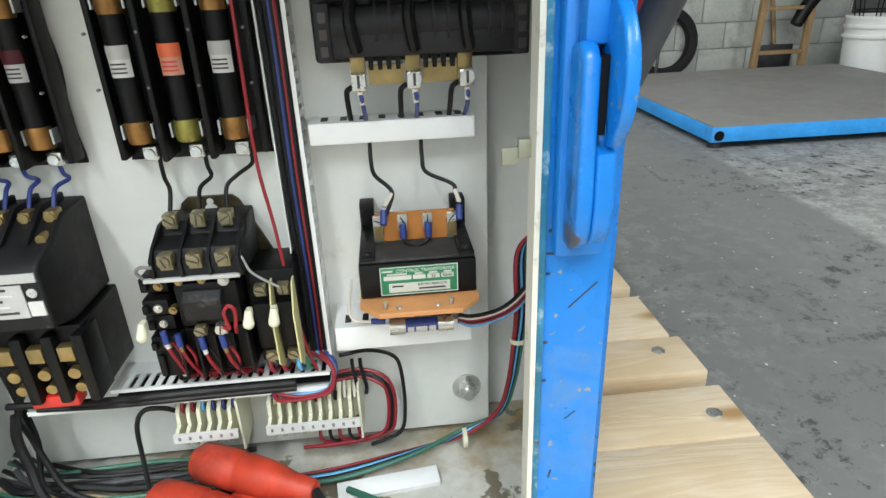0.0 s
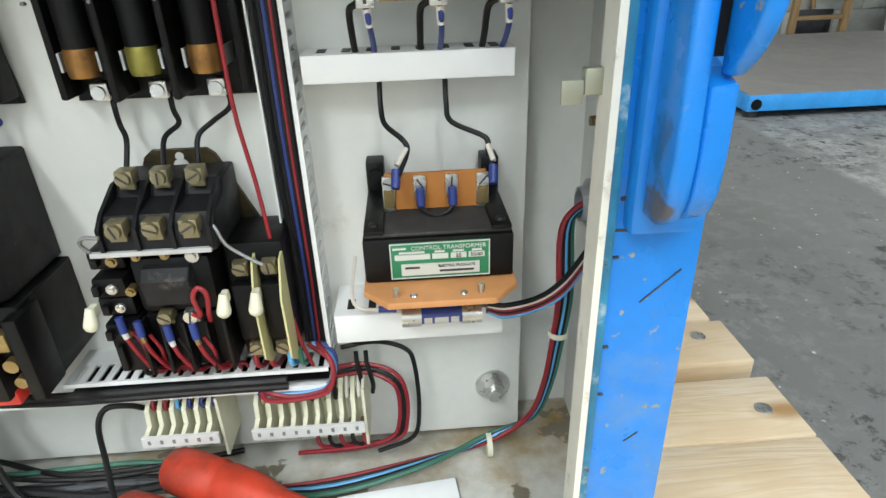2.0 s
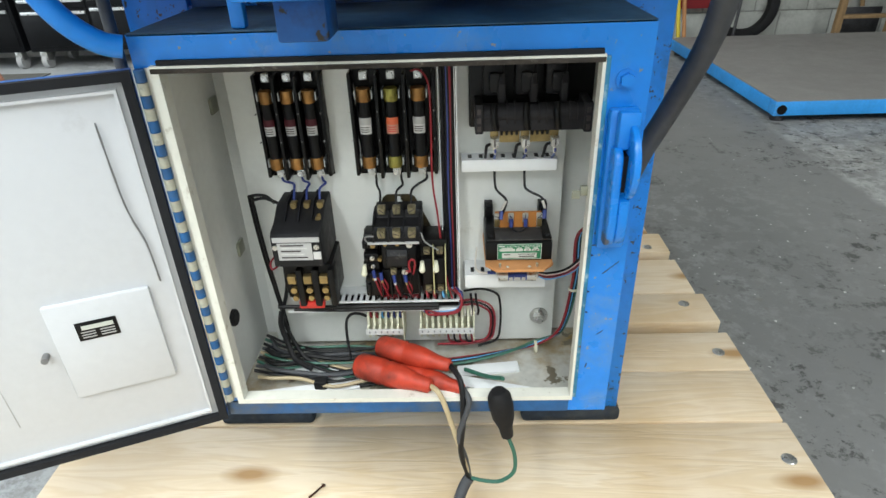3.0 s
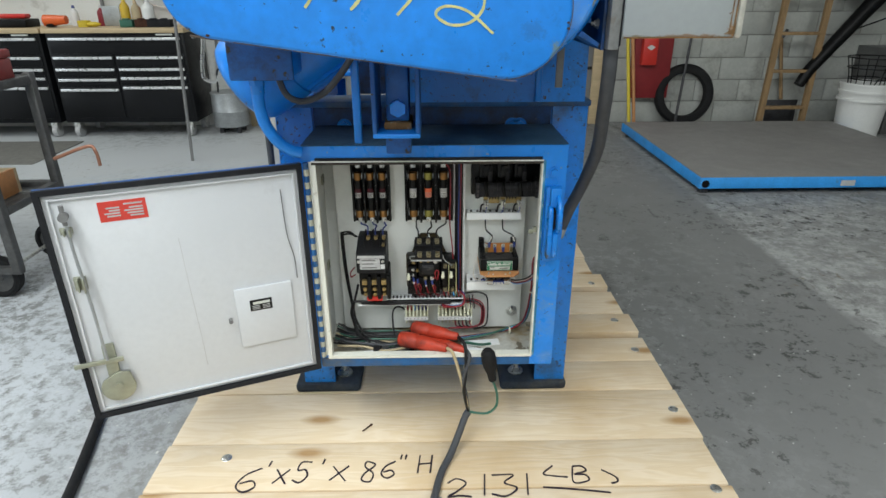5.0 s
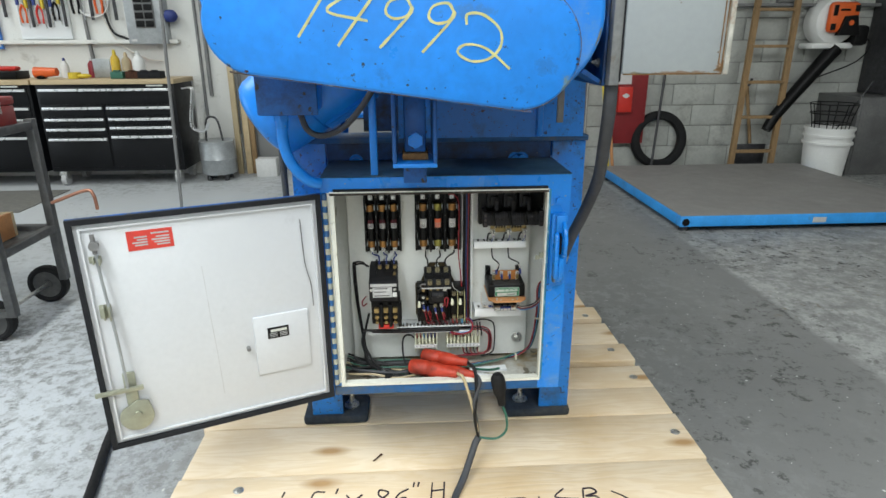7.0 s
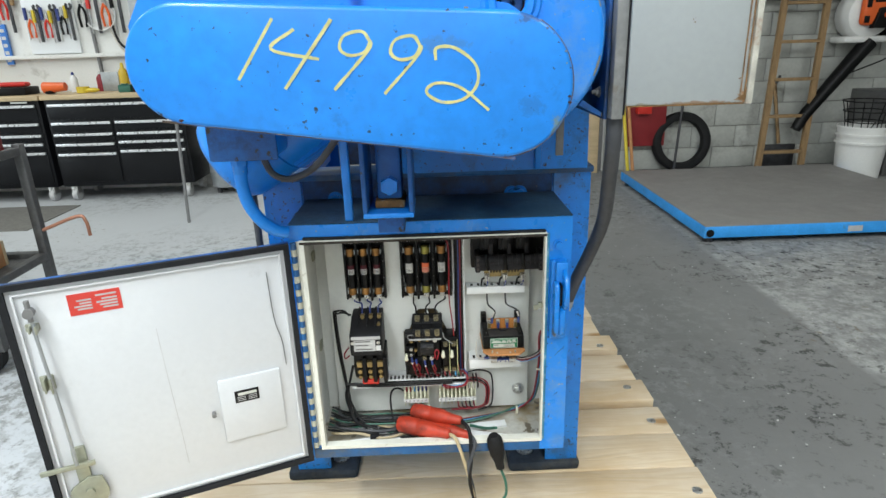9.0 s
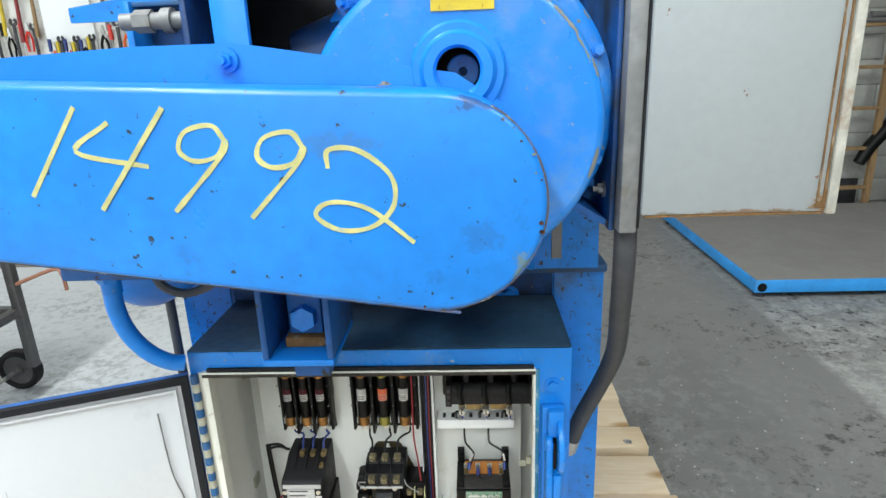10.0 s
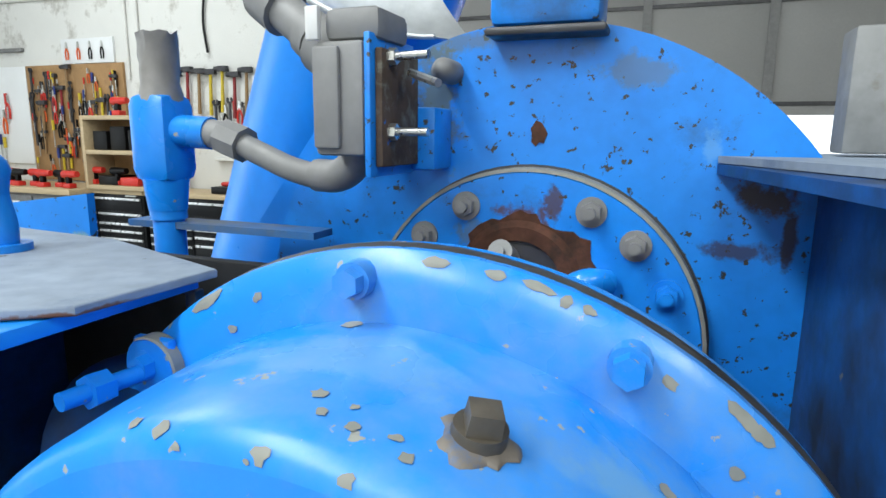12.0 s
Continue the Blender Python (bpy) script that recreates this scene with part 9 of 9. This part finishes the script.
part("push_handle", tube(BM(), [(-1.64, 1.58, 0.42), (-1.52, 1.62, 0.46), (-1.49, 1.62, 0.44), (-1.485, 1.62, 0.38)], 0.007, 8), mat("copper_hook", (0.35, 0.16, 0.1), 0.4, 0.4), ct)
rb = thing("red_toolbox", (-1.95, 1.42, 0.73), "closed dark red steel tool box on the cart", "tool box")
part("box_body", box(BM(), -2.26, 1.32, 0.731, -1.66, 1.52, 0.815, 0.006), REDTOOL, rb)
part("box_lid", box(BM(), -2.26, 1.315, 0.816, -1.658, 1.525, 0.845, 0.006), REDTOOL, rb)
part("box_latch", box(BM(), -1.655, 1.40, 0.79, -1.650, 1.43, 0.83, 0.002), STEEL, rb)
cr = thing("wooden_crate", (-1.92, 1.4, 0.315), "open pale wooden crate on the lower shelf", "crate")
part("crate_side", box(BM(), -2.20, 1.30, 0.315, -1.74, 1.315, 0.41, 0.002), BENCHWOOD, cr)
part("crate_side", box(BM(), -2.20, 1.48, 0.315, -1.74, 1.495, 0.41, 0.002), BENCHWOOD, cr)
part("crate_end", box(BM(), -1.755, 1.316, 0.315, -1.74, 1.479, 0.41, 0.002), PHENOL_LT, cr)
part("crate_end", box(BM(), -2.20, 1.316, 0.315, -2.185, 1.479, 0.41, 0.002), BENCHWOOD, cr)
solid("hard_hat", ball(BM(), (-2.0, 1.40, 0.37), 0.05, 1, 1, 0.8), REDPL, "red rounded hat lying in the crate", "hat")

# far west: brown pegboard, shelf box and bench drawers
pb = thing("brown_pegboard", (-5.45, 4.38, 0.95), "brown pegboard crowded with red and black tools", "tool board", "tool boards")
part("board", box(BM(), -5.93, 4.37, 0.80, -4.66, 4.398, 1.90, 0.003), PEG, pb)
wb = thing("white_tool_board", (-6.6, 4.38, 1.0), "white tool board with hanging tools", "tool board", "tool boards")
part("board", box(BM(), -7.2, 4.37, 0.95, -5.94, 4.398, 1.90, 0.003), WHITE, wb)
wb = thing("white_tool_board", (-5.2, 4.38, 1.98), "small white board above the pegboard", "tool board", "tool boards")
part("board", box(BM(), -5.42, 4.375, 1.905, -4.76, 4.398, 2.13, 0.003), WHITE, wb)
random.seed(5)
for k in range(130):
    hanging_tool(-5.88 + 1.17 * random.random(), 0.98 + 0.88 * random.random(), ("pliers", "driver", "wrench", "driver", "pliers", "wrench", "hammer")[k % 7], 0.6 + 0.5 * random.random(), 4.35 - 0.012 * (k % 2))
for k in range(14):
    hanging_tool(-6.9 + 0.7 * random.random(), 1.10 + 0.8 * random.random(), ("pliers", "driver", "wrench")[k % 3], 1.2, 4.35)
for k in range(4):
    hanging_tool(-5.34 + 0.15 * k, 2.10, "pliers", 0.8, 4.366)


def power_tool(x, y, z, m):
    t = thing("cordless_drill", (x, y, z), "red and black cordless tool on the bench", "drill", "cordless tools")
    part("case", cyl(BM(), (x - 0.09, y, z + 0.12), (x + 0.07, y, z + 0.125), 0.035, 0.026, n=12), m, t)
    part("grip", box(BM(), x - 0.06, y - 0.02, z + 0.04, x - 0.015, y + 0.02, z + 0.11, 0.01), BLACK, t)
    part("battery", box(BM(), x - 0.08, y - 0.035, z, x + 0.01, y + 0.035, z + 0.042, 0.006), REDPL, t)


wbn = thing("work_bench", (-5.3, 4.1, FLOOR), "long work bench with grey and yellow drawer fronts", "bench")
part("bench_top", box(BM(), -7.2, 3.75, 0.735, -4.70, 4.368, 0.785, 0.004), BENCHWOOD, wbn)
part("bench_case", box(BM(), -7.2, 3.80, FLOOR, -4.72, 4.36, 0.734, 0.004), GREYPIPE, wbn)
for i in range(5):
    for j in range(3):
        d = part("drawer", box(BM(), -7.15 + 0.49 * i, 3.785, 0.10 + 0.21 * j, -6.69 + 0.49 * i, 3.7995, 0.29 + 0.21 * j, 0.003), GREYPIPE, wbn)
        part("pull", box(BM(), -7.00 + 0.49 * i, 3.77, 0.215 + 0.21 * j, -6.84 + 0.49 * i, 3.784, 0.24 + 0.21 * j, 0.003), YELLOW if i < 3 else ALU, d)
sb_ = thing("shelf_box", (-4.330, 4.05, 0.786), "open wooden shelf box with black cases inside", "shelf")
part("shelf_side", box(BM(), -4.680, 3.90, 0.786, -4.645, 4.20, 1.41, 0.002), BENCHWOOD, sb_)
part("shelf_side", box(BM(), -4.020, 3.90, 0.786, -3.985, 4.20, 1.41, 0.002), BENCHWOOD, sb_)
part("shelf_back", box(BM(), -4.644, 4.18, 0.786, -4.021, 4.20, 1.38, 0.002), PEG, sb_)
for z in (0.786, 1.085, 1.375):
    part("shelf_board", box(BM(), -4.644, 3.90, z, -4.021, 4.179, z + 0.035, 0.002), BENCHWOOD, sb_)
for x, z, w, h, m in ((-4.580, 1.121, 0.16, 0.16, BLACK), (-4.380, 1.121, 0.17, 0.2, BLACK), (-4.180, 1.121, 0.13, 0.17, GREYPL), (-4.560, 0.822, 0.22, 0.08, BLACK), (-4.310, 0.822, 0.2, 0.07, REDPL)):
    solid("tool_case", box(BM(), x, 3.93, z, x + w, 4.15, z + h, 0.008), m, "dark plastic tool case in the shelf box", "tool case", "tool cases")
for k in range(7):
    power_tool(-5.75 + 0.16 * k, 3.86 + 0.05 * (k % 2), 0.786, (REDPL, REDPL, BLACK)[k % 3])
power_tool(-4.30, 4.0, 1.411, REDPL)
power_tool(-4.62, 3.98, 0.822, REDPL)
power_tool(-4.34, 3.97, 0.822, BLACK)
for x in (-4.46, -4.60):
    solid("wall_conduit", cyl(BM(), (x, 4.385, 1.75), (x, 4.385, WZ - 0.02), 0.014, n=10), WALLWHITE, "white painted conduit on the wall", "conduit", "wall conduits")
solid("wall_conduit", cyl(BM(), (-4.46, 4.385, 1.78), (-3.9, 4.385, 1.78), 0.014, n=10), WALLWHITE, "white painted conduit on the wall", "conduit", "wall conduits")
solid("wall_conduit", cyl(BM(), (-7.2, 4.385, 2.53), (-4.5, 4.385, 2.50), 0.018, n=10), WALLWHITE, "white painted conduit on the wall", "conduit", "wall conduits")

# concrete blocks, each proud of the joint
bw, bh = 0.372, 0.178
shared = []
for v in range(3):
    bm_ = box(BM(), -bw / 2 + 0.004, -0.006, -bh / 2 + 0.004, bw / 2 - 0.004, 0.006, bh / 2 - 0.004, 0.003)
    shared.append(make_mesh("block", bm_, BLOCK))
hm = make_mesh("block", box(BM(), -bw / 4 + 0.004, -0.006, -bh / 2 + 0.004, bw / 4 - 0.004, 0.006, bh / 2 - 0.004, 0.003), BLOCK)
part("joint_bed", box(BM(), GD1 + 0.002, WY1 - 0.003, FLOOR, WX1 - 0.002, WY1 - 0.0005, 2.1), MORTAR, wall_north, "grey mortar behind the blocks")
for row in range(12):
    x = GD1 + 0.005 + (0.0 if row % 2 else bw / 2)
    if not row % 2:
        o = new("block", hm)
        o.parent, o.matrix_basis = wall_north, world_of(wall_north).inverted() @ Matrix.Translation((x - bw / 4, WY1 - 0.006, FLOOR + bh * (row + 0.5)))
    while x + bw < WX1:
        o = new("block", shared[(row * 7 + int(x * 3)) % 3])
        o.parent = wall_north
        o.matrix_basis = world_of(wall_north).inverted() @ Matrix.Translation((x + bw / 2, WY1 - 0.006 - 0.0015 * ((row * 5 + int(x * 11)) % 3), FLOOR + bh * (row + 0.5)))
        x += bw
